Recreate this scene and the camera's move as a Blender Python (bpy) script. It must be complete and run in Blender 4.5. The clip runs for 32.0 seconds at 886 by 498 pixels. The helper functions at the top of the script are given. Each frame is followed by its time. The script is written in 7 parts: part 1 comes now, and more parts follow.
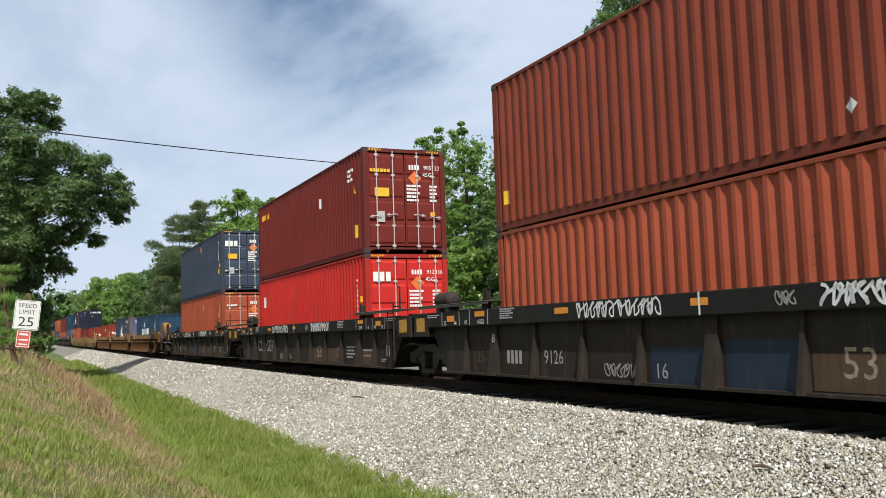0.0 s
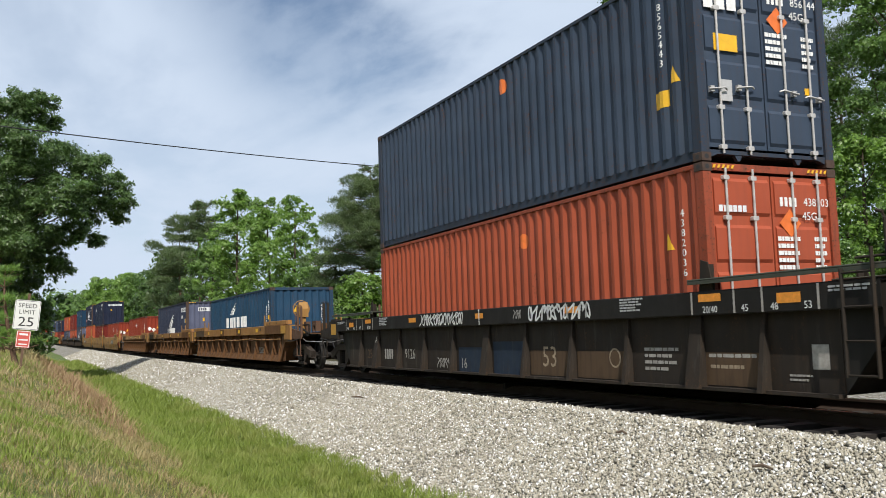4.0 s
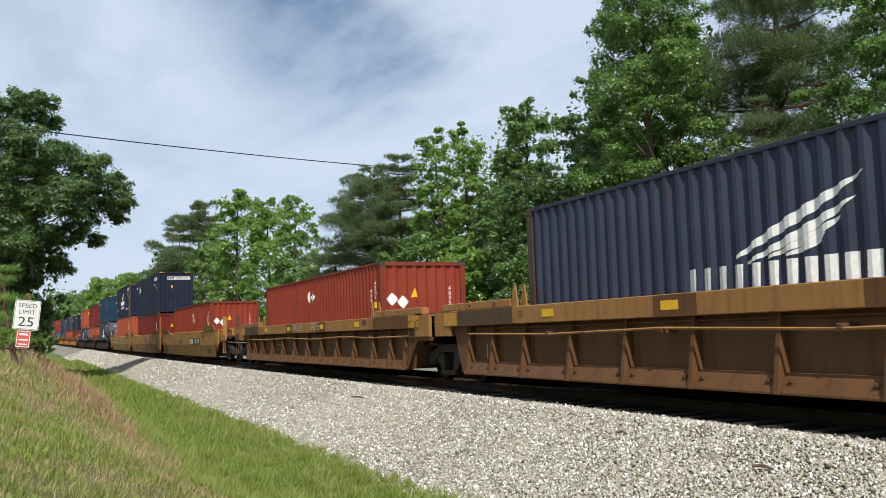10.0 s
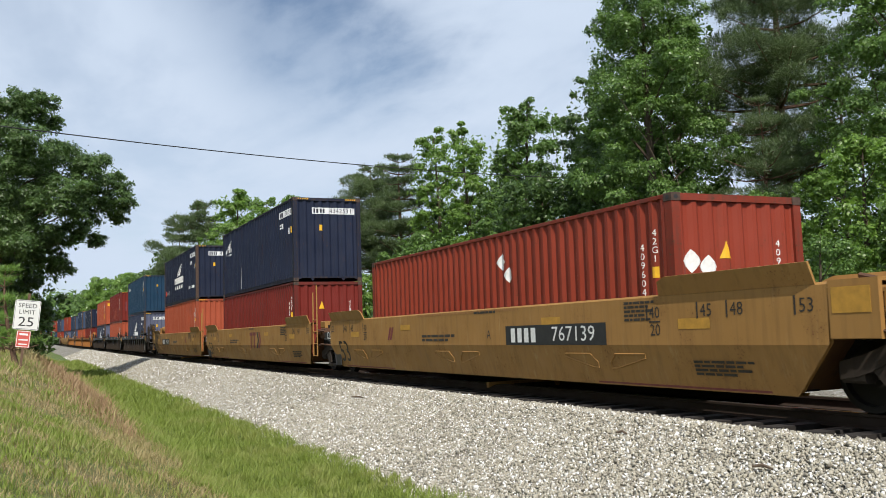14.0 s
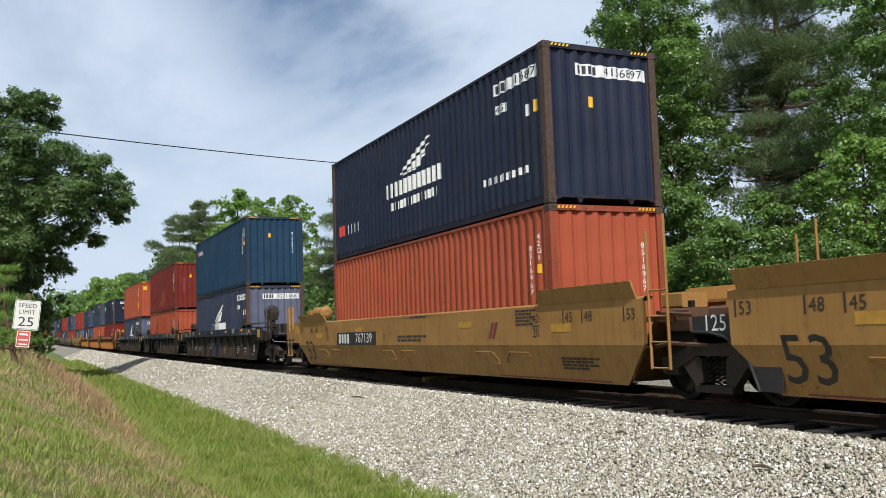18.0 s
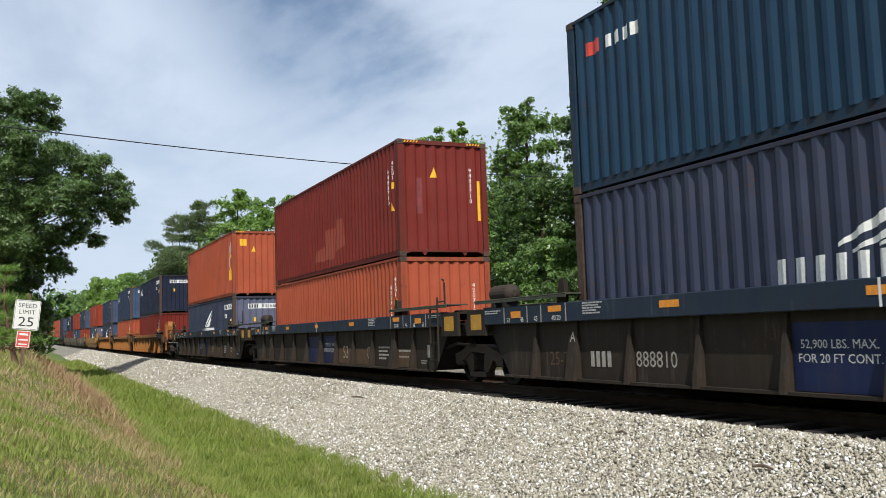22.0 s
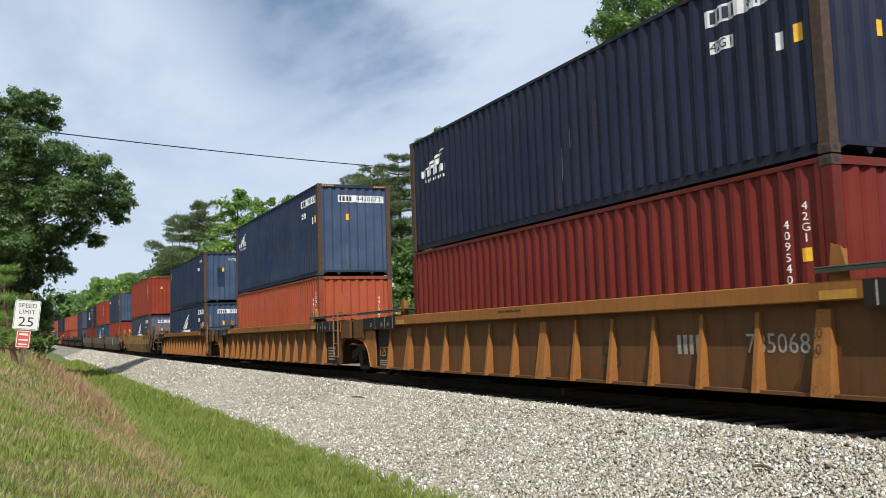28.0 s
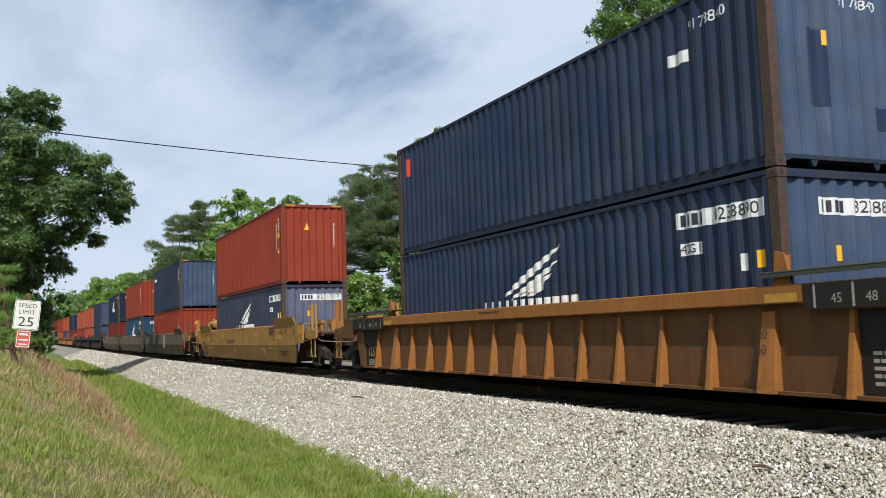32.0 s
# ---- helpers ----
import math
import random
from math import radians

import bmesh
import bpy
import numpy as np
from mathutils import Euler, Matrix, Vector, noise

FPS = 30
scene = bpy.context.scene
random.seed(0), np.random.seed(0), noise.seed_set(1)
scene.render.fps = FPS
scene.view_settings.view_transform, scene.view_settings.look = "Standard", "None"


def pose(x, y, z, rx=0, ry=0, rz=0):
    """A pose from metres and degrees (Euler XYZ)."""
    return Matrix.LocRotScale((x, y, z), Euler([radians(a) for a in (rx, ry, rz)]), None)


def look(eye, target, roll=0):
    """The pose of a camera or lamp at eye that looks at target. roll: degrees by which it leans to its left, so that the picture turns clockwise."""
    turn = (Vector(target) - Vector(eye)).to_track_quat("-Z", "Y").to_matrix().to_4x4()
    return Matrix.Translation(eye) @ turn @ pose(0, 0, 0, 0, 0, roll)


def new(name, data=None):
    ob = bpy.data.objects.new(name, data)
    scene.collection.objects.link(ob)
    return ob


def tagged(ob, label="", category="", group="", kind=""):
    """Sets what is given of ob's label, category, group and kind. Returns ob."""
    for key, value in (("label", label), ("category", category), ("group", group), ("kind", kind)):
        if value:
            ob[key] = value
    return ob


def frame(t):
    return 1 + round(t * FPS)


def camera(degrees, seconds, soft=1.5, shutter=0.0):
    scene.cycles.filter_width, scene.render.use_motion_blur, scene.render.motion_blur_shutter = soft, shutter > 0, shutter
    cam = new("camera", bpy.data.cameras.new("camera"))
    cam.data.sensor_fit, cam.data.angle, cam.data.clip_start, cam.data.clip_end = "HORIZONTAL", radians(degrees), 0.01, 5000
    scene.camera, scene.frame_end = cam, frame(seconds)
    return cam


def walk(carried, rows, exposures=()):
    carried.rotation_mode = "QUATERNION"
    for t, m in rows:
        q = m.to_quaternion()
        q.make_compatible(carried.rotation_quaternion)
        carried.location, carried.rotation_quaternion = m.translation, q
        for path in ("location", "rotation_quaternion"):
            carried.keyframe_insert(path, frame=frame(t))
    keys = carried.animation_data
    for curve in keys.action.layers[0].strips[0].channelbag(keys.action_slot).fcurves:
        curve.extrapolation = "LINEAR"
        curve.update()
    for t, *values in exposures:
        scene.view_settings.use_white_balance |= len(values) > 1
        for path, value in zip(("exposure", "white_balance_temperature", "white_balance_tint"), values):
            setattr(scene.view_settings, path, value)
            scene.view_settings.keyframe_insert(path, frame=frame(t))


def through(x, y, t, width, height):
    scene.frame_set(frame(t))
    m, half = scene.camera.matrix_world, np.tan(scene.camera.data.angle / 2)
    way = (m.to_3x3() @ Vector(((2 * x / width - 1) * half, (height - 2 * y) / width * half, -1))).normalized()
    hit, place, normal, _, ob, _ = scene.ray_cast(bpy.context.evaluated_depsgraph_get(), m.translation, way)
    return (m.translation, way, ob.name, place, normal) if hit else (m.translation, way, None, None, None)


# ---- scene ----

# ======== camera ========
SECONDS = 32.0
EYE = (0.0, -9.358, 1.071)
YAW, PITCH, LEAN = radians(-65.415), radians(5.44), -1.936
AIM = (EYE[0] + math.cos(PITCH) * math.sin(YAW) * 10, EYE[1] + math.cos(PITCH) * math.cos(YAW) * 10, EYE[2] + math.sin(PITCH) * 10)
cam = camera(52.517, SECONDS, soft=0.75, shutter=0.05)
walk(cam, [(0.0, look(EYE, AIM, LEAN)), (SECONDS, look(EYE, AIM, LEAN))])

# ======== light ========
SUN = Vector((0.645, -0.20, 0.737)).normalized()
world = bpy.data.worlds.new("sky")
scene.world = world
world.use_nodes = True


def node(tree, kind, **inputs):
    n = tree.nodes.new(kind)
    for k, v in inputs.items():
        n.inputs[k.replace("_", " ")].default_value = v
    return n


def build_sky(nt):
    nt.nodes.clear()
    L = nt.links.new
    out = nt.nodes.new("ShaderNodeOutputWorld")
    bg = nt.nodes.new("ShaderNodeBackground")
    sky = nt.nodes.new("ShaderNodeTexSky")
    sky.sky_type, sky.sun_disc = "NISHITA", False
    sky.sun_elevation = math.asin(SUN.z)
    sky.sun_rotation = math.atan2(SUN.x, SUN.y)
    sky.air_density, sky.dust_density, sky.ozone_density = 1.0, 0.5, 1.6
    co = nt.nodes.new("ShaderNodeTexCoord")
    sep = nt.nodes.new("ShaderNodeSeparateXYZ")
    L(co.outputs["Generated"], sep.inputs[0])
    up = nt.nodes.new("ShaderNodeMath")
    up.operation = "MAXIMUM"
    up.inputs[1].default_value = 0.03
    L(sep.outputs["Z"], up.inputs[0])
    lift = nt.nodes.new("ShaderNodeMath")
    lift.inputs[1].default_value = 0.12
    L(up.outputs[0], lift.inputs[0])
    flat = []
    for ax in "XY":
        d = nt.nodes.new("ShaderNodeMath")
        d.operation = "DIVIDE"
        L(sep.outputs[ax], d.inputs[0])
        L(lift.outputs[0], d.inputs[1])
        flat.append(d)
    com = nt.nodes.new("ShaderNodeCombineXYZ")
    L(flat[0].outputs[0], com.inputs[0])
    L(flat[1].outputs[0], com.inputs[1])
    mp = nt.nodes.new("ShaderNodeMapping")
    mp.inputs["Rotation"].default_value = (0, 0, radians(28))
    mp.inputs["Scale"].default_value = (0.55, 1.0, 1.0)
    mp.inputs["Location"].default_value = (1.35, -0.7, 0.0)
    L(com.outputs[0], mp.inputs[0])
    n1 = node(nt, "ShaderNodeTexNoise", Scale=1.15, Detail=5.0, Roughness=0.55, Distortion=0.6)
    n2 = node(nt, "ShaderNodeTexNoise", Scale=5.0, Detail=6.0, Roughness=0.55, Distortion=0.2)
    L(mp.outputs[0], n1.inputs["Vector"])
    L(mp.outputs[0], n2.inputs["Vector"])
    mix = nt.nodes.new("ShaderNodeMath")
    mix.operation = "MULTIPLY_ADD"
    mix.inputs[1].default_value = 0.28
    L(n2.outputs[0], mix.inputs[0])
    L(n1.outputs[0], mix.inputs[2])
    ramp = nt.nodes.new("ShaderNodeMapRange")
    ramp.interpolation_type = "SMOOTHSTEP"
    for k, v in (("From Min", 0.42), ("From Max", 0.73), ("To Min", 0.66), ("To Max", 0.99)):
        ramp.inputs[k].default_value = v
    L(mix.outputs[0], ramp.inputs["Value"])
    cloud = nt.nodes.new("ShaderNodeMix")
    cloud.data_type = "RGBA"
    # a ragged gap of clearer sky runs down from the zenith between the veils of cloud
    def dot(px, py):
        d = nt.nodes.new("ShaderNodeVectorMath")
        d.operation = "DOT_PRODUCT"
        d.inputs[1].default_value = (px, py, 0)
        L(com.outputs[0], d.inputs[0])
        return d.outputs["Value"]

    def calc(op, a, b, c=0.0):
        m = nt.nodes.new("ShaderNodeMath")
        m.operation = op
        for i, v in enumerate((a, b, c)):
            if isinstance(v, (int, float)):
                m.inputs[i].default_value = v
            else:
                L(v, m.inputs[i])
        return m.outputs[0]

    def step(value, lo, hi, to0, to1):
        r = nt.nodes.new("ShaderNodeMapRange")
        r.interpolation_type = "SMOOTHSTEP"
        for k, v in (("From Min", lo), ("From Max", hi), ("To Min", to0), ("To Max", to1)):
            r.inputs[k].default_value = v
        L(value, r.inputs["Value"])
        return r.outputs[0]

    across = calc("MULTIPLY_ADD", n1.outputs[0], 0.55, calc("SUBTRACT", dot(0.413, 0.911), 0.13))
    across = calc("MULTIPLY_ADD", n2.outputs[0], 0.22, across)
    off = calc("ABSOLUTE", across, 0.0)
    ahead = dot(-0.911, 0.413)
    gap = calc("MULTIPLY", step(off, 0.06, 0.42, 1.0, 0.0), step(ahead, 2.0, 3.1, 1.0, 0.0))
    gap = calc("MULTIPLY", gap, step(n2.outputs[0], 0.30, 0.66, 0.95, 0.62))
    veil = calc("MULTIPLY_ADD", gap, -1.0, ramp.outputs[0])
    veil = calc("MAXIMUM", veil, 0.08)
    L(veil, cloud.inputs[0])
    L(sky.outputs[0], cloud.inputs[6])
    cloud.inputs[7].default_value = (6.5, 7.55, 9.1, 1)
    L(cloud.outputs[2], bg.inputs["Color"])
    bg.inputs["Strength"].default_value = 0.099
    L(bg.outputs[0], out.inputs[0])


build_sky(world.node_tree)
sun = new("sun", bpy.data.lights.new("sun", "SUN"))
sun.data.energy, sun.data.angle, sun.data.color = 5.0, radians(0.6), (1.0, 0.95, 0.87)
sun.matrix_world = look((0, 0, 60), Vector((0, 0, 60)) - SUN)
scene.view_settings.exposure = 0.0


# ======== the line of the track ========
# curvature in 1/m at distances before the camera; the train comes from the far (negative) end
BEND = ((0, 0.257e-3), (60, -0.069e-3), (120, 0.130e-3), (200, 0.316e-3), (320, 0.327e-3))
BACK, AHEAD = 520, 80


def lay_track():
    s = np.arange(AHEAD, -BACK, -1.0)
    k = np.interp(-s, [b[0] for b in BEND], [b[1] for b in BEND])
    th = np.concatenate([[0], np.cumsum(0.5 * (k[1:] + k[:-1]))])
    th -= th[AHEAD]
    cum = lambda a: np.concatenate([[0], np.cumsum(0.5 * (a[1:] + a[:-1]))])
    x, y = -cum(np.cos(th)), -cum(np.sin(th))
    z = -0.00268 * s + 0.2206e-4 * s * s
    return s, x - x[AHEAD], y - y[AHEAD], z, th


TS, TX, TY, TZ, TH = lay_track()


def on_track(s):
    return [float(np.interp(-s, -TS, a)) for a in (TX, TY, TZ, TH)]


def along(s, side=0.0, up=0.0):
    x, y, z, th = on_track(s)
    return Vector((x - math.sin(th) * side, y + math.cos(th) * side, z + up))


def run(t):
    """How far the train has gone at t seconds, from where it is at 16 s."""
    d = t - 16.0
    # it picks up speed more gently in the first ten seconds
    early = 10.0 - t
    return 9.0467 * d + 0.02255 * d * d + 0.000115 * d ** 3 + 0.1 * (early + math.sqrt(early * early + 1.0))


def train_pose(u, t):
    s = u + run(t)
    x, y, z, th = on_track(s)
    tilt = math.degrees(math.atan2(on_track(s + 8)[2] - on_track(s - 8)[2], 16))
    return pose(x, y, z, 0, -tilt, math.degrees(th))


# ======== mesh helpers ========
class Geo:
    """Collects boxes, prisms, tubes and sheets into one mesh."""

    def __init__(self):
        self.v, self.f = [], []

    def add(self, verts, faces):
        n = len(self.v)
        self.v += [tuple(p) for p in verts]
        self.f += [tuple(i + n for i in q) for q in faces]
        return self

    def box(self, x0, x1, y0, y1, z0, z1, c=0.0):
        """A box; c cuts its long edges."""
        if c <= 0:
            v = [(x, y, z) for x in (x0, x1) for y in (y0, y1) for z in (z0, z1)]
            return self.add(v, [(0, 1, 3, 2), (4, 6, 7, 5), (0, 4, 5, 1), (2, 3, 7, 6), (0, 2, 6, 4), (1, 5, 7, 3)])
        prof = [(y0 + c, z0), (y1 - c, z0), (y1, z0 + c), (y1, z1 - c), (y1 - c, z1), (y0 + c, z1), (y0, z1 - c), (y0, z0 + c)]
        return self.prism_x(prof, x0, x1)

    def prism_x(self, prof, x0, x1):
        n = len(prof)
        v = [(x0, y, z) for y, z in prof] + [(x1, y, z) for y, z in prof]
        f = [(i, (i + 1) % n, n + (i + 1) % n, n + i) for i in range(n)]
        return self.add(v, f + [tuple(range(n))[::-1], tuple(range(n, 2 * n))])

    def prism_y(self, prof, y0, y1):
        n = len(prof)
        v = [(x, y0, z) for x, z in prof] + [(x, y1, z) for x, z in prof]
        f = [(i, n + i, n + (i + 1) % n, (i + 1) % n) for i in range(n)]
        return self.add(v, f + [tuple(range(n)), tuple(range(n, 2 * n))[::-1]])

    def tube(self, pts, r, n=6, caps=True):
        pts = [Vector(p) for p in pts]
        rs = r if isinstance(r, (list, tuple)) else [r] * len(pts)
        v = []
        for i, p in enumerate(pts):
            d = (pts[min(i + 1, len(pts) - 1)] - pts[max(i - 1, 0)]).normalized()
            a = d.orthogonal().normalized()
            b = d.cross(a)
            v += [p + (a * math.cos(2 * math.pi * k / n) + b * math.sin(2 * math.pi * k / n)) * rs[i] for k in range(n)]
        f = [(i * n + k, i * n + (k + 1) % n, (i + 1) * n + (k + 1) % n, (i + 1) * n + k) for i in range(len(pts) - 1) for k in range(n)]
        if caps:
            f += [tuple(range(n))[::-1], tuple((len(pts) - 1) * n + k for k in range(n))]
        return self.add(v, f)

    def lathe_y(self, prof, x, z, n=20):
        """Turned about an axis along y through (x, z); prof: (radius, y)."""
        m = len(prof)
        v = [(x + r * math.cos(2 * math.pi * k / n), y, z + r * math.sin(2 * math.pi * k / n)) for k in range(n) for r, y in prof]
        f = [(k * m + i, k * m + i + 1, ((k + 1) % n) * m + i + 1, ((k + 1) % n) * m + i) for k in range(n) for i in range(m - 1)]
        return self.add(v, f)

    def mirrored(self):
        """A copy turned half round about z."""
        g = Geo()
        g.v, g.f = [(-x, -y, z) for x, y, z in self.v], list(self.f)
        return g

    def both_sides(self):
        n = len(self.v)
        self.f += [tuple(i + n for i in q[::-1]) for q in self.f]
        self.v += [(x, -y, z) for x, y, z in self.v]
        return self

    def mesh(self, name):
        m = bpy.data.meshes.new(name)
        m.from_pydata(self.v, [], self.f)
        m.update()
        return m


MESHES = {}


def shared(key, maker):
    """The mesh under that key, made at its first use."""
    if key not in MESHES:
        g = maker()
        MESHES[key] = g.mesh(str(key)) if isinstance(g, Geo) else g
    return MESHES[key]


def part(name, mesh, material, parent=None, label="", at=None):
    """Links a mesh as one object under a thing or a part."""
    if isinstance(mesh, Geo):
        mesh = mesh.mesh(name)
    if not mesh.materials:
        mesh.materials.append(None)
    ob = new(name, mesh)
    ob.material_slots[0].link = "OBJECT"
    ob.material_slots[0].material = material
    if parent is not None:
        ob.parent = parent
    if at is not None:
        ob.matrix_basis = at
    if label:
        ob["label"] = label
    return ob


def np_mesh(name, verts, faces):
    """A mesh of equal faces (n corners each) from arrays."""
    m = bpy.data.meshes.new(name)
    nv, (nf, k) = len(verts), faces.shape
    m.vertices.add(nv)
    m.vertices.foreach_set("co", np.ascontiguousarray(verts, dtype=np.float32).ravel())
    m.loops.add(nf * k)
    m.loops.foreach_set("vertex_index", np.ascontiguousarray(faces, dtype=np.int32).ravel())
    m.polygons.add(nf)
    m.polygons.foreach_set("loop_start", np.arange(0, nf * k, k, dtype=np.int32))
    m.update(calc_edges=True)
    return m


# ======== materials ========
def material(name):
    m = bpy.data.materials.new(name)
    m.use_nodes = True
    nt = m.node_tree
    return m, nt, nt.nodes["Principled BSDF"], nt.links.new


def noise_of(nt, L, scale, detail=4.0, rough=0.55, stretch=(1, 1, 1), coords="Object"):
    co = nt.nodes.new("ShaderNodeTexCoord")
    mp = nt.nodes.new("ShaderNodeMapping")
    mp.inputs["Scale"].default_value = stretch
    L(co.outputs[coords], mp.inputs[0])
    n = node(nt, "ShaderNodeTexNoise", Scale=scale, Detail=detail, Roughness=rough)
    L(mp.outputs[0], n.inputs["Vector"])
    return n.outputs[0]


def band(nt, L, value, lo, hi, to0=0.0, to1=1.0):
    r = nt.nodes.new("ShaderNodeMapRange")
    for k, v in (("From Min", lo), ("From Max", hi), ("To Min", to0), ("To Max", to1)):
        r.inputs[k].default_value = v
    L(value, r.inputs["Value"])
    return r.outputs[0]


def blend(nt, L, fac, a, b):
    m = nt.nodes.new("ShaderNodeMix")
    m.data_type = "RGBA"
    for slot, val in ((0, fac), (6, a), (7, b)):
        if isinstance(val, (int, float)):
            m.inputs[slot].default_value = val
        elif isinstance(val, tuple):
            m.inputs[slot].default_value = (*val[:3], 1)
        else:
            L(val, m.inputs[slot])
    return m.outputs[2]


def times(nt, L, a, b):
    m = nt.nodes.new("ShaderNodeMath")
    m.operation = "MULTIPLY"
    for i, v in enumerate((a, b)):
        if isinstance(v, (int, float)):
            m.inputs[i].default_value = v
        else:
            L(v, m.inputs[i])
    return m.outputs[0]


def bumped(nt, L, bsdf, height, strength, distance=0.01):
    b = nt.nodes.new("ShaderNodeBump")
    b.inputs["Strength"].default_value, b.inputs["Distance"].default_value = strength, distance
    L(height, b.inputs["Height"])
    L(b.outputs[0], bsdf.inputs["Normal"])


BASE_COLOUR, WORN = {}, {}


def worn(mat):
    """The same paint, scuffed and rusty as on rails and posts."""
    if mat.name not in WORN:
        col = BASE_COLOUR[mat.name]
        WORN[mat.name] = paint("scuffed_" + mat.name, tuple(c * 0.8 for c in col), 0.85, (0.085, 0.040, 0.022), (0.045, 0.036, 0.030), 0.62, 0.1, 0.75)
    return WORN[mat.name]


def paint(name, col, wear=0.25, rust=(0.10, 0.035, 0.015), grime=(0.05, 0.042, 0.035), rough=0.5, fade=0.12, dirt=0.3, drip=None):
    """Weathered paint on steel: fading, streaks of dirt, spots of rust."""
    m, nt, b, L = material(name)
    BASE_COLOUR[name] = col
    big = noise_of(nt, L, 0.55, 3.0, 0.6, (1, 1, 1.6))
    mid = noise_of(nt, L, 2.3, 6.0, 0.6, (1, 1, 0.8))
    streak = noise_of(nt, L, 5.0, 4.0, 0.6, (1.6, 1.6, 0.13))
    fine = noise_of(nt, L, 26.0, 5.0, 0.65)
    pale = tuple(min(1, c * 1.2 + fade * 0.10) for c in col)
    c1 = blend(nt, L, band(nt, L, big, 0.38, 0.72, 0.0, 0.75), col, pale)
    c2 = blend(nt, L, band(nt, L, streak, 0.48, 0.78, 0.0, dirt), c1, grime)
    c3 = blend(nt, L, band(nt, L, mid, 0.55, 0.8, 0.0, dirt * 0.8), c2, grime)
    spots = times(nt, L, band(nt, L, fine, 0.56, 0.66), band(nt, L, mid, 0.62 - wear * 0.35, 0.72 - wear * 0.2))
    c4 = blend(nt, L, spots, c3, rust)
    if drip:
        run_ = noise_of(nt, L, 7.0, 5.0, 0.65, (1.5, 1.5, 0.16))
        c4 = blend(nt, L, times(nt, L, band(nt, L, run_, 0.57, 0.70, 0.0, 0.55), band(nt, L, big, 0.42, 0.6)), c4, drip)
    L(c4, b.inputs["Base Color"])
    L(band(nt, L, mid, 0.3, 0.8, rough - 0.1, rough + 0.22), b.inputs["Roughness"])
    b.inputs["Specular IOR Level"].default_value = 0.2
    bumped(nt, L, b, fine, 0.12, 0.004)
    return m


def plain(name, col, rough=0.6, metal=0.0, var=0.15, scale=9.0):
    m, nt, b, L = material(name)
    n = noise_of(nt, L, scale, 5.0)
    L(blend(nt, L, band(nt, L, n, 0.3, 0.75), tuple(c * (1 - var) for c in col), tuple(min(1, c * (1 + var)) for c in col)), b.inputs["Base Color"])
    b.inputs["Roughness"].default_value, b.inputs["Metallic"].default_value = rough, metal
    return m


def leaf_mat(name, dark, light, through=0.35):
    m, nt, b, L = material(name)
    geo = nt.nodes.new("ShaderNodeNewGeometry")
    big = noise_of(nt, L, 0.5, 3.0)
    c = blend(nt, L, geo.outputs["Random Per Island"], dark, light)
    c = blend(nt, L, band(nt, L, big, 0.4, 0.7, 0.0, 0.45), c, tuple(v * 1.25 for v in light))
    L(c, b.inputs["Base Color"])
    b.inputs["Roughness"].default_value = 0.36
    b.inputs["Specular IOR Level"].default_value = 0.5
    tr = nt.nodes.new("ShaderNodeBsdfTranslucent")
    hue = blend(nt, L, 0.5, c, (light[0] * 1.2, light[1] * 1.45, light[2] * 0.5))
    L(hue, tr.inputs["Color"])
    mx = nt.nodes.new("ShaderNodeMixShader")
    mx.inputs[0].default_value = through
    L(b.outputs[0], mx.inputs[1])
    L(tr.outputs[0], mx.inputs[2])
    L(mx.outputs[0], nt.nodes["Material Output"].inputs[0])
    return m


WHITE = plain("white_lettering", (0.74, 0.74, 0.72), 0.6, 0, 0.12, 14)
BLACK = plain("black_paint", (0.016, 0.016, 0.017), 0.6, 0, 0.3)
YELLOW = plain("yellow_sticker", (0.75, 0.42, 0.02), 0.5, 0, 0.12)
AMBER = plain("amber_reflector", (0.72, 0.27, 0.03), 0.45, 0, 0.2, 20)
RED_MARK = plain("red_sticker", (0.55, 0.05, 0.03), 0.5)
STEEL = plain("worn_steel", (0.32, 0.31, 0.30), 0.35, 0.85, 0.2)
IRON = paint("dirty_iron", (0.014, 0.0125, 0.011), 0.35, (0.035, 0.020, 0.012), (0.008, 0.008, 0.007), 0.7, 0.05, 0.5)
RUST = paint("rusty_iron", (0.10, 0.055, 0.035), 0.6, (0.16, 0.06, 0.025), (0.05, 0.035, 0.03), 0.8, 0.04, 0.4)
LEDGE = paint("green_grey_deck_steel", (0.055, 0.060, 0.046), 0.5, (0.08, 0.045, 0.025), (0.035, 0.032, 0.026), 0.7, 0.05, 0.5)
TRUCK = paint("dusty_cast_iron", (0.040, 0.031, 0.025), 0.45, (0.075, 0.040, 0.024), (0.022, 0.018, 0.015), 0.75, 0.05, 0.5, (0.085, 0.07, 0.058))
TREAD = plain("polished_tread", (0.45, 0.44, 0.43), 0.25, 0.9, 0.15)
CAST = plain("casting_rust", (0.060, 0.034, 0.023), 0.75, 0, 0.4, 12)

# ======== the ground ========
def smooth(a, lo, hi):
    t = np.clip((a - lo) / (hi - lo), 0, 1)
    return t * t * (3 - 2 * t)


def rail_height(x):
    return np.interp(x, TX[::-1], TZ[::-1])


def track_y(x):
    return np.interp(x, TX[::-1], TY[::-1])


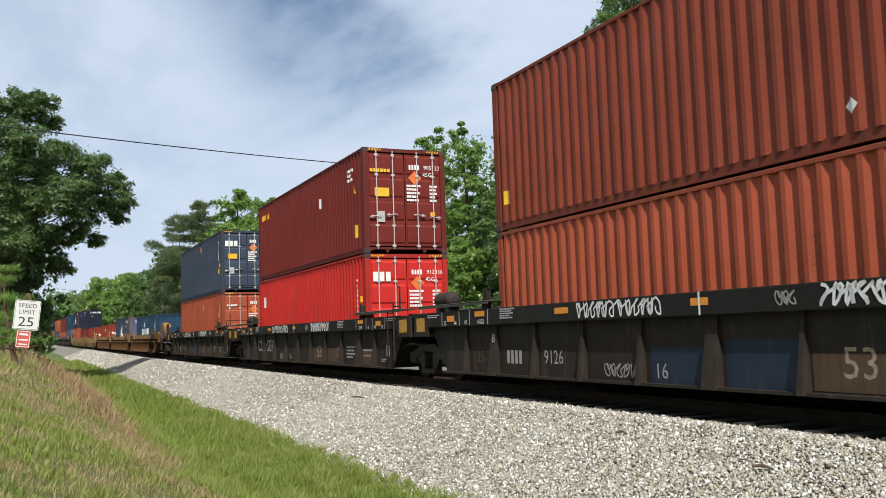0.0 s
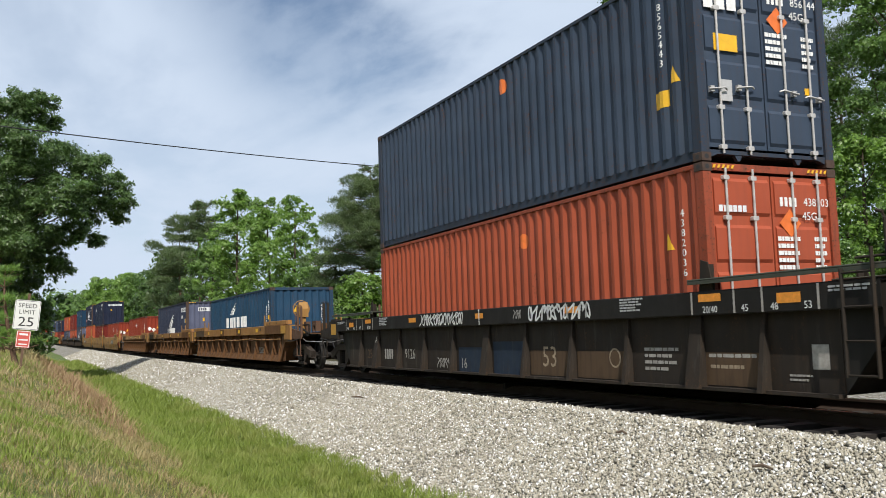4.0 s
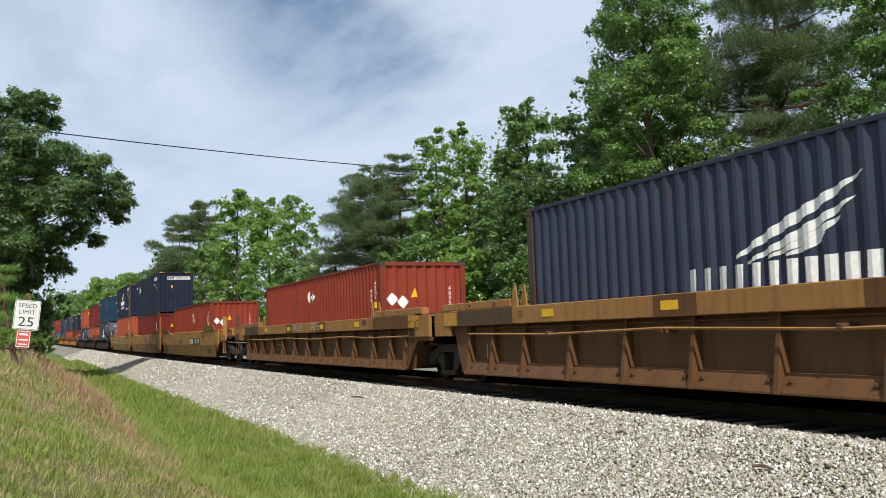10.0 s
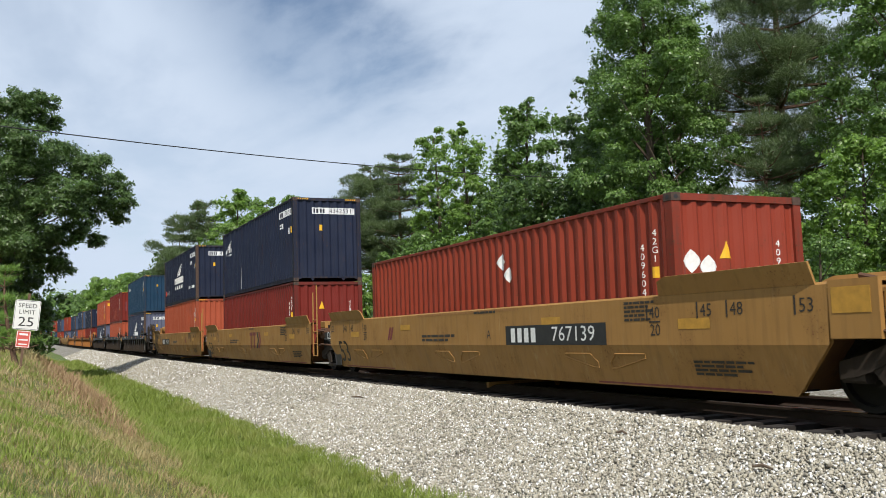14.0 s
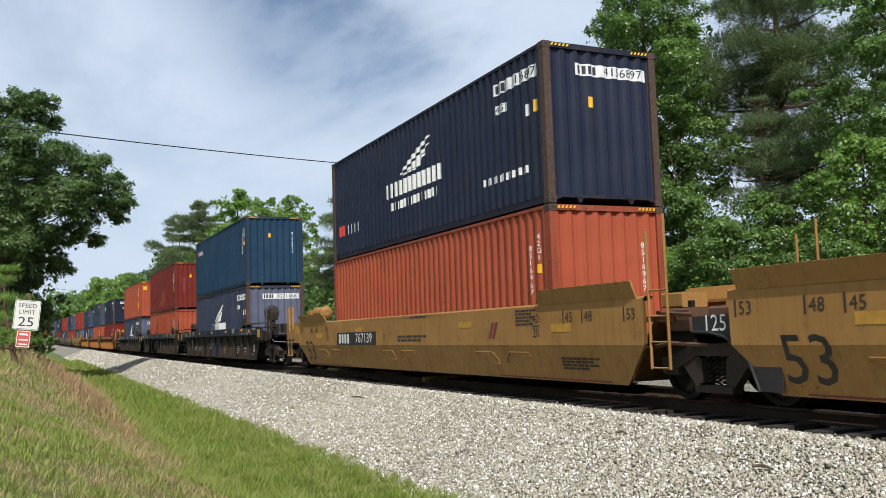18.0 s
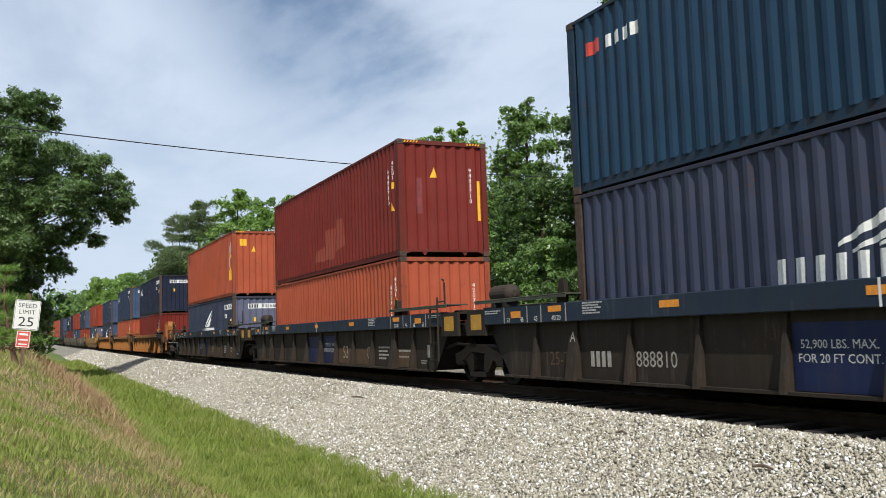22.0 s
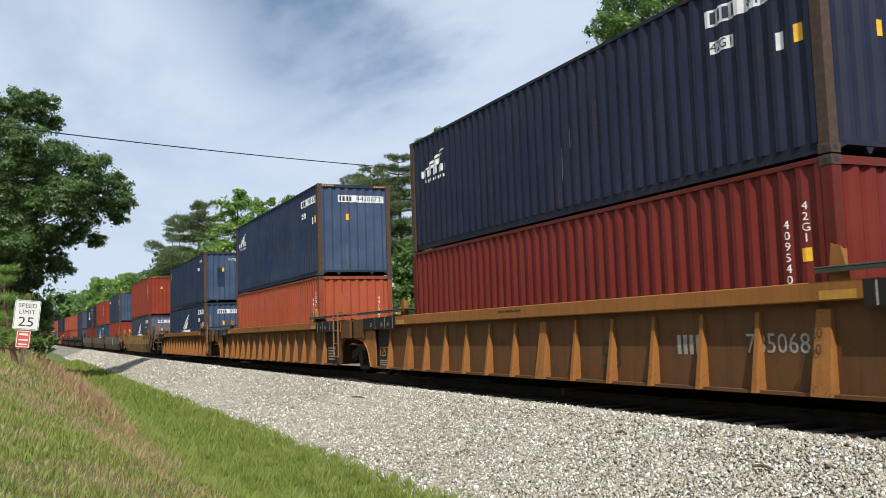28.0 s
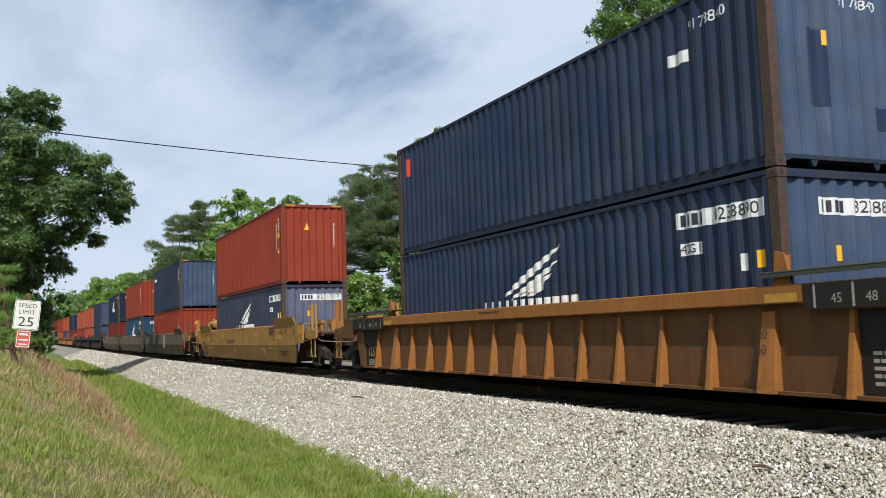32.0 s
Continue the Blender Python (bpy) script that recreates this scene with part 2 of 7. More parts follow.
def ground_z(x, y):
    """Height of the ground sheet."""
    x, y = np.asarray(x, float), np.asarray(y, float)
    far = smooth(np.abs(x), 420, 900)
    rail = rail_height(np.clip(x, -420, 60)) * (1 - far)
    d = y - track_y(np.clip(x, -420, 60))
    slope = 0.24 + 0.25 * np.clip(-x / 25.0, 0, 1)
    bank = np.clip(-6.6 - d, 0, None) * slope
    bank = np.minimum(bank, 2.6 + 0.25 * np.sqrt(np.clip(-6.6 - d, 0, 200)))
    back = smooth(d, 5.5, 13.0) * 1.5
    base = -1.12 - 0.10 * np.exp(-((d + 5.6) / 0.9) ** 2)
    lumps = 0.05 * np.sin(x * 0.9 + 1.3 * np.sin(y * 0.7)) * np.sin(y * 1.3 + 0.4) * smooth(np.abs(d), 4.6, 6.0)
    return rail + base + bank + back + lumps


def spaced(lo, hi, near, step, grow):
    """Grid lines that widen away from a point."""
    out, p, st = [near], near, step
    while p < hi:
        st *= grow
        p += st
        out.append(min(p, hi))
    p, st = near, step
    while p > lo:
        st *= grow
        p -= st
        out.append(max(p, lo))
    return np.array(sorted(set(out)))


def grid_mesh(name, X, Y, Z):
    ny, nx = X.shape
    idx = np.arange(nx * ny).reshape(ny, nx)
    f = np.stack([idx[:-1, :-1], idx[:-1, 1:], idx[1:, 1:], idx[1:, :-1]], -1).reshape(-1, 4)
    m = np_mesh(name, np.stack([X, Y, Z], -1).reshape(-1, 3), f)
    m.polygons.foreach_set("use_smooth", np.ones(len(f), dtype=bool))
    return m


def ground_material():
    m, nt, b, L = material("grassy_ground")
    co = nt.nodes.new("ShaderNodeTexCoord")
    sep = nt.nodes.new("ShaderNodeSeparateXYZ")
    L(co.outputs["Object"], sep.inputs[0])
    big = noise_of(nt, L, 0.35, 5.0, 0.65)
    mid = noise_of(nt, L, 2.2, 6.0, 0.7)
    fine = noise_of(nt, L, 30.0, 4.0, 0.7)
    green = blend(nt, L, mid, (0.06, 0.10, 0.016), (0.125, 0.185, 0.034))
    straw = blend(nt, L, mid, (0.16, 0.125, 0.055), (0.29, 0.235, 0.12))
    patchy = noise_of(nt, L, 1.1, 5.0, 0.65)
    dry = blend(nt, L, band(nt, L, patchy, 0.44, 0.56), straw, green)
    dry = blend(nt, L, band(nt, L, big, 0.5, 0.66, 0.0, 0.7), dry, (0.15, 0.09, 0.05))
    shift = nt.nodes.new("ShaderNodeMath")
    shift.operation = "MULTIPLY_ADD"
    shift.inputs[1].default_value = 1.6
    L(mid, shift.inputs[0])
    L(sep.outputs["Y"], shift.inputs[2])
    c = blend(nt, L, band(nt, L, shift.outputs[0], -6.9, -6.3), dry, green)
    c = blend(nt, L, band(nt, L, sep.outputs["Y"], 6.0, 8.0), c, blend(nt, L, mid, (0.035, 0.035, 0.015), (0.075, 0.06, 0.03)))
    c = blend(nt, L, band(nt, L, fine, 0.3, 0.7, 0.0, 0.4), c, (0.05, 0.045, 0.02))
    L(c, b.inputs["Base Color"])
    b.inputs["Roughness"].default_value = 0.95
    bumped(nt, L, b, fine, 0.6, 0.05)
    return m


def make_ground():
    xs = spaced(-3000, 1500, -8, 0.35, 1.035)
    ys = spaced(-1500, 1500, -7, 0.22, 1.06)
    X, Y = np.meshgrid(xs, ys)
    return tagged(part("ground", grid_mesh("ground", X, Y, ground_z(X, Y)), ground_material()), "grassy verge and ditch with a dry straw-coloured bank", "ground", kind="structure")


make_ground()


def ballast_material(stones):
    m, nt, b, L = material("granite_stones" if stones else "granite_ballast")
    if stones:
        geo = nt.nodes.new("ShaderNodeNewGeometry")
        pick = geo.outputs["Random Per Island"]
    else:
        co = nt.nodes.new("ShaderNodeTexCoord")
        vor = node(nt, "ShaderNodeTexVoronoi", Scale=17.0)
        L(co.outputs["Object"], vor.inputs["Vector"])
        sx = nt.nodes.new("ShaderNodeSeparateColor")
        L(vor.outputs["Color"], sx.inputs[0])
        pick = sx.outputs[0]
    ramp = nt.nodes.new("ShaderNodeValToRGB")
    for pos_, col in ((0.0, (0.16, 0.142, 0.108)), (0.3, (0.285, 0.260, 0.200)), (0.75, (0.375, 0.346, 0.272)), (1.0, (0.45, 0.417, 0.335))):
        e = ramp.color_ramp.elements.new(pos_) if pos_ not in (0.0, 1.0) else ramp.color_ramp.elements[int(pos_)]
        e.color = (*col, 1)
    L(pick, ramp.inputs[0])
    fine = noise_of(nt, L, 60.0, 4.0, 0.7)
    big = noise_of(nt, L, 0.8, 4.0, 0.6)
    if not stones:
        # bed colour darkened, so the gaps between loose stones look shaded
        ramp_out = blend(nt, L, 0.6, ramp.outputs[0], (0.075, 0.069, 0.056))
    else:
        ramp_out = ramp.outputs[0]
    c = blend(nt, L, band(nt, L, fine, 0.45, 0.75, 0.0, 0.45), ramp_out, (0.25, 0.24, 0.21))
    c = blend(nt, L, band(nt, L, big, 0.5, 0.75, 0.0, 0.25), c, (0.26, 0.23, 0.19))
    co2 = nt.nodes.new("ShaderNodeTexCoord")
    sep2 = nt.nodes.new("ShaderNodeSeparateXYZ")
    L(co2.outputs["Object"], sep2.inputs[0])
    # oil and brake dust between the tie ends, darkened further as the train's shade
    far_off = nt.nodes.new("ShaderNodeMath")
    far_off.operation = "ABSOLUTE"
    L(sep2.outputs["Y"], far_off.inputs[0])
    oil_shade = times(nt, L, band(nt, L, far_off.outputs[0], 1.55, 1.25), band(nt, L, big, 0.1, 0.4, 0.75, 1.0))
    c = blend(nt, L, oil_shade, c, (0.035, 0.030, 0.026))
    L(c, b.inputs["Base Color"])
    b.inputs["Roughness"].default_value = 0.85
    if stones:
        bumped(nt, L, b, fine, 0.3, 0.006)
    else:
        bumped(nt, L, b, vor.outputs["Distance"], 1.0, 0.05)
    return m


STONE = ballast_material(True)
BED_TOP, BED_EDGE = 1.85, 4.45


def bed_z(d):
    """Height of the ballast over the rail's height, at d metres from the centre line."""
    a = np.where(np.asarray(d) > 2.0, np.maximum(1.7, np.asarray(d) - 2.6), np.abs(d))
    return np.where(a < 1.45, -0.27, np.where(a < BED_TOP, -0.19, -0.19 - (a - BED_TOP) * 0.353))


def make_ballast():
    s = np.concatenate([np.arange(30, -60, -0.4), np.arange(-60, -330, -2.0)])
    d = np.concatenate([np.arange(-4.9, -1.8, 0.2), [-1.85, -1.5, -1.4, -1.2, -0.75, 0, 0.75, 1.2], np.arange(1.5, 7.6, 0.4)])
    S, D = np.meshgrid(s, d)
    f = lambda a: np.interp(-S, -TS, a)
    x, y, z, th = f(TX), f(TY), f(TZ), f(TH)
    rough = 0.03 * np.sin(S * 5.1 + D * 3.0) * np.sin(D * 6.3 + S)
    Z = z + bed_z(D) + rough - 0.022
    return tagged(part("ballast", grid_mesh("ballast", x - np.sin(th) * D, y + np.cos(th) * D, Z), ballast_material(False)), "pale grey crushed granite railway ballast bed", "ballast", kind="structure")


make_ballast()


def make_track():
    tie_wood = plain("creosoted_wood", (0.022, 0.018, 0.015), 0.9, 0, 0.4, 6)
    track = tagged(new("railway_track"), "single railway track with rusty rails on dark wooden ties", "railway track", kind="structure")
    rail_steel = paint("rail_steel", (0.035, 0.024, 0.018), 0.4, (0.06, 0.03, 0.018), (0.02, 0.016, 0.013), 0.75, 0.01, 0.4)
    prof = [(-0.07, -0.172), (0.07, -0.172), (0.07, -0.16), (0.012, -0.135), (0.012, -0.045), (0.036, -0.035), (0.036, -0.006), (0.028, 0.0), (-0.028, 0.0), (-0.036, -0.006), (-0.036, -0.035), (-0.012, -0.045), (-0.012, -0.135), (-0.07, -0.16)]
    stations = list(np.arange(40, -340, -4.0))
    for side in (-0.753, 0.753):
        v, f, n = [], [], len(prof)
        for s in stations:
            v += [along(s, side + y, z) for y, z in prof]
        for i in range(len(stations) - 1):
            f += [(i * n + k, i * n + (k + 1) % n, (i + 1) * n + (k + 1) % n, (i + 1) * n + k) for k in range(n)]
        part("rail", Geo().add(v, f), rail_steel, track)
        head = Geo()
        hv = [along(s, side + y, 0.002) for s in stations for y in (-0.024, 0.024)]
        head.add(hv, [(2 * i, 2 * i + 1, 2 * i + 3, 2 * i + 2) for i in range(len(stations) - 1)])
        part("rail_head", head, TREAD, track, "polished running surface")
    tie = shared("tie", lambda: Geo().box(-0.115, 0.115, -1.42, 1.36, -0.36, -0.160, 0.02))
    for i in range(290):
        s = 8.0 - i * 0.52
        x, y, z, th = on_track(s)
        part("tie", tie, tie_wood, track, at=pose(x + random.uniform(-.02, .02), y + random.uniform(-.13, .08), z + random.uniform(-.01, .01), 0, 0, math.degrees(th) + random.uniform(-1, 1)))


make_track()

# ======== writing ========
def glyphs(text, size, wide=1.0):
    """A flat mesh of letters in the xz plane facing -y, centred on its middle."""
    key = ("text", text, size, wide)
    if key not in MESHES:
        cu = bpy.data.curves.new("lettering", "FONT")
        cu.body, cu.size, cu.align_x, cu.align_y = text, size * 1.37, "CENTER", "CENTER"
        cu.resolution_u = 2
        ob = new("lettering", cu)
        bpy.context.view_layer.update()
        m = bpy.data.meshes.new_from_object(ob.evaluated_get(bpy.context.evaluated_depsgraph_get()))
        bpy.data.objects.remove(ob)
        m.transform(Matrix.Diagonal((wide, 1, 1, 1)))
        m.transform(Matrix.Rotation(radians(90), 4, "X"))
        m.update()
        m.materials.clear()
        MESHES[key] = m
    return MESHES[key]



# ======== stones and grass ========
def scatter_stones():
    """Loose crushed stones over the near slope of the ballast."""
    rng = np.random.default_rng(5)
    base = np.array([(0.1, 0, 0.95), (1, 0.05, 0.1), (-0.5, 0.9, -0.1), (-0.55, -0.85, 0.15), (0, 0.1, -0.9)], float)
    tri = np.array([(0, 1, 2), (0, 2, 3), (0, 3, 1), (4, 2, 1), (4, 3, 2), (4, 1, 3)])
    s, d, size = [], [], []
    for s0, s1, n, r0, r1 in ((-4.5, -12, 42000, 0.013, 0.035), (-12, -22, 40000, 0.015, 0.035), (-22, -40, 26000, 0.020, 0.040), (-40, -75, 14000, 0.033, 0.06), (-75, -140, 8000, 0.06, 0.09)):
        s.append(rng.uniform(s1, s0, n))
        d.append(-rng.uniform(1.42, 4.75, n))
        size.append(rng.uniform(r0, r1, n) * np.where(rng.uniform(size=n) < 0.06, 1.5, 1.0))
    s, d, size = np.concatenate(s), np.concatenate(d), np.concatenate(size)
    n = len(s)
    f = lambda a: np.interp(-s, -TS, a)
    x, y, z, th = f(TX), f(TY), f(TZ), f(TH)
    c = np.stack([x - np.sin(th) * d, y + np.cos(th) * d, z + bed_z(d) + size * rng.uniform(-0.25, 0.45, n)], 1)
    q = rng.normal(size=(n, 4))
    q /= np.linalg.norm(q, axis=1, keepdims=True)
    w, i, j, k = q.T
    R = np.stack([1 - 2 * (j * j + k * k), 2 * (i * j - k * w), 2 * (i * k + j * w), 2 * (i * j + k * w), 1 - 2 * (i * i + k * k), 2 * (j * k - i * w), 2 * (i * k - j * w), 2 * (j * k + i * w), 1 - 2 * (i * i + j * j)], 1).reshape(n, 3, 3)
    v = base[None] * rng.uniform(0.7, 1.3, (n, 5, 1)) * np.stack([np.ones(n), rng.uniform(0.6, 1.0, n), rng.uniform(0.45, 0.9, n)], 1)[:, None, :]
    v = np.einsum("nab,nvb->nva", R, v) * size[:, None, None] + c[:, None, :]
    faces = (tri[None] + 5 * np.arange(n)[:, None, None]).reshape(-1, 3)
    tagged(part("ballast_stones", np_mesh("ballast_stones", v.reshape(-1, 3), faces), STONE), "loose angular pale grey granite stones on the ballast slope", "stones", kind="stuff")


scatter_stones()


def blade_mat(name, dark, light, tip):
    m, nt, b, L = material(name)
    geo = nt.nodes.new("ShaderNodeNewGeometry")
    patch = noise_of(nt, L, 0.55, 4.0, 0.65)
    c = blend(nt, L, geo.outputs["Random Per Island"], dark, light)
    c = blend(nt, L, band(nt, L, patch, 0.5, 0.68, 0.0, 0.6), c, tip)
    L(c, b.inputs["Base Color"])
    b.inputs["Roughness"].default_value = 0.6
    tr = nt.nodes.new("ShaderNodeBsdfTranslucent")
    L(c, tr.inputs["Color"])
    mx = nt.nodes.new("ShaderNodeMixShader")
    mx.inputs[0].default_value = 0.3
    L(b.outputs[0], mx.inputs[1])
    L(tr.outputs[0], mx.inputs[2])
    L(mx.outputs[0], nt.nodes["Material Output"].inputs[0])
    return m


def blades(rng, x, y, height, width, tilt=0.35):
    """Bent blades that stand on the ground."""
    n = len(x)
    z = ground_z(x, y)
    az = rng.uniform(0, 2 * np.pi, n)
    lean = np.abs(rng.normal(0, tilt, n))
    up = np.stack([np.cos(az) * np.sin(lean), np.sin(az) * np.sin(lean), np.cos(lean)], 1)
    side = np.stack([-np.sin(az + 0.6), np.cos(az + 0.6), np.zeros(n)], 1)
    p = np.stack([x, y, z - 0.01], 1)
    h, w = height[:, None], width[:, None]
    mid = p + up * h * 0.55
    tip = p + up * h + np.stack([np.cos(az), np.sin(az), np.full(n, -0.35)], 1) * h * 0.22
    v = np.stack([p, mid + side * w * 0.5, tip, mid - side * w * 0.5], 1).reshape(-1, 3)
    return v, np.arange(4 * n).reshape(n, 4)


def patches(x, y, size, seed):
    """A smooth random field between 0 and 1 with patches of that size."""
    rng = np.random.default_rng(seed)
    out = 0
    for k in range(7):
        a, f, ph = rng.uniform(0, 6.28), rng.uniform(0.6, 2.2) / size * 2.2, rng.uniform(0, 6.28)
        u, v = x * np.cos(a) + y * np.sin(a), y * np.cos(a) - x * np.sin(a)
        out = out + np.sin(u * f + ph + 1.3 * np.sin(v * f * 0.8 + ph * 2))
    return np.clip(0.5 + out / 7, 0, 1)


def grow_grass():
    rng = np.random.default_rng(8)
    edge = lambda x: 0.07 * np.sin(x * 1.1) + 0.05 * np.sin(x * 2.9 + 1)

    def place(zones, chance):
        xs, ys, hs, ws = [], [], [], []
        for x0, x1, y0, y1, n, h0, h1, w in zones:
            x, y = rng.uniform(x0, x1, n), rng.uniform(y0, y1, n)
            tuft = patches(x, y, 0.22, 3)
            keep = rng.uniform(size=n) < chance(x, y) * (0.35 + 0.65 * tuft)
            x, y, tuft = x[keep], y[keep], tuft[keep]
            xs.append(x)
            ys.append(y + track_y(x) + edge(x))
            hs.append(rng.uniform(h0, h1, len(x)) * (0.55 + 0.9 * tuft))
            ws.append(w * rng.uniform(0.6, 1.3, len(x)))
        return [np.concatenate(a) for a in (xs, ys, hs, ws)]

    green = blade_mat("green_blade", (0.155, 0.210, 0.032), (0.265, 0.340, 0.060), (0.34, 0.33, 0.11))
    straw = blade_mat("straw_blade", (0.25, 0.195, 0.080), (0.50, 0.41, 0.20), (0.33, 0.27, 0.105))
    russet = blade_mat("russet_blade", (0.26, 0.15, 0.080), (0.46, 0.31, 0.175), (0.38, 0.28, 0.145))
    # green on the bank comes in patches, straw holds the rest and the ridge above the ditch
    ridge = lambda x, y: np.exp(-((y + 7.75 + 0.9 * (patches(x, y, 1.6, 21) - 0.5)) / 0.42) ** 2) * np.clip((patches(x, y, 0.9, 22) - 0.25) * 3, 0, 1)
    lush = lambda x, y: np.clip((0.55 * patches(x, y, 1.3, 5) + 0.45 * patches(x, y, 0.45, 6) - 0.44) * 5, 0, 1)
    verge = lambda x, y: np.where(y > -7.25, 1.0, lush(x, y) * (1 - 0.9 * ridge(x, y)) * 0.95)
    dry = lambda x, y: np.where(y > -7.1, 0.10, 0.16 + 0.8 * ridge(x, y) + 0.8 * (1 - lush(x, y)))
    x, y, h, w = place([(-10, -3.5, -7.3, -4.35, 60000, 0.06, 0.17, 0.007), (-18, -10, -7.4, -4.35, 60000, 0.07, 0.18, 0.010), (-32, -18, -7.6, -4.35, 46000, 0.09, 0.22, 0.016), (-55, -32, -7.8, -4.3, 30000, 0.11, 0.26, 0.026), (-110, -55, -8.2, -4.2, 18000, 0.15, 0.35, 0.05),
                        (-9, -3, -11.5, -7.3, 90000, 0.04, 0.12, 0.007), (-20, -9, -12, -7.3, 80000, 0.05, 0.15, 0.011), (-50, -20, -13, -7.6, 45000, 0.08, 0.24, 0.022)], verge)
    tagged(part("green_grass", np_mesh("green_grass", *blades(rng, x, y, h, w, 0.3)), green), "lush green grass filling the ditch beside the ballast", "grass", kind="stuff")
    x, y, h, w = place([(-9, -3, -11.5, -6.9, 80000, 0.03, 0.13, 0.005), (-20, -9, -12, -6.9, 70000, 0.04, 0.16, 0.008), (-50, -20, -14, -7.2, 40000, 0.08, 0.3, 0.018), (-100, -50, -15, -8.2, 9000, 0.2, 0.6, 0.05)], dry)
    tagged(part("dry_grass", np_mesh("dry_grass", *blades(rng, x, y, h, w, 0.75)), straw), "dry straw-coloured grass on the bank", "grass", kind="stuff")
    tall = lambda x, y: np.clip((patches(x, y, 1.2, 9) - 0.42) * 4, 0, 1) * np.exp(-((y + 8.0) / 0.7) ** 2)
    x, y, h, w = place([(-34, -17, -9.2, -7.5, 12000, 0.12, 0.32, 0.010), (-38, -21, -9.4, -7.5, 16000, 0.22, 0.5, 0.012), (-60, -34, -10.5, -7.6, 9000, 0.25, 0.6, 0.022)], tall)
    tagged(part("russet_grass", np_mesh("russet_grass", *blades(rng, x, y, h, w, 0.3)), russet), "reddish brown seeding grass along the bank", "grass", kind="stuff")
    # a few long dead stalks
    n = 46
    x, y = rng.uniform(-16, -5, n), rng.uniform(-9.2, -7.4, n)
    tagged(part("dead_stalks", np_mesh("dead_stalks", *blades(rng, x, y, rng.uniform(0.3, 0.65, n), np.full(n, 0.007), 0.8)), straw), "long pale dead stalks among the dry grass", "grass", kind="stuff")


grow_grass()

# ======== trees ========
BARK = paint("bark", (0.10, 0.075, 0.055), 0.3, (0.05, 0.04, 0.03), (0.035, 0.03, 0.025), 0.95, 0.05, 0.6)
PINE_BARK = paint("pine_bark", (0.15, 0.09, 0.062), 0.3, (0.08, 0.045, 0.03), (0.05, 0.035, 0.028), 0.95, 0.05, 0.5)
LEAF_DEEP = leaf_mat("leaf_deep", (0.020, 0.046, 0.015), (0.130, 0.212, 0.064), 0.32)
LEAF_MID = leaf_mat("leaf_mid", (0.036, 0.078, 0.020), (0.180, 0.290, 0.080), 0.38)
LEAF_LIGHT = leaf_mat("leaf_light", (0.070, 0.140, 0.026), (0.230, 0.355, 0.082), 0.40)
NEEDLE = leaf_mat("needle", (0.048, 0.080, 0.032), (0.125, 0.175, 0.068), 0.25)


def foliage(rng, cen, rad, density, size, slim, flat, needle=False, kite=False):
    """Leaves over the upper shells of the clumps, thinning out below each of them."""
    cen, rad = np.array(cen), np.array(rad)
    per = np.maximum(6, (1.1 * density * rad ** 2).astype(int))
    c, r = np.repeat(cen, per, 0), np.repeat(rad, per)
    n = len(c)
    d = rng.normal(size=(n, 3))
    d /= np.linalg.norm(d, axis=1, keepdims=True)
    d[:, 2] = np.where((d[:, 2] < -0.1) & (rng.uniform(size=n) < 0.65), -d[:, 2], d[:, 2])
    reach = rng.uniform(0.25, 1.0, n) ** 0.45 * (1 + 0.30 * np.sin(d[:, 0] * 6 + c[:, 0] * 9) * np.sin(d[:, 1] * 6 + c[:, 2] * 7))
    reach *= np.where(rng.uniform(size=n) < 0.04, 1.12, 1.0)
    p = c + d * (r * reach)[:, None] * np.array([1, 1, flat])
    nrm = rng.normal(size=(n, 3)) * 0.42 + d * 1.0 + np.array([0, 0, 0.4])
    nrm /= np.linalg.norm(nrm, axis=1, keepdims=True)
    a = rng.normal(size=(n, 3))
    if needle:
        a = a * 0.55 + d + np.array([0, 0, 0.5])
    else:
        a[:, 2] -= 0.5
        a -= nrm * (a * nrm).sum(1, keepdims=True) * 0.9
    a /= np.linalg.norm(a, axis=1, keepdims=True) + 1e-9
    b = np.cross(nrm, a)
    b /= np.linalg.norm(b, axis=1, keepdims=True) + 1e-9
    L = (size * rng.uniform(0.5, 1.25, n))[:, None]
    side = (slim * rng.uniform(0.7, 1.2, n))[:, None] * 0.5
    if kite:
        # a pointed leaf with its two halves raised from the midrib
        fold = nrm * L * 0.10
        v = np.stack([p - a * L * 0.4, p - a * L * 0.02 + b * L * side + fold, p + a * L * 0.5, p - a * L * 0.02 - b * L * side + fold], 1)
        return v.reshape(-1, 3), np.arange(4 * n).reshape(n, 4)
    v = np.stack([p - a * L * 0.3 + b * L * side * rng.uniform(0.2, 1.0, n)[:, None], p - a * L * 0.05 - b * L * side * 1.3, p + a * L * 0.7], 1)
    return v.reshape(-1, 3), np.arange(3 * n).reshape(n, 3)


DOME = ((0.0, 0.6), (0.15, 0.88), (0.4, 1.0), (0.68, 0.95), (0.87, 0.74), (1.0, 0.30))
PINE = ((0.0, 0.5), (0.18, 0.92), (0.4, 1.0), (0.7, 0.78), (0.9, 0.48), (1.0, 0.22))


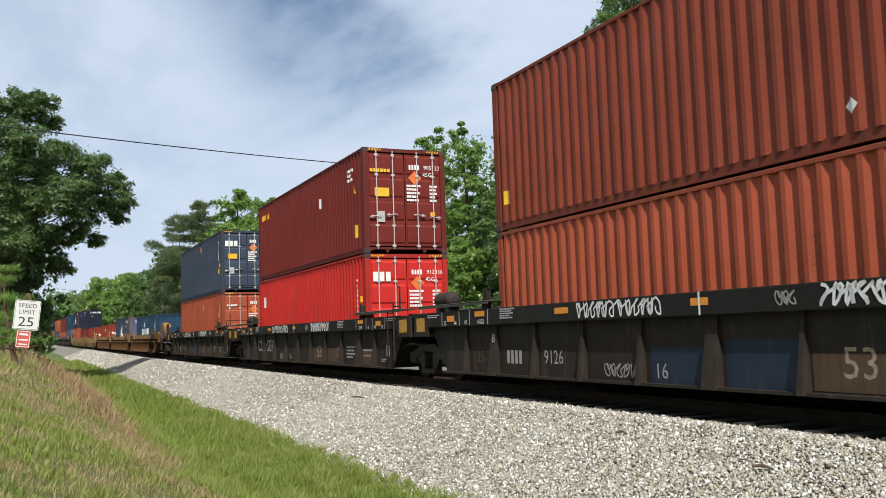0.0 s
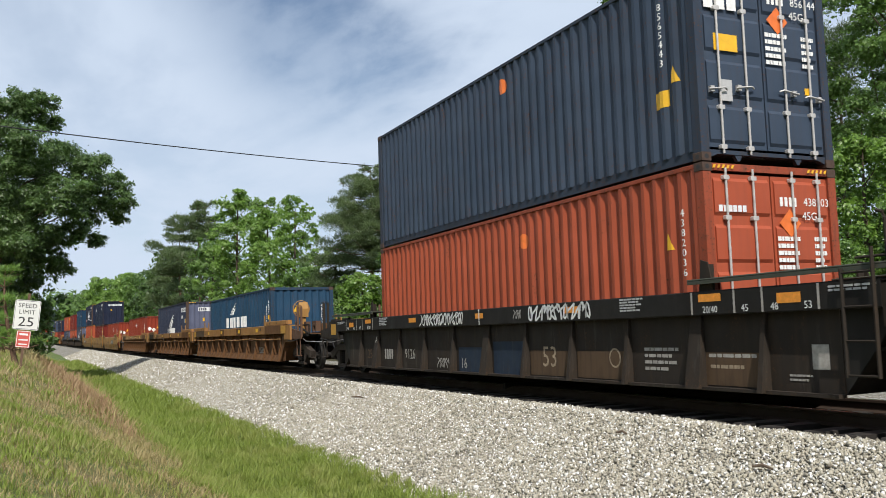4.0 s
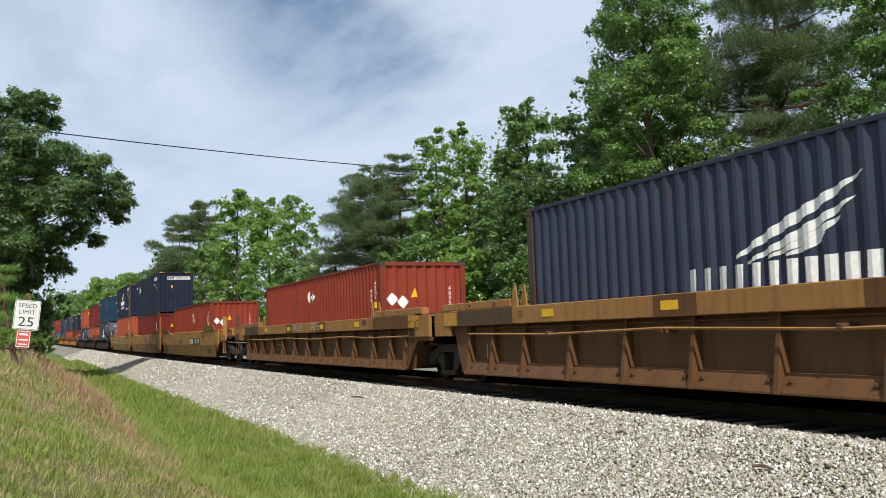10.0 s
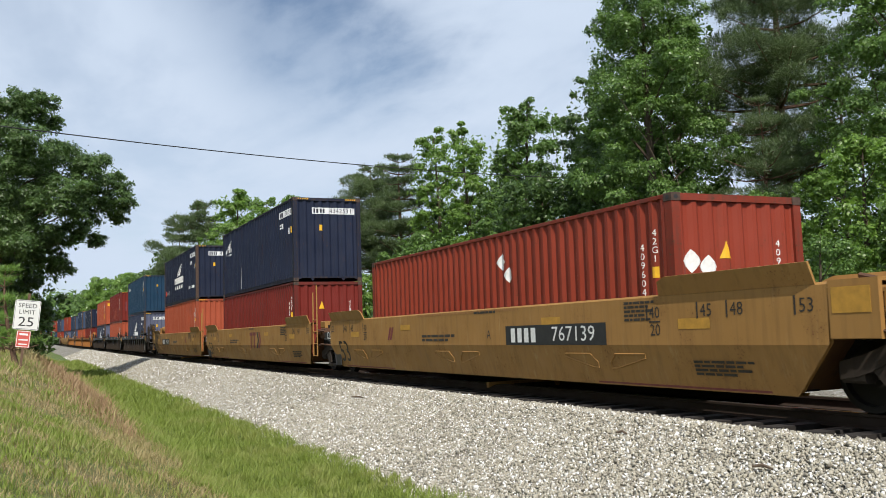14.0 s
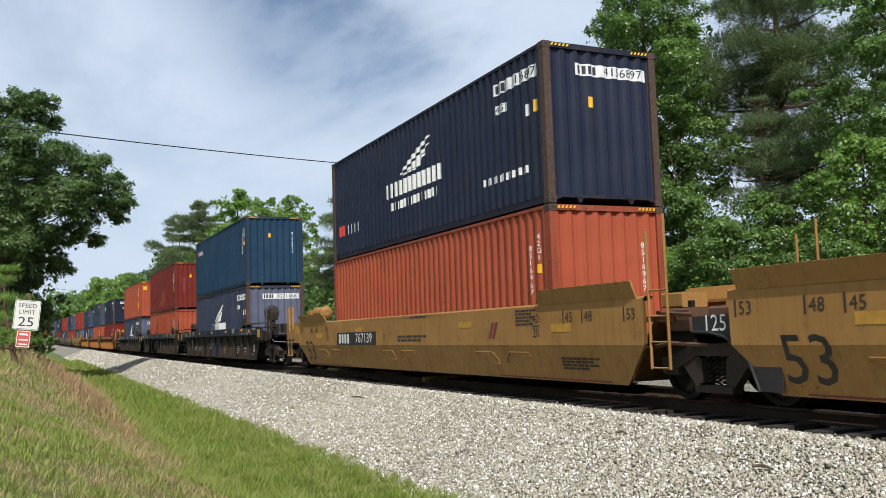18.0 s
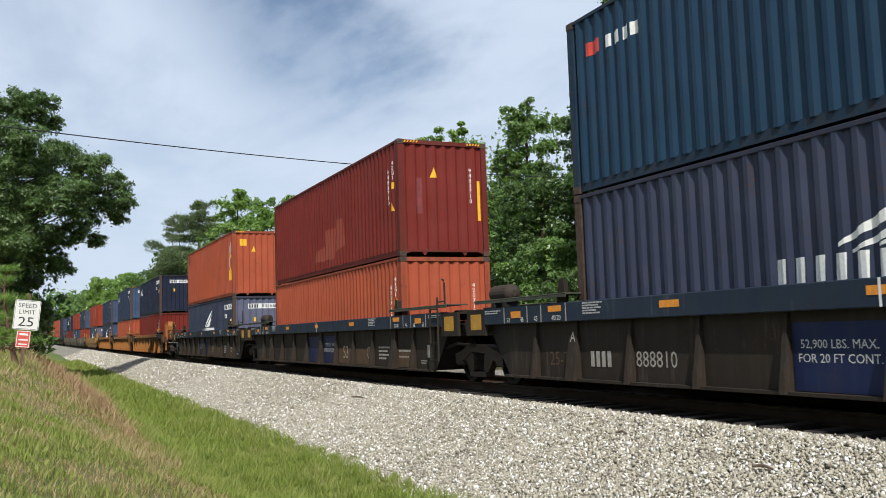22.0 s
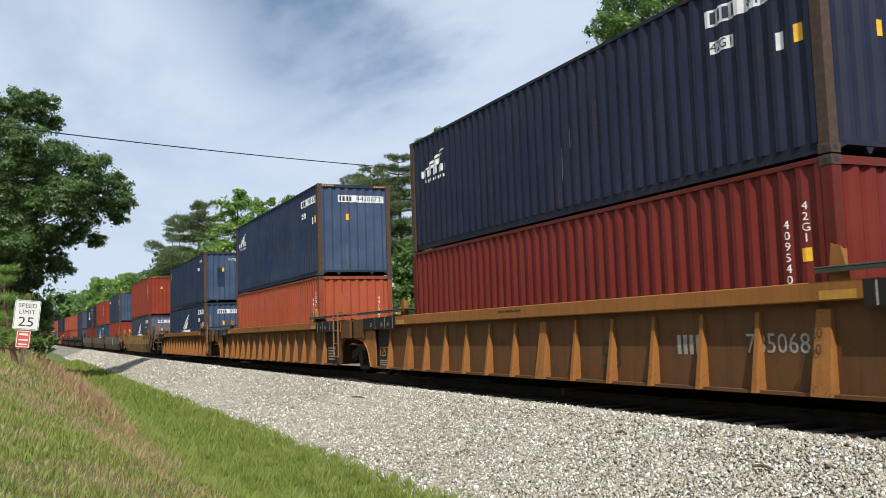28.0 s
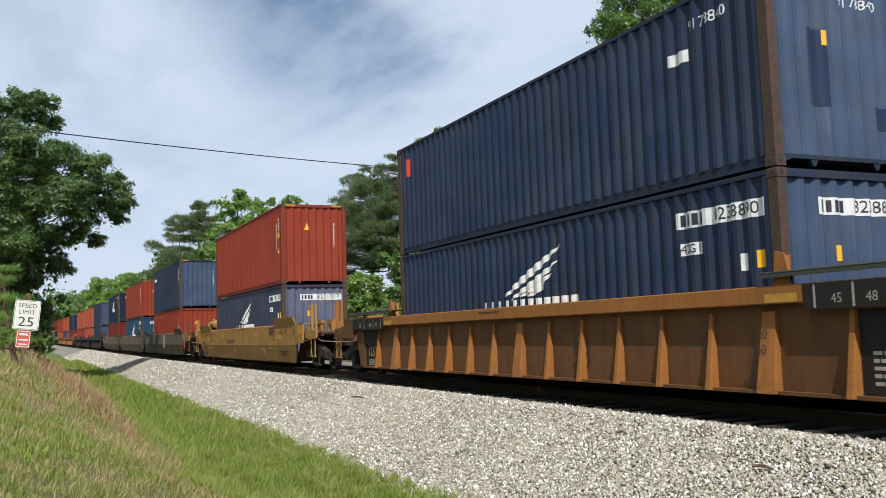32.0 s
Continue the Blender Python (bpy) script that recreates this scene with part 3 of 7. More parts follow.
def tree(x, y, top_z, spread, low, leafage, label, seed, kind="broad", lobes=60, density=420, size=0.26, profile=None, masses=()):
    """A tree at (x, y) whose top reaches top_z. low: where the crown begins, as a part of its height."""
    rng = np.random.default_rng(seed)
    z0 = float(ground_z(x, y)) - 0.15
    h = top_z - z0
    top = tagged(new("tree"), label, "tree")
    top.location = (x, y, z0)
    rad = h * 0.013 + 0.05
    pine = kind == "pine"
    bark = PINE_BARK if pine else BARK
    bend = lambda t: Vector((0.3 * math.sin(3 * t + seed), 0.3 * math.sin(2.3 * t + seed * 2), h * t * 0.95))
    part("trunk", Geo().tube([bend(k / 9) for k in range(10)], [rad * (1.3 if k == 0 else 1 - 0.9 * k / 9) for k in range(10)], 9), bark, top)
    prof = profile or (PINE if pine else DOME)
    width = lambda f: spread * float(np.interp(f, [q[0] for q in prof], [q[1] for q in prof]))
    cen, rr = [], []

    def bough(p0, tip, w):
        mid = (p0 + tip) / 2 + Vector((0, 0, (-0.06 if pine else 0.07) * (tip - p0).length))
        part("bough", Geo().tube([p0, mid, tip], [w, w * 0.6, 0.012], 5, False), bark, top)

    if pine:
        whorls = max(5, lobes // 9)
        for i in range(whorls):
            f = (i + rng.uniform(0.1, 0.9)) / whorls
            z = h * (low + (0.96 - low) * f)
            for j in range(int(rng.integers(4, 7))):
                az = j * 1.2 + i * 0.9 + rng.uniform(-0.4, 0.4)
                reach = width(f) * rng.uniform(0.55, 1.05)
                core = bend(z / h / 0.95)
                rise = reach * rng.uniform(-0.05, 0.3)
                tip = core + Vector((math.cos(az) * reach, math.sin(az) * reach, rise))
                if j < 4:
                    bough(core - Vector((0, 0, 0.1)), tip, max(0.014, rad * 0.34 * (1 - 0.6 * f)))
                for k in (1.0, 0.76, 0.5, 0.3):
                    if reach * k > spread * 0.12 or f > 0.7:
                        p = core.lerp(tip, k)
                        cen.append((p.x + rng.normal(0, 0.09) * reach, p.y + rng.normal(0, 0.09) * reach, p.z + 0.1))
                        rr.append(max(0.14, reach * rng.uniform(0.16, 0.30)))
        v, f = foliage(rng, cen, rr, density * 1.3, size, 0.14, 0.8, True)
    else:
        # large limbs carry billows, each made of smaller clumps
        kite = density > 1000
        ns = len(masses) or (22 if h > 9 else 10)
        billows = []
        for dx, dy, z, R in masses:
            c = Vector((dx, dy, z - z0))
            billows.append((c, R))
            if R > 1.2:
                bough(bend(max(0.15, (c.z - math.hypot(dx, dy) * 0.7) / h)), c, rad * 0.3)
        for j in range(0 if masses else ns):
            f = (j + rng.uniform(0.2, 0.8)) / ns
            az = j * 2.399 + rng.uniform(-0.5, 0.5)
            R = spread * rng.uniform(0.24, 0.40) * (1.0 if f < 0.8 else 0.75)
            z = h * low + R * 0.4 + (h * (1 - low) - R * 1.15) * f
            reach = max(0.0, width(f) - R * 0.95) * (rng.uniform(0.8, 1.12) if j % 3 else rng.uniform(0.2, 0.7))
            core = bend(min(1.0, max(0.05, z / h)))
            c = Vector((core.x + math.cos(az) * reach, core.y + math.sin(az) * reach, z))
            billows.append((c, R))
            bough(bend(max(0.06, (z - reach * 0.6 - 0.2) / h / 0.95)), c, max(0.015, rad * 0.42 * (1 - 0.7 * f)))
        for i in range(lobes * 2):
            c, R = billows[i % ns]
            r = spread * rng.uniform(0.07, 0.17)
            if i % 3 or masses:
                d = Vector((rng.normal(), rng.normal(), rng.normal() + 0.2)).normalized()
                p = c + Vector((d.x, d.y, d.z * 0.8)) * R * rng.uniform(0.45, 1.0)
                if masses:
                    r = R * rng.uniform(0.18, 0.42)
            else:
                f = (i + 0.5) / (lobes * 2)
                az = i * 2.399 + rng.uniform(-0.6, 0.6)
                g = max(0.0, width(f) * rng.uniform(0.45, 0.92) - r)
                p = bend(low + (1 - low) * f * 0.95) + Vector((math.cos(az) * g, math.sin(az) * g, 0))
                r *= 1.25
            cen.append((p.x, p.y, min(h - r * 0.4, max(0.1, p.z))))
            rr.append(r)
            if i % 16 == 1:
                bough(c - Vector((0, 0, R * 0.3)), Vector(cen[-1]), 0.025)
        v, f = foliage(rng, cen, rr, density * (0.98 if kite else 1.3), size, 0.85 if kite else 0.7, 0.75, False, kite)
        # larger leaves in the shade close the inside of the crown
        m = lobes * 22
        ff, az = rng.uniform(0.02, 0.9, m), rng.uniform(0, 2 * np.pi, m)
        ww = spread * np.interp(ff, [q[0] for q in prof], [q[1] for q in prof]) * 0.8 * np.sqrt(rng.uniform(0, 1, m))
        inner = np.stack([ww * np.cos(az), ww * np.sin(az), h * low + h * (1 - low) * ff], 1)
        if masses:
            inner = np.array([billows[i % ns][0] for i in range(m)]) + rng.normal(0, 0.33, (m, 3)) * np.array([billows[i % ns][1] for i in range(m)])[:, None]
        v2, f2 = foliage(rng, inner, np.full(m, size * 0.6), 0.0, size * 1.15, 0.8, 1.0, False, kite)
        pick = rng.uniform(size=len(f2)) < 0.3
        k = f.shape[1]
        v2 = v2.reshape(-1, k, 3)[pick].reshape(-1, 3)
        v = np.concatenate([v, v2])
        f = np.arange(len(v)).reshape(-1, k)
    part("crown", np_mesh("crown", v, f), leafage, top)
    return top


OAK = (
    # masses of the crown: from the trunk along x and y, height, radius
    (0.0, 0.7, 14.6, 1.7), (1.0, 2.2, 15.0, 1.1), (-1.0, 3.0, 14.5, 0.7), (2.0, 1.8, 12.3, 2.0), (-3.0, 0.9, 10.9, 2.6), (0.0, 3.6, 11.8, 1.7), (2.0, 5.2, 11.3, 1.3), (-1.0, 6.5, 11.1, 1.1), (1.0, 6.8, 9.5, 0.9), (0.0, 6.7, 8.7, 0.6), (-2.0, 5.2, 9.9, 1.7),
    (3.0, 3.4, 9.3, 1.8), (-3.0, 2.1, 8.4, 2.2), (1.0, 4.2, 7.8, 1.2), (0.0, 5.5, 7.3, 0.6), (2.0, 1.2, 6.9, 2.2), (0.0, 2.9, 6.5, 1.2), (0.0, -1.2, 13.0, 2.7), (2.0, -1.1, 9.4, 3.0), (-2.0, -1.2, 6.7, 2.8), (-1.0, 3.5, 5.7, 0.9),
)


def plant_trees():
    # the dark trees on the near side of the line
    tree(-57, -11.5, 16.8, 8.3, 0.37, LEAF_DEEP, "large dark green oak tree overhanging the railway line", 11, lobes=260, density=1000, size=0.15, masses=OAK)
    tree(-63, -11.0, 8.0, 4.0, 0.05, LEAF_DEEP, "dense dark green tree under the overhanging oak", 15, lobes=70, density=480, size=0.26)
    tree(-51, -17.5, 14.0, 5.6, 0.12, LEAF_DEEP, "large dark green hardwood tree beside the line", 12, lobes=60, density=300, size=0.30)
    tree(-82, -9.6, 4.6, 2.3, 0.02, LEAF_DEEP, "low shady undergrowth tree beside the line", 16, lobes=36, density=380, size=0.30)
    tree(-31, -9.9, 3.9, 0.95, 0.1, LEAF_LIGHT, "small young pine among dry grass", 14, "pine", lobes=60, density=1100, size=0.16)
    tree(-38, -10.5, 3.6, 1.2, 0.05, LEAF_MID, "small young pine on the dry bank", 17, "pine", lobes=54, density=900, size=0.19)
    # the wood behind the line: x, y, top, spread, low, leaves, kind, leaf size, lobes, density
    row = [
        (-33.2, 18.5, 16.5, 3.0, 0.10, LEAF_MID, "broad", 0.20, 80, 700), (-25.6, 15.6, 6.4, 2.6, 0.04, LEAF_MID, "broad", 0.13, 60, 1300),
        (-37.0, 16.8, 11.8, 3.2, 0.04, LEAF_MID, "broad", 0.20, 70, 750), (-47.0, 17.0, 11.8, 3.0, 0.04, LEAF_DEEP, "broad", 0.21, 60, 700),
        (-22.6, 22.5, 14.5, 3.0, 0.16, LEAF_MID, "broad", 0.20, 70, 600), (-57.0, 18.0, 11.0, 3.2, 0.04, LEAF_DEEP, "broad", 0.23, 60, 600),
        (-29.9, 14.3, 18.2, 3.3, 0.08, LEAF_MID, "broad", 0.112, 190, 1750), (-28.3, 19.8, 21.0, 3.9, 0.30, NEEDLE, "pine", 0.19, 150, 1500), (-31.0, 26.5, 14.5, 3.2, 0.1, LEAF_DEEP, "broad", 0.20, 60, 360), (-25.5, 26.0, 14.5, 3.4, 0.1, LEAF_DEEP, "broad", 0.20, 60, 330), (-27.2, 17.0, 10.5, 2.0, 0.36, NEEDLE, "pine", 0.16, 90, 1500), (-41.5, 20.5, 12.5, 3.2, 0.1, LEAF_DEEP, "broad", 0.22, 60, 450), (-52.5, 19.5, 12.2, 3.0, 0.1, LEAF_DEEP, "broad", 0.24, 60, 420),
        (-20.9, 17.8, 15.5, 2.9, 0.34, LEAF_MID, "broad", 0.12, 110, 1250), (-18.9, 13.2, 7.0, 2.0, 0.10, LEAF_LIGHT, "broad", 0.115, 80, 1900),
        (-23.5, 12.2, 4.8, 2.3, 0.03, LEAF_MID, "broad", 0.115, 60, 1700), (-27.0, 11.5, 4.2, 2.2, 0.03, LEAF_LIGHT, "broad", 0.12, 60, 1600),
        (-16.0, 12.8, 5.0, 2.4, 0.03, LEAF_MID, "broad", 0.11, 60, 1700), (-36.4, 16.6, 14.2, 3.0, 0.12, LEAF_DEEP, "broad", 0.19, 70, 800),
        (-43.5, 16.0, 14.7, 2.8, 0.14, LEAF_MID, "broad", 0.19, 90, 850), (-39.0, 14.0, 9.6, 3.2, 0.04, LEAF_DEEP, "broad", 0.19, 80, 750),
        (-35.0, 12.0, 5.6, 2.4, 0.03, LEAF_MID, "broad", 0.18, 56, 900), (-45.5, 12.5, 6.5, 2.6, 0.03, LEAF_LIGHT, "broad", 0.19, 60, 800),
        (-55.0, 15.2, 15.3, 2.1, 0.15, LEAF_LIGHT, "broad", 0.21, 70, 900), (-50.0, 15.5, 14.6, 2.1, 0.14, LEAF_LIGHT, "broad", 0.21, 70, 900),
        (-52.0, 13.0, 8.0, 2.6, 0.04, LEAF_MID, "broad", 0.21, 60, 750), (-64.5, 14.0, 14.6, 3.6, 0.36, NEEDLE, "pine", 0.27, 110, 1000),
        (-59.0, 14.5, 14.8, 2.5, 0.3, NEEDLE, "pine", 0.27, 90, 1100), (-70.5, 13.2, 9.0, 2.6, 0.3, NEEDLE, "pine", 0.36, 80, 800),
        (-68.0, 11.8, 5.5, 2.0, 0.03, LEAF_MID, "broad", 0.24, 46, 600), (-60.0, 11.8, 6.0, 2.4, 0.03, LEAF_LIGHT, "broad", 0.24, 46, 600),
        (-76.0, 12.0, 8.0, 2.4, 0.03, LEAF_MID, "broad", 0.26, 46, 550), (-83.0, 13.0, 15.2, 3.0, 0.12, LEAF_LIGHT, "broad", 0.27, 60, 460),
        (-93.0, 13.0, 16.2, 3.6, 0.08, LEAF_LIGHT, "broad", 0.29, 60, 420), (-105.0, 12.5, 19.6, 4.6, 0.08, LEAF_LIGHT, "broad", 0.31, 66, 380),
        (-118.0, 11.5, 15.5, 4.2, 0.05, LEAF_MID, "broad", 0.34, 56, 330), (-131.0, 12.0, 22.6, 5.0, 0.25, NEEDLE, "pine", 0.6, 80, 260),
        (-140.0, 11.0, 20.0, 4.8, 0.2, NEEDLE, "pine", 0.6, 80, 260), (-155.0, 11.0, 17.8, 4.2, 0.05, LEAF_DEEP, "broad", 0.42, 50, 270),
        (-172.0, 10.5, 15.5, 4.6, 0.04, LEAF_DEEP, "broad", 0.45, 50, 240), (-192.0, 10.2, 15.5, 5.0, 0.04, LEAF_MID, "broad", 0.5, 50, 200),
        (-212.0, 10.0, 18.0, 5.2, 0.04, LEAF_LIGHT, "broad", 0.55, 52, 180), (-238.0, 10.0, 19.0, 6.0, 0.04, LEAF_LIGHT, "broad", 0.6, 52, 160),
        (-268.0, 9.0, 21.0, 7.0, 0.04, LEAF_LIGHT, "broad", 0.66, 54, 140), (-305.0, 8.0, 20.0, 7.0, 0.04, LEAF_MID, "broad", 0.75, 50, 120),
    ]
    for i, (x, y, h, sp, low, mat, kind, size, lobes, dens) in enumerate(row):
        if kind == "pine":
            label = "tall dark pine with open boughs behind the track"
        elif h < 10:
            label = "low bushy green undergrowth tree behind the track"
        elif mat is LEAF_LIGHT:
            label = "fresh light green leafy tree behind the track"
        else:
            label = "tall leafy green hardwood tree behind the track"
        tree(x, y, h, sp * 1.08, low, mat, label, 40 + i, kind, lobes, dens, size)


plant_trees()


def plant_bushes():
    rng = np.random.default_rng(31)
    for i in range(18):
        x = -9.0 - i * 4.1 + rng.uniform(-1, 1)
        y = 9.6 + rng.uniform(-0.6, 1.2) - 0.012 * (-x)
        top = rng.uniform(1.8, 3.6)
        mat = (LEAF_MID, LEAF_DEEP, LEAF_DEEP)[int(rng.integers(0, 3))]
        tree(x, y, top, rng.uniform(1.6, 2.4), 0.02, mat, "low leafy roadside bush in the undergrowth behind the track", 90 + i, "broad", 40, 1700 if x > -32 else 800, 0.085 if x > -32 else 0.15)


plant_bushes()


def far_wood():
    """Wooded distance that closes the view beyond the bend and behind the near trees."""
    rng = np.random.default_rng(77)
    cen, rad = [], []
    for x0, y0, x1, y1, n, top in ((-400, -60, -380, 60, 130, 20), (-330, 40, -60, 62, 170, 10), (-330, -70, -70, -40, 120, 17), (-60, 60, 160, 70, 90, 7), (-40, -60, 180, -75, 70, 14)):
        for _ in range(n):
            t = rng.uniform()
            x, y = x0 + (x1 - x0) * t + rng.uniform(-6, 6), y0 + (y1 - y0) * t + rng.uniform(-6, 6)
            r = rng.uniform(3, 6)
            cen.append((x, y, float(ground_z(x, y)) + rng.uniform(0.1, 1.0) * (top - r)))
            rad.append(r)
    v, f = foliage(rng, cen, rad, 7, 2.3, 0.7, 1.0)
    tagged(part("distant_wood", np_mesh("distant_wood", v, f), LEAF_MID), "distant green woodland beyond the bend", "woodland", kind="stuff")


far_wood()

# ======== wire, sign, stick ========
def make_wire():
    a, b = Vector((-25.74, -12.42, 7.06)), Vector((-38.28, 17.28, 8.81))
    pts = []
    for i in range(33):
        t = i / 32
        p = a.lerp(b, t)
        p.z -= 4 * 0.33 * t * (1 - t)
        pts.append(p)
    g = Geo().tube(pts, 0.018, 6)
    tagged(part("overhead_wire", g, BLACK), "single black overhead utility wire crossing the track", "wire")


make_wire()


def make_sign():
    x, y = -25.5, -9.5
    z = float(ground_z(x, y))
    s = tagged(new("speed_limit_sign"), "white speed limit sign above a small red plate, leaning post", "road sign")
    s.matrix_basis = Matrix.Translation((x, y - 0.18, z)) @ pose(0, 0, 0, -6.0, -2, 0)
    post_m = paint("post_steel", (0.12, 0.075, 0.05), 0.5, (0.16, 0.07, 0.03), (0.07, 0.05, 0.04), 0.8, 0.04, 0.4)
    part("post", Geo().box(-0.03, 0.03, -0.03, 0.03, -0.3, 1.95 - z + 0.55, 0.006), post_m, s)
    face = plain("sign_white", (0.66, 0.66, 0.63), 0.45, 0, 0.04)
    red = plain("sign_red", (0.52, 0.085, 0.065), 0.5, 0, 0.12)
    cz = 1.94 - z

    def panel(w, h, c):
        pts = []
        for sx, sz, a0 in ((1, 1, 0), (-1, 1, 90), (-1, -1, 180), (1, -1, 270)):
            for k in range(4):
                a = radians(a0 + k * 30)
                pts.append((sx * (w / 2 - c) + c * math.cos(a), sz * (h / 2 - c) + c * math.sin(a)))
        n = len(pts)
        g = Geo()
        v = [(0.034, p, q) for p, q in pts] + [(0.038, p, q) for p, q in pts]
        return g.add(v, [(i, (i + 1) % n, n + (i + 1) % n, n + i) for i in range(n)] + [tuple(range(n, 2 * n)), tuple(range(n))[::-1]])

    m = pose(0, 0.0, cz)
    plate_ = part("sign_plate", panel(0.61, 0.76, 0.04), face, s, "white speed limit plate", at=m)
    ring = Geo()
    for y0, y1, z0, z1 in ((-0.285, 0.285, 0.355, 0.364), (-0.285, 0.285, -0.364, -0.355), (-0.29, -0.281, -0.35, 0.35), (0.281, 0.29, -0.35, 0.35)):
        ring.box(0.038, 0.0395, y0, y1, z0, z1)
    part("border", ring, BLACK, plate_)
    for text, size, zz, wide in (("SPEED", 0.115, 0.235, 1.05), ("LIMIT", 0.115, 0.07, 1.05), ("25", 0.25, -0.185, 1.15)):
        part("lettering", glyphs(text, size, wide), BLACK, plate_, at=Matrix.Translation((0.0405, 0, zz)) @ Matrix.Rotation(radians(90), 4, "Z"))
    small = part("red_plate", panel(0.33, 0.43, 0.03), red, s, "small red plate with unreadable white print", at=pose(0, -0.02, cz - 0.62))
    rim = Geo()
    for y0, y1, z0, z1 in ((-0.155, 0.155, 0.19, 0.205), (-0.155, 0.155, -0.205, -0.19), (-0.155, -0.142, -0.19, 0.19), (0.142, 0.155, -0.19, 0.19)):
        rim.box(0.038, 0.0395, y0, y1, z0, z1)
    part("border", rim, WHITE, small)
    for zz, w, h in ((0.12, 0.20, 0.05), (-0.02, 0.22, 0.035), (-0.13, 0.2, 0.03)):
        part("print_bar", Geo().box(0.039, 0.040, -w / 2, w / 2, zz - h / 2, zz + h / 2), WHITE, small)


make_sign()


def make_sticks():
    for s, d, l, a in ((-19.8, -2.5, 0.40, 40), (-9.9, -2.35, 0.15, 25), (-7.15, -2.6, 0.20, 35)):
        p = along(s, d)
        z = p.z + float(bed_z(np.array(d))) + 0.045
        g = Geo().tube([(-l / 2, 0, 0), (0, 0.02, 0.03), (l / 2, 0, 0.01)], [0.015, 0.02, 0.012], 6)
        st = tagged(part("wood_stick", g, BARK), "dark splintered piece of wood lying on the ballast", "stick")
        st.matrix_basis = pose(p.x, p.y, z, 0, 8, a)


make_sticks()

# ======== containers ========
RIB = 0.278
DEPTH = 0.042


def rib_depth(x):
    """How deep the corrugation lies behind the outer face, x metres along."""
    p = (x / RIB) % 1.0
    if p < 0.26:
        return 0.0
    if p < 0.50:
        return DEPTH * (p - 0.26) / 0.24
    if p < 0.76:
        return DEPTH
    return DEPTH * (1.0 - (p - 0.76) / 0.24)


def corrugated(x0, x1, z0, z1, y):
    """A corrugated sheet facing -y whose outer crests lie at y."""
    g = Geo()
    cuts = [x0]
    k = math.floor(x0 / RIB)
    while k * RIB < x1:
        cuts += [c for c in (k * RIB, (k + 0.26) * RIB, (k + 0.50) * RIB, (k + 0.76) * RIB) if x0 < c < x1]
        k += 1
    cuts.append(x1)
    v = [(c, y + rib_depth(c + 1e-6), z) for c in cuts for z in (z0, z1)]
    return g.add(v, [(2 * i, 2 * i + 2, 2 * i + 3, 2 * i + 1) for i in range(len(cuts) - 1)])


def turn_to_end(g, x):
    """Turns a sheet that faces -y so that it faces +x and lies at x."""
    g.v = [(x - (q[1]), q[0], q[2]) for q in g.v]
    return g


LEN, WID = 12.192, 2.438
HX, HY = LEN / 2, WID / 2


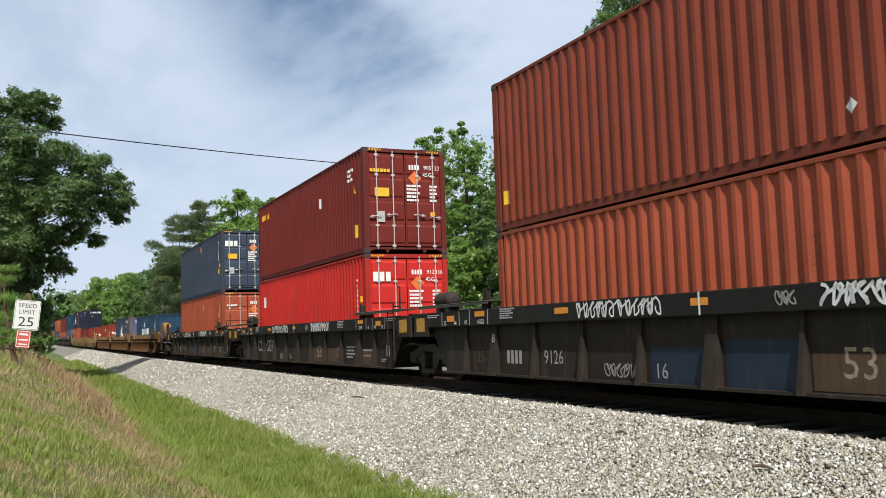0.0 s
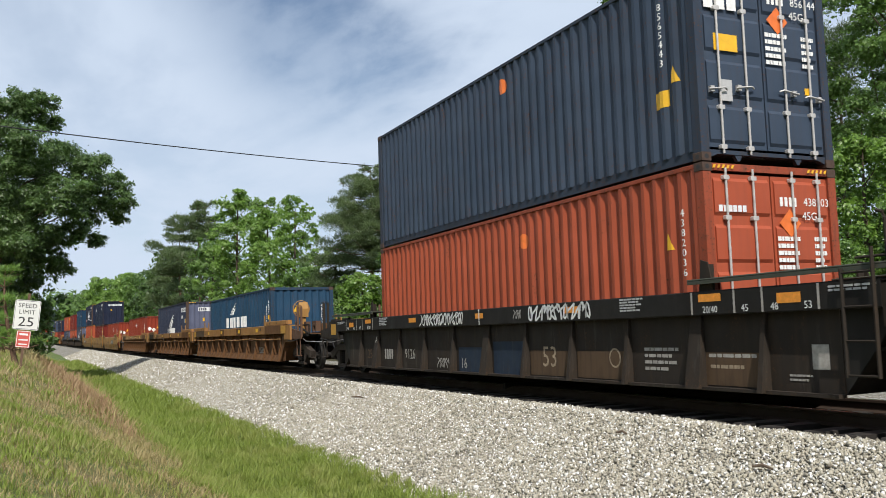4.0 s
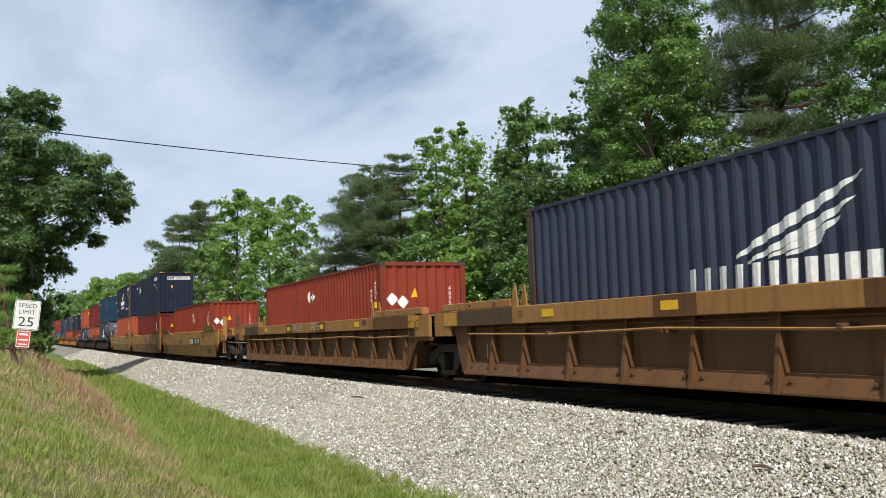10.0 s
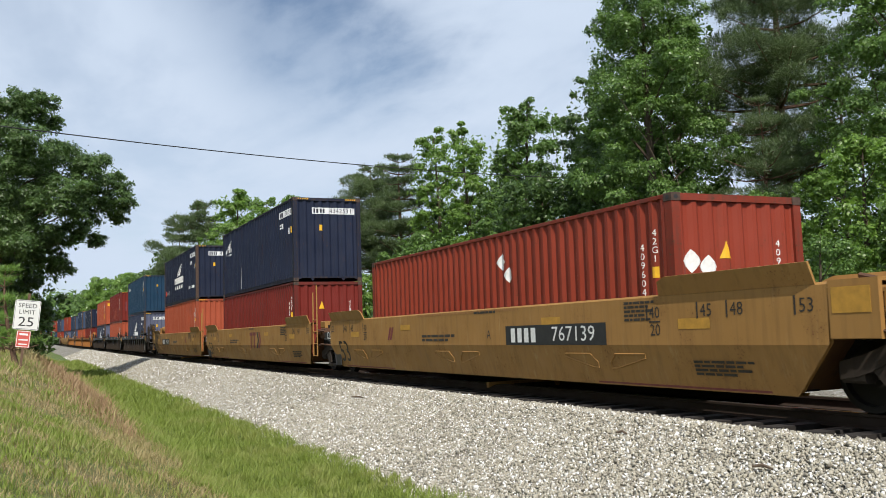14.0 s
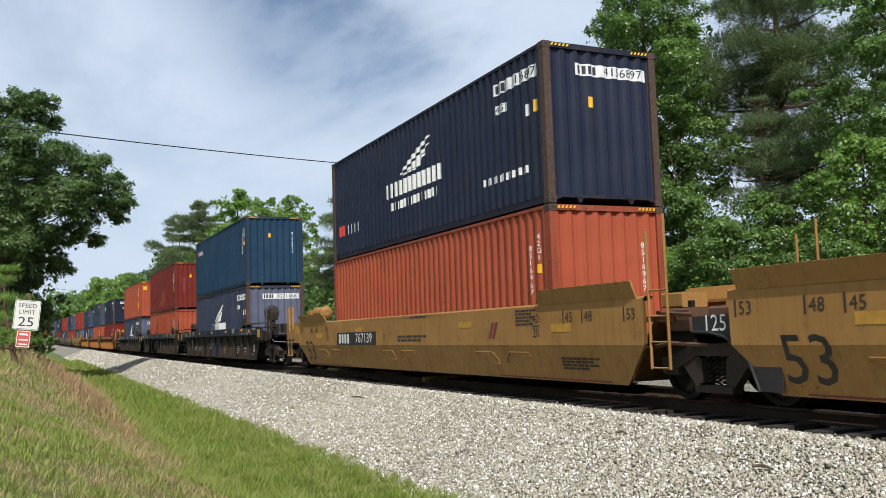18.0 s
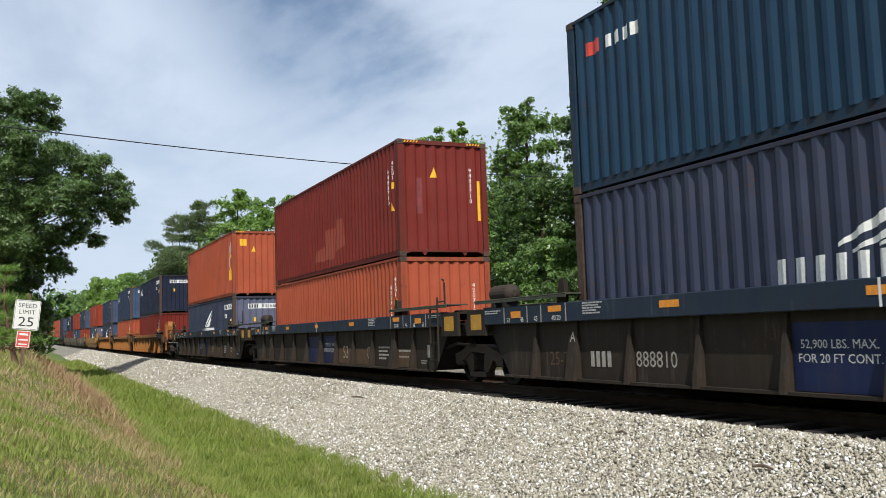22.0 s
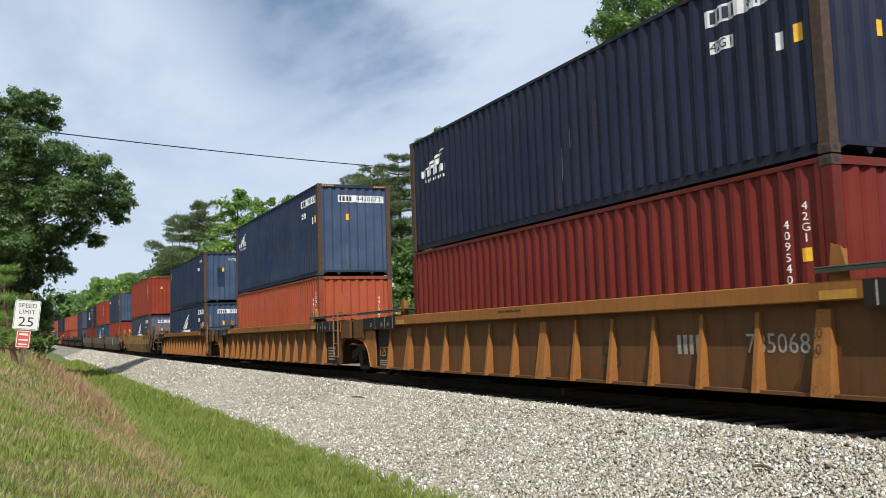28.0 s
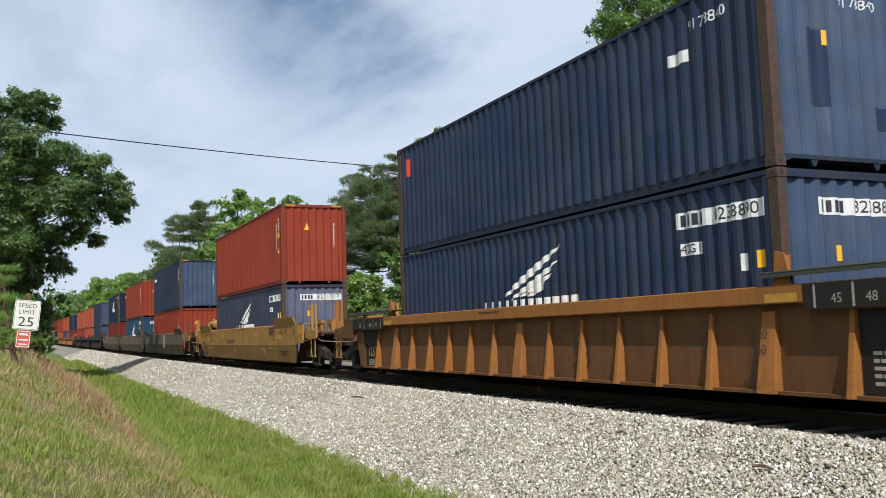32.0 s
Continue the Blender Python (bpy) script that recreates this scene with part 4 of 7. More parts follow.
def container(u, base, high, colour, label, end="panel", marks=(), endpaint=None):
    """A forty-foot box whose front end is at u on the train and whose floor is base over the rails."""
    h = 2.896 if high else 2.591
    top = tagged(new("shipping_container"), label, "shipping container", "containers on the train")
    key = ("box", high)
    side = shared(key + ("side",), lambda: corrugated(-HX + 0.16, HX - 0.16, 0.15, h - 0.06, -HY + 0.012))
    part("side_panel", side, colour, top)
    part("side_panel", side, colour, top, at=pose(0, 0, 0, 0, 0, 180))
    ends = shared(key + ("end",), lambda: turn_to_end(corrugated(-HY + 0.1, HY - 0.1, 0.16, h - 0.09, 0.0), HX - 0.03))
    part("end_panel", ends, colour, top, at=pose(0, 0, 0, 0, 0, 180))
    # slate and deep blue boxes have a paler front end panel
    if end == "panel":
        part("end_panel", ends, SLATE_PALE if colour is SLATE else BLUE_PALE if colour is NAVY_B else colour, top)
    else:
        doors(top, h, colour, key)

    def roof():
        g = Geo()
        cuts = [-HX + 0.1 + i * (LEN - 0.2) / 120 for i in range(121)]
        v = [(c, yy, h - 0.03 - (0.02 if i % 4 in (1, 2) else 0)) for i, c in enumerate(cuts) for yy in (-HY + 0.07, HY - 0.07)]
        return g.add(v, [(2 * i, 2 * i + 2, 2 * i + 3, 2 * i + 1) for i in range(120)])

    part("roof_panel", shared(key + ("roof",), roof), colour, top)
    post = shared(key + ("post",), lambda: Geo().box(-0.08, 0.08, -0.07, 0.07, 0.11, h - 0.11).box(0.02, 0.082, -0.05, 0.073, 0.12, h - 0.12))
    rail = shared("top_rail", lambda: Geo().box(-HX + 0.15, HX - 0.15, -0.03, 0.03, -0.035, 0.03, 0.008))
    sill = shared("bottom_rail", lambda: Geo().prism_x([(-0.052, 0.065), (0.03, 0.065), (0.03, -0.075), (-0.045, -0.075), (-0.045, -0.067), (0.012, -0.067), (0.012, 0.052), (-0.052, 0.056)], -HX + 0.15, HX - 0.15))
    bar = shared("end_bar", lambda: Geo().box(-0.05, 0.05, -HY + 0.15, HY - 0.15, -0.055, 0.045))
    foot = shared("end_sill", lambda: Geo().box(-0.05, 0.04, -HY + 0.15, HY - 0.15, -0.005, 0.05).prism_x([(-HY + 0.15, -0.005), (-HY + 0.15, -0.06), (-HY + 0.3, -0.005)], -0.05, 0.04).prism_x([(HY - 0.15, -0.005), (HY - 0.3, -0.005), (HY - 0.15, -0.06)], -0.05, 0.04).prism_x([(-0.62, -0.005), (-0.57, -0.09), (-0.53, -0.09), (-0.48, -0.005)], -0.03, 0.03).prism_x([(0.48, -0.005), (0.53, -0.09), (0.57, -0.09), (0.62, -0.005)], -0.03, 0.03))
    cast = shared("casting", casting)
    hole = [shared(("casting_hole", k), lambda: casting_hole(k)) for k in (0, 1)]
    for sx in (-1, 1):
        for sy in (-1, 1):
            part("corner_post", post, worn(colour) if endpaint is None else endpaint, top, at=Matrix.Translation((sx * (HX - 0.085), sy * (HY - 0.075), 0)) @ Matrix.Diagonal((sx, sy, 1, 1)))
            for z in (0.059, h - 0.059):
                part("corner_casting", cast, CAST, top, at=Matrix.Translation((sx * (HX - 0.085), sy * (HY - 0.078), z)) @ Matrix.Diagonal((sx, sy, 1, 1)))
                if sx > 0 and sy < 0:
                    for hm in hole:
                        part("casting_hole", hm, BLACK, top, at=Matrix.Translation((sx * (HX - 0.085), sy * (HY - 0.078), z)) @ Matrix.Diagonal((sx, sy, 1, 1)))
    for sy in (-1, 1):
        part("top_rail", rail, worn(colour), top, at=pose(0, sy * (HY - 0.035), h - 0.035))
        part("bottom_rail", sill, worn(colour), top, at=Matrix.Translation((0, sy * (HY - 0.065), 0.10)) @ Matrix.Diagonal((1, sy, 1, 1)))
    for sx in (-1, 1):
        part("header", bar, worn(colour), top, at=pose(sx * (HX - 0.06), 0, h - 0.05))
        part("end_sill", foot, worn(colour), top, at=pose(sx * (HX - 0.06), 0, 0.11))
    deck = shared("floor", lambda: Geo().box(-HX + 0.2, HX - 0.2, -HY + 0.09, HY - 0.09, 0.10, 0.15))
    part("floor_deck", deck, BLACK, top)
    MOVING.append((top, u - HX, base))
    for m in marks:
        m(top, h)
    return top


def casting():
    """A corner casting with dark oval holes sunk into its outer faces."""
    g = Geo()
    g.box(-0.089, 0.089, -0.081, 0.081, -0.059, 0.059, 0.006)
    return g


def casting_hole(face):
    g = Geo()
    ring = [(0.042 * math.cos(a), 0.027 * math.sin(a)) for a in [i * math.pi / 4 for i in range(8)]]
    if face:
        return g.add([(0.0905, p * 0.9, q * 1.3) for p, q in ring], [tuple(range(8))])
    return g.add([(p, 0.0825, q * 1.2) for p, q in ring], [tuple(range(8))[::-1]])


def doors(top, h, colour, key):
    """Two leaves with rods, at the front end."""
    def leaf():
        g = Geo()
        z0, z1 = 0.2, h - 0.14
        g.box(HX - 0.075, HX - 0.045, 0.012, HY - 0.14, z0, z1)
        return g

    def raised():
        l = (h - 0.34) / 4
        return Geo().prism_y([(HX - 0.047, 0.09 * l), (HX - 0.018, 0.09 * l + 0.05), (HX - 0.018, 0.91 * l - 0.05), (HX - 0.047, 0.91 * l)], 0.05, HY - 0.19)

    pressed = shared(key + ("pressed",), raised)
    leafm = shared(key + ("leaf",), leaf)
    rods = shared(key + ("rod",), lambda: Geo().tube([(HX + 0.012, 0, 0.11), (HX + 0.012, 0, h - 0.07)], 0.017, 8))
    keep = shared("rod_keeper", lambda: Geo().box(HX - 0.03, HX + 0.03, -0.05, 0.05, -0.03, 0.03, 0.01))
    handle = shared("lever", lambda: Geo().tube([(HX + 0.02, 0, 0), (HX + 0.045, 0.06, 0.02), (HX + 0.045, 0.34, -0.02)], 0.014, 6).box(HX - 0.02, HX + 0.04, 0.24, 0.30, -0.05, 0.03))
    for sy in (-1, 1):
        d = part("door", leafm, colour, top, at=Matrix.Diagonal((1, sy, 1, 1)))
        for i in range(4):
            part("door_panel", pressed, colour, d, at=pose(0, 0, 0.2 + i * (h - 0.34) / 4))
        for y in (0.36, 0.84):
            r = part("locking_rod", rods, ROD, top, "pale galvanised locking rod", at=pose(0, sy * y, 0))
            for z in (0.2, 0.75, h - 0.75, h - 0.2):
                part("keeper", keep, ROD, top, at=pose(0, sy * y, z))
            part("lever", handle, ROD, top, at=Matrix.Translation((0, sy * (y - 0.12), 1.05 if y < 0.5 else 1.0)) @ Matrix.Diagonal((1, sy, 1, 1)))


MOVING = []
ROD = plain("galvanised_rod", (0.50, 0.48, 0.46), 0.5, 0.3, 0.2)

def moulded(m, cx, axis=0, depth=True):
    """Cuts a flat mesh at the corrugation's folds and presses it into them; cx is its place along the panel."""
    bm = bmesh.new()
    bm.from_mesh(m)
    xs = [v.co.x + cx for v in bm.verts]
    k = math.floor(min(xs) / RIB)
    while k * RIB < max(xs):
        for c in (0, 0.26, 0.5, 0.76):
            x = (k + c) * RIB - cx
            bmesh.ops.bisect_plane(bm, geom=bm.verts[:] + bm.edges[:] + bm.faces[:], plane_co=(x, 0, 0), plane_no=(1, 0, 0))
        k += 1
    for v in bm.verts:
        v.co.y += rib_depth(v.co.x + cx)
    out = bpy.data.meshes.new(m.name)
    bm.to_mesh(out)
    bm.free()
    return out


def on_side(name, geo, x, z, mat, key, lift=0.005):
    """A mark on the near side panel: geo lies in the xz plane round its own middle."""
    def put(top, h):
        def make():
            m = geo() if callable(geo) else geo
            m = m.mesh(name) if isinstance(m, Geo) else m
            return moulded(m, x)
        zz = z if z > 0 else h + z
        if name in ("name_bars", "print"):
            g = geo()
            for k, face in enumerate(g.f):
                one = Geo().add([g.v[i] for i in face], [tuple(range(len(face)))])
                part("name_bar", shared(("side", name, key, x, k), lambda: moulded(one.mesh("bar"), x)), mat, top, at=Matrix.Translation((x, -HY + 0.012 - lift, zz)))
            return
        part(name, shared(("side", name, key, x), make), mat, top, at=Matrix.Translation((x, -HY + 0.012 - lift, zz)))
    return put


def on_end(name, geo, y, z, mat, key, flat=False, lift=0.005):
    """The same on the front end."""
    def put(top, h):
        def make():
            m = geo() if callable(geo) else geo
            m = m.mesh(name) if isinstance(m, Geo) else m
            return m if flat else moulded(m, y)
        zz = z if z > 0 else h + z
        if name == "name_bars":
            g = geo()
            for k, face in enumerate(g.f):
                one = Geo().add([g.v[i] for i in face], [tuple(range(len(face)))])
                part("name_bar", shared(("end", name, key, y, k), lambda: one), mat, top, at=Matrix.Translation((HX - 0.014 + lift, y, zz)) @ Matrix.Rotation(radians(90), 4, "Z"))
            return
        ob = part(name, shared(("end", name, key, y, flat), make), mat, top, at=Matrix.Translation((HX - 0.03 + (0.016 + lift if flat else lift), y, zz)) @ Matrix.Rotation(radians(90), 4, "Z"))
    return put


def plate(w, h):
    """A flat oblong in the xz plane facing -y."""
    return lambda: Geo().add([(-w / 2, 0, -h / 2), (w / 2, 0, -h / 2), (w / 2, 0, h / 2), (-w / 2, 0, h / 2)], [(0, 1, 2, 3)])


def triangle(w, h):
    return lambda: Geo().add([(-w / 2, 0, -h / 2), (w / 2, 0, -h / 2), (0, 0, h / 2)], [(0, 1, 2)])


def bars(w, h, n, gap=0.35, skew=0.0):
    """A row of n upright bars that stands for lettering nobody need read."""
    def make():
        g = Geo()
        p = w / n
        for i in range(n):
            x = -w / 2 + i * p
            g.add([(x, 0, -h / 2), (x + p * (1 - gap), 0, -h / 2), (x + p * (1 - gap) + skew * h, 0, h / 2), (x + skew * h, 0, h / 2)], [(0, 1, 2, 3)])
        return g
    return make


def wing(w, h):
    """A swept wing of four tapering feathers that spring from one root."""
    def make():
        g = Geo()
        feathers = (((-0.50, -0.40), (-0.20, 0.02), (0.50, 0.50), 0.16), ((-0.42, -0.50), (-0.02, -0.14), (0.43, 0.20), 0.13), ((-0.24, -0.46), (0.08, -0.22), (0.33, -0.02), 0.11), ((-0.10, -0.46), (0.08, -0.34), (0.22, -0.22), 0.09))
        for (ax, az), (bx, bz), (cx, cz), t in feathers:
            n = 10
            pts = []
            for k in range(n + 1):
                s = k / n
                x = (1 - s) ** 2 * ax + 2 * s * (1 - s) * bx + s * s * cx
                z = (1 - s) ** 2 * az + 2 * s * (1 - s) * bz + s * s * cz
                pts.append((x * w, z * h, t * h * (0.25 + 1.6 * s) * (1 - s ** 3) + 0.006))
            v = [(x, 0, z) for x, z, d in pts] + [(x + d * 0.25, 0, z - d) for x, z, d in pts]
            g.add(v, [(n + 1 + k, n + 2 + k, k + 1, k) for k in range(n)])
        return g
    return make


def scribble(w, h, seed, stroke=0.022):
    """Loose sprayed loops."""
    def make():
        rng = random.Random(seed)
        g = Geo()
        n = max(3, int(w / (h * 0.75)))
        pts = []
        for k in range(n):
            cx = -w / 2 + (k + 0.5) * w / n
            m = rng.randint(4, 7) * 3
            for i in range(m):
                t = i / (m - 1)
                pts.append((cx + (w / n) * 0.55 * math.sin(2.2 * math.pi * t + k) * (0.6 + 0.4 * math.cos(5 * t + seed)), h * 0.5 * math.cos(math.pi * t * (1.5 + (k + seed) % 3)) + rng.uniform(-0.03, 0.03) * h))
        v = []
        for i, (px, pz) in enumerate(pts):
            (ax, az), (bx, bz) = pts[max(i - 1, 0)], pts[min(i + 1, len(pts) - 1)]
            l = math.hypot(bx - ax, bz - az) or 1
            ex, ez = -(bz - az) / l * stroke / 2, (bx - ax) / l * stroke / 2
            v += [(px - ex, 0, pz - ez), (px + ex, 0, pz + ez)]
        return g.add(v, [(2 * i, 2 * i + 2, 2 * i + 3, 2 * i + 1) for i in range(len(pts) - 1)])
    return make


def lines(w, h, n, gap=0.4):
    """Small print as plain bars, n lines of uneven length."""
    def make():
        g = Geo()
        for i in range(n):
            z = h / 2 - (i + 0.5) * h / n
            ww = w * (1.0, 0.82, 0.93, 0.7, 0.88)[i % 5]
            k = 0
            x = -w / 2
            while x < -w / 2 + ww:
                l = w * (0.16, 0.1, 0.22, 0.13)[(k + i) % 4]
                e = min(x + l, -w / 2 + ww)
                t = h / n * (1 - gap) / 2
                g.add([(x, 0, z - t), (e, 0, z - t), (e, 0, z + t), (x, 0, z + t)], [(0, 1, 2, 3)])
                x = e + w * 0.025
                k += 1
        return g
    return make


def upright(text, size):
    """Figures stacked one under another."""
    def make():
        g = Geo()
        for i, ch in enumerate(text):
            m = glyphs(ch, size)
            g.add([(v.co.x, v.co.y, v.co.z + (len(text) / 2 - i - 0.5) * size * 1.25) for v in m.vertices], [tuple(p.vertices) for p in m.polygons])
        return g
    return make


def diamond(r):
    return lambda: Geo().add([(-r, 0, 0), (0, 0, -r), (r, 0, 0), (0, 0, r)], [(0, 1, 2, 3)])


def disc(r):
    return lambda: Geo().add([(r * math.cos(i * math.pi / 8), 0, r * math.sin(i * math.pi / 8)) for i in range(16)], [tuple(range(16))])


# ======== well cars ========
def ribbed_side(low):
    """Near side of a well: web, flange and tapered ribs."""
    g = Geo()
    y = -1.30 if low else -1.36
    g.box(-8.3, 8.3, y, y + 0.015, 0.26, 1.28)
    g.box(-8.3, 8.3, -1.47, y + 0.015, 0.22, 0.26)
    return g


def rib(wide):
    w = 0.2 if wide else 0.06
    g = Geo()
    g.add([(-w / 2, -1.302, 0.23), (w / 2, -1.302, 0.23), (w / 2, -1.302, 1.19), (-w / 2, -1.302, 1.19), (-w * 0.7, -1.535, 0.23), (w * 0.7, -1.535, 0.23), (w * 0.55, -1.42, 1.0), (-w * 0.55, -1.42, 1.0), (w / 2, -1.40, 1.19), (-w / 2, -1.40, 1.19)],
          [(4, 5, 6, 7), (7, 6, 8, 9), (0, 4, 7, 9, 3), (1, 2, 8, 6, 5), (0, 1, 5, 4), (2, 3, 9, 8)])
    return g


def chord(x0, x1, z0, z1):
    return Geo().box(x0, x1, -1.50, -1.30, z0, z1, 0.012)


def smooth_side():
    """Side of a smooth-walled well, the lower half leaning in."""
    prof = [(-1.50, 0.80), (-1.50, 1.46), (-1.47, 1.49), (-1.33, 1.49), (-1.33, 1.44), (-1.46, 1.42), (-1.46, 0.82), (-1.30, 0.24), (-1.20, 0.24), (-1.20, 0.20), (-1.34, 0.20)]
    n = len(prof)
    g = Geo()
    ends = []
    for sx in (-1, 1):
        ring = []
        for y, z in prof:
            cut = 8.95 if z > 0.82 else 8.95 - (0.82 - z) * 1.05
            ring.append((sx * cut, y, z))
        ends += ring
    f = [(i, (i + 1) % n, n + (i + 1) % n, n + i) for i in range(n)]
    return g.add(ends, f)


def wheel_mesh():
    """A wheelset along y with its centre at the origin."""
    g = Geo()
    R = 0.455
    for s in (-1, 1):
        prof = [(0.09, 0.66), (0.15, 0.66), (0.36, 0.705), (0.375, 0.685), (R + 0.026, 0.685), (R + 0.026, 0.712), (R, 0.725), (R - 0.012, 0.82), (0.375, 0.82), (0.36, 0.755), (0.15, 0.76), (0.09, 0.80), (0.085, 0.95), (0.0, 0.95)]
        g.lathe_y([(r, s * y) for r, y in prof], 0, 0, 24)
    g.tube([(0, -0.95, 0), (0, 0.95, 0)], 0.085, 10)
    for s in (-1, 1):
        for k in range(3):
            a = k * 2.094
            g.box(0.11 * math.cos(a) - 0.03, 0.11 * math.cos(a) + 0.03, s * 0.80 - 0.02, s * 0.80 + 0.02, 0.11 * math.sin(a) - 0.03, 0.11 * math.sin(a) + 0.03)
    return g


AXLE = 0.89


def truck_frame():
    """Cast side frame facing -y, centred over the truck."""
    g = Geo()
    up = [(-0.62, 0.50), (-0.80, 0.44), (-1.05, 0.40), (-1.05, 0.60), (-0.72, 0.68), (-0.40, 0.80), (-0.32, 0.64)]
    g.prism_y(up, -1.12, -0.94)
    g.prism_y([(-x, z) for x, z in up[::-1]], -1.12, -0.94)
    g.prism_y([(-0.40, 0.80), (0.40, 0.80), (0.32, 0.64), (-0.32, 0.64)][::-1], -1.12, -0.94)
    g.prism_y([(-0.62, 0.50), (-0.32, 0.64), (-0.24, 0.60), (-0.22, 0.28), (-0.36, 0.22)], -1.10, -0.96)
    g.prism_y([(0.62, 0.50), (0.32, 0.64), (0.24, 0.60), (0.22, 0.28), (0.36, 0.22)][::-1], -1.10, -0.96)
    g.box(-0.36, 0.36, -1.13, -0.93, 0.15, 0.25)
    for x in (-AXLE, AXLE):
        g.box(x - 0.16, x + 0.16, -1.10, -0.92, 0.36, 0.58, 0.03)
    return g


def spring():
    """One coil spring."""
    return Geo().tube([(0.042 * math.cos(k * 0.785), -1.03 + 0.042 * math.sin(k * 0.785), 0.25 + k * 0.0078) for k in range(49)], 0.014, 5)


WHEELS = []
NEAR_CARS = set()


def truck(car, x, mat):
    """A two-axle truck under a car at x."""
    t = part("truck", shared("bolster", lambda: Geo().box(-0.22, 0.22, -0.95, 0.95, 0.38, 0.62, 0.03).box(-0.14, 0.14, -0.3, 0.3, 0.6, 0.82)), mat, car, "black cast steel truck", at=pose(x, 0, 0))
    fr = shared("truck_frame", truck_frame)
    sp = shared("spring", spring)
    for s in (0, 180):
        part("side_frame", fr, mat, t, at=pose(0, 0, 0, 0, 0, s))
    for a in (-0.14, 0.0, 0.14):
        part("spring", sp, IRON, t, at=pose(a, 0, 0))
    for a in (-AXLE, AXLE):
        w = part("wheelset", shared("wheel", wheel_mesh), IRON, t, at=pose(a, 0, 0.455))
        WHEELS.append((w, a))
    return t


def bulkhead():
    """Sloping end sheet of the well and the platform over the truck."""
    g = Geo()
    g.add([(8.15, -1.3, 0.24), (8.15, 1.3, 0.24), (8.95, 1.3, 1.18), (8.95, -1.3, 1.18), (8.18, -1.3, 0.24), (8.18, 1.3, 0.24), (8.98, 1.3, 1.18), (8.98, -1.3, 1.18)], [(0, 1, 2, 3), (4, 7, 6, 5), (0, 4, 5, 1), (3, 2, 6, 7), (0, 3, 7, 4), (1, 5, 6, 2)])
    g.box(8.7, 9.35, -1.3, 1.3, 1.12, 1.2)
    return g


def ladder(tall=1.25):
    g = Geo()
    for x in (-0.2, 0.2):
        g.tube([(x, 0, 0), (x, 0, tall + x * 0.5)], 0.022, 6)
    for k in range(4):
        g.tube([(-0.2, 0, 0.02 + k * 0.36), (0.2, 0, 0.02 + k * 0.36)], 0.014, 6)
    return g


def brake_wheel():
    g = Geo()
    n = 20
    ring = [(0.0, 0.28 * math.cos(2 * math.pi * k / n), 0.28 * math.sin(2 * math.pi * k / n)) for k in range(n + 1)]
    g.tube(ring, 0.018, 6, False)
    for k in range(5):
        a = 2 * math.pi * k / 5
        g.tube([(0, 0, 0), (0.0, 0.28 * math.cos(a), 0.28 * math.sin(a))], 0.014, 5)
    g.tube([(-0.06, 0, 0), (0.05, 0, 0)], 0.05, 8)
    return g


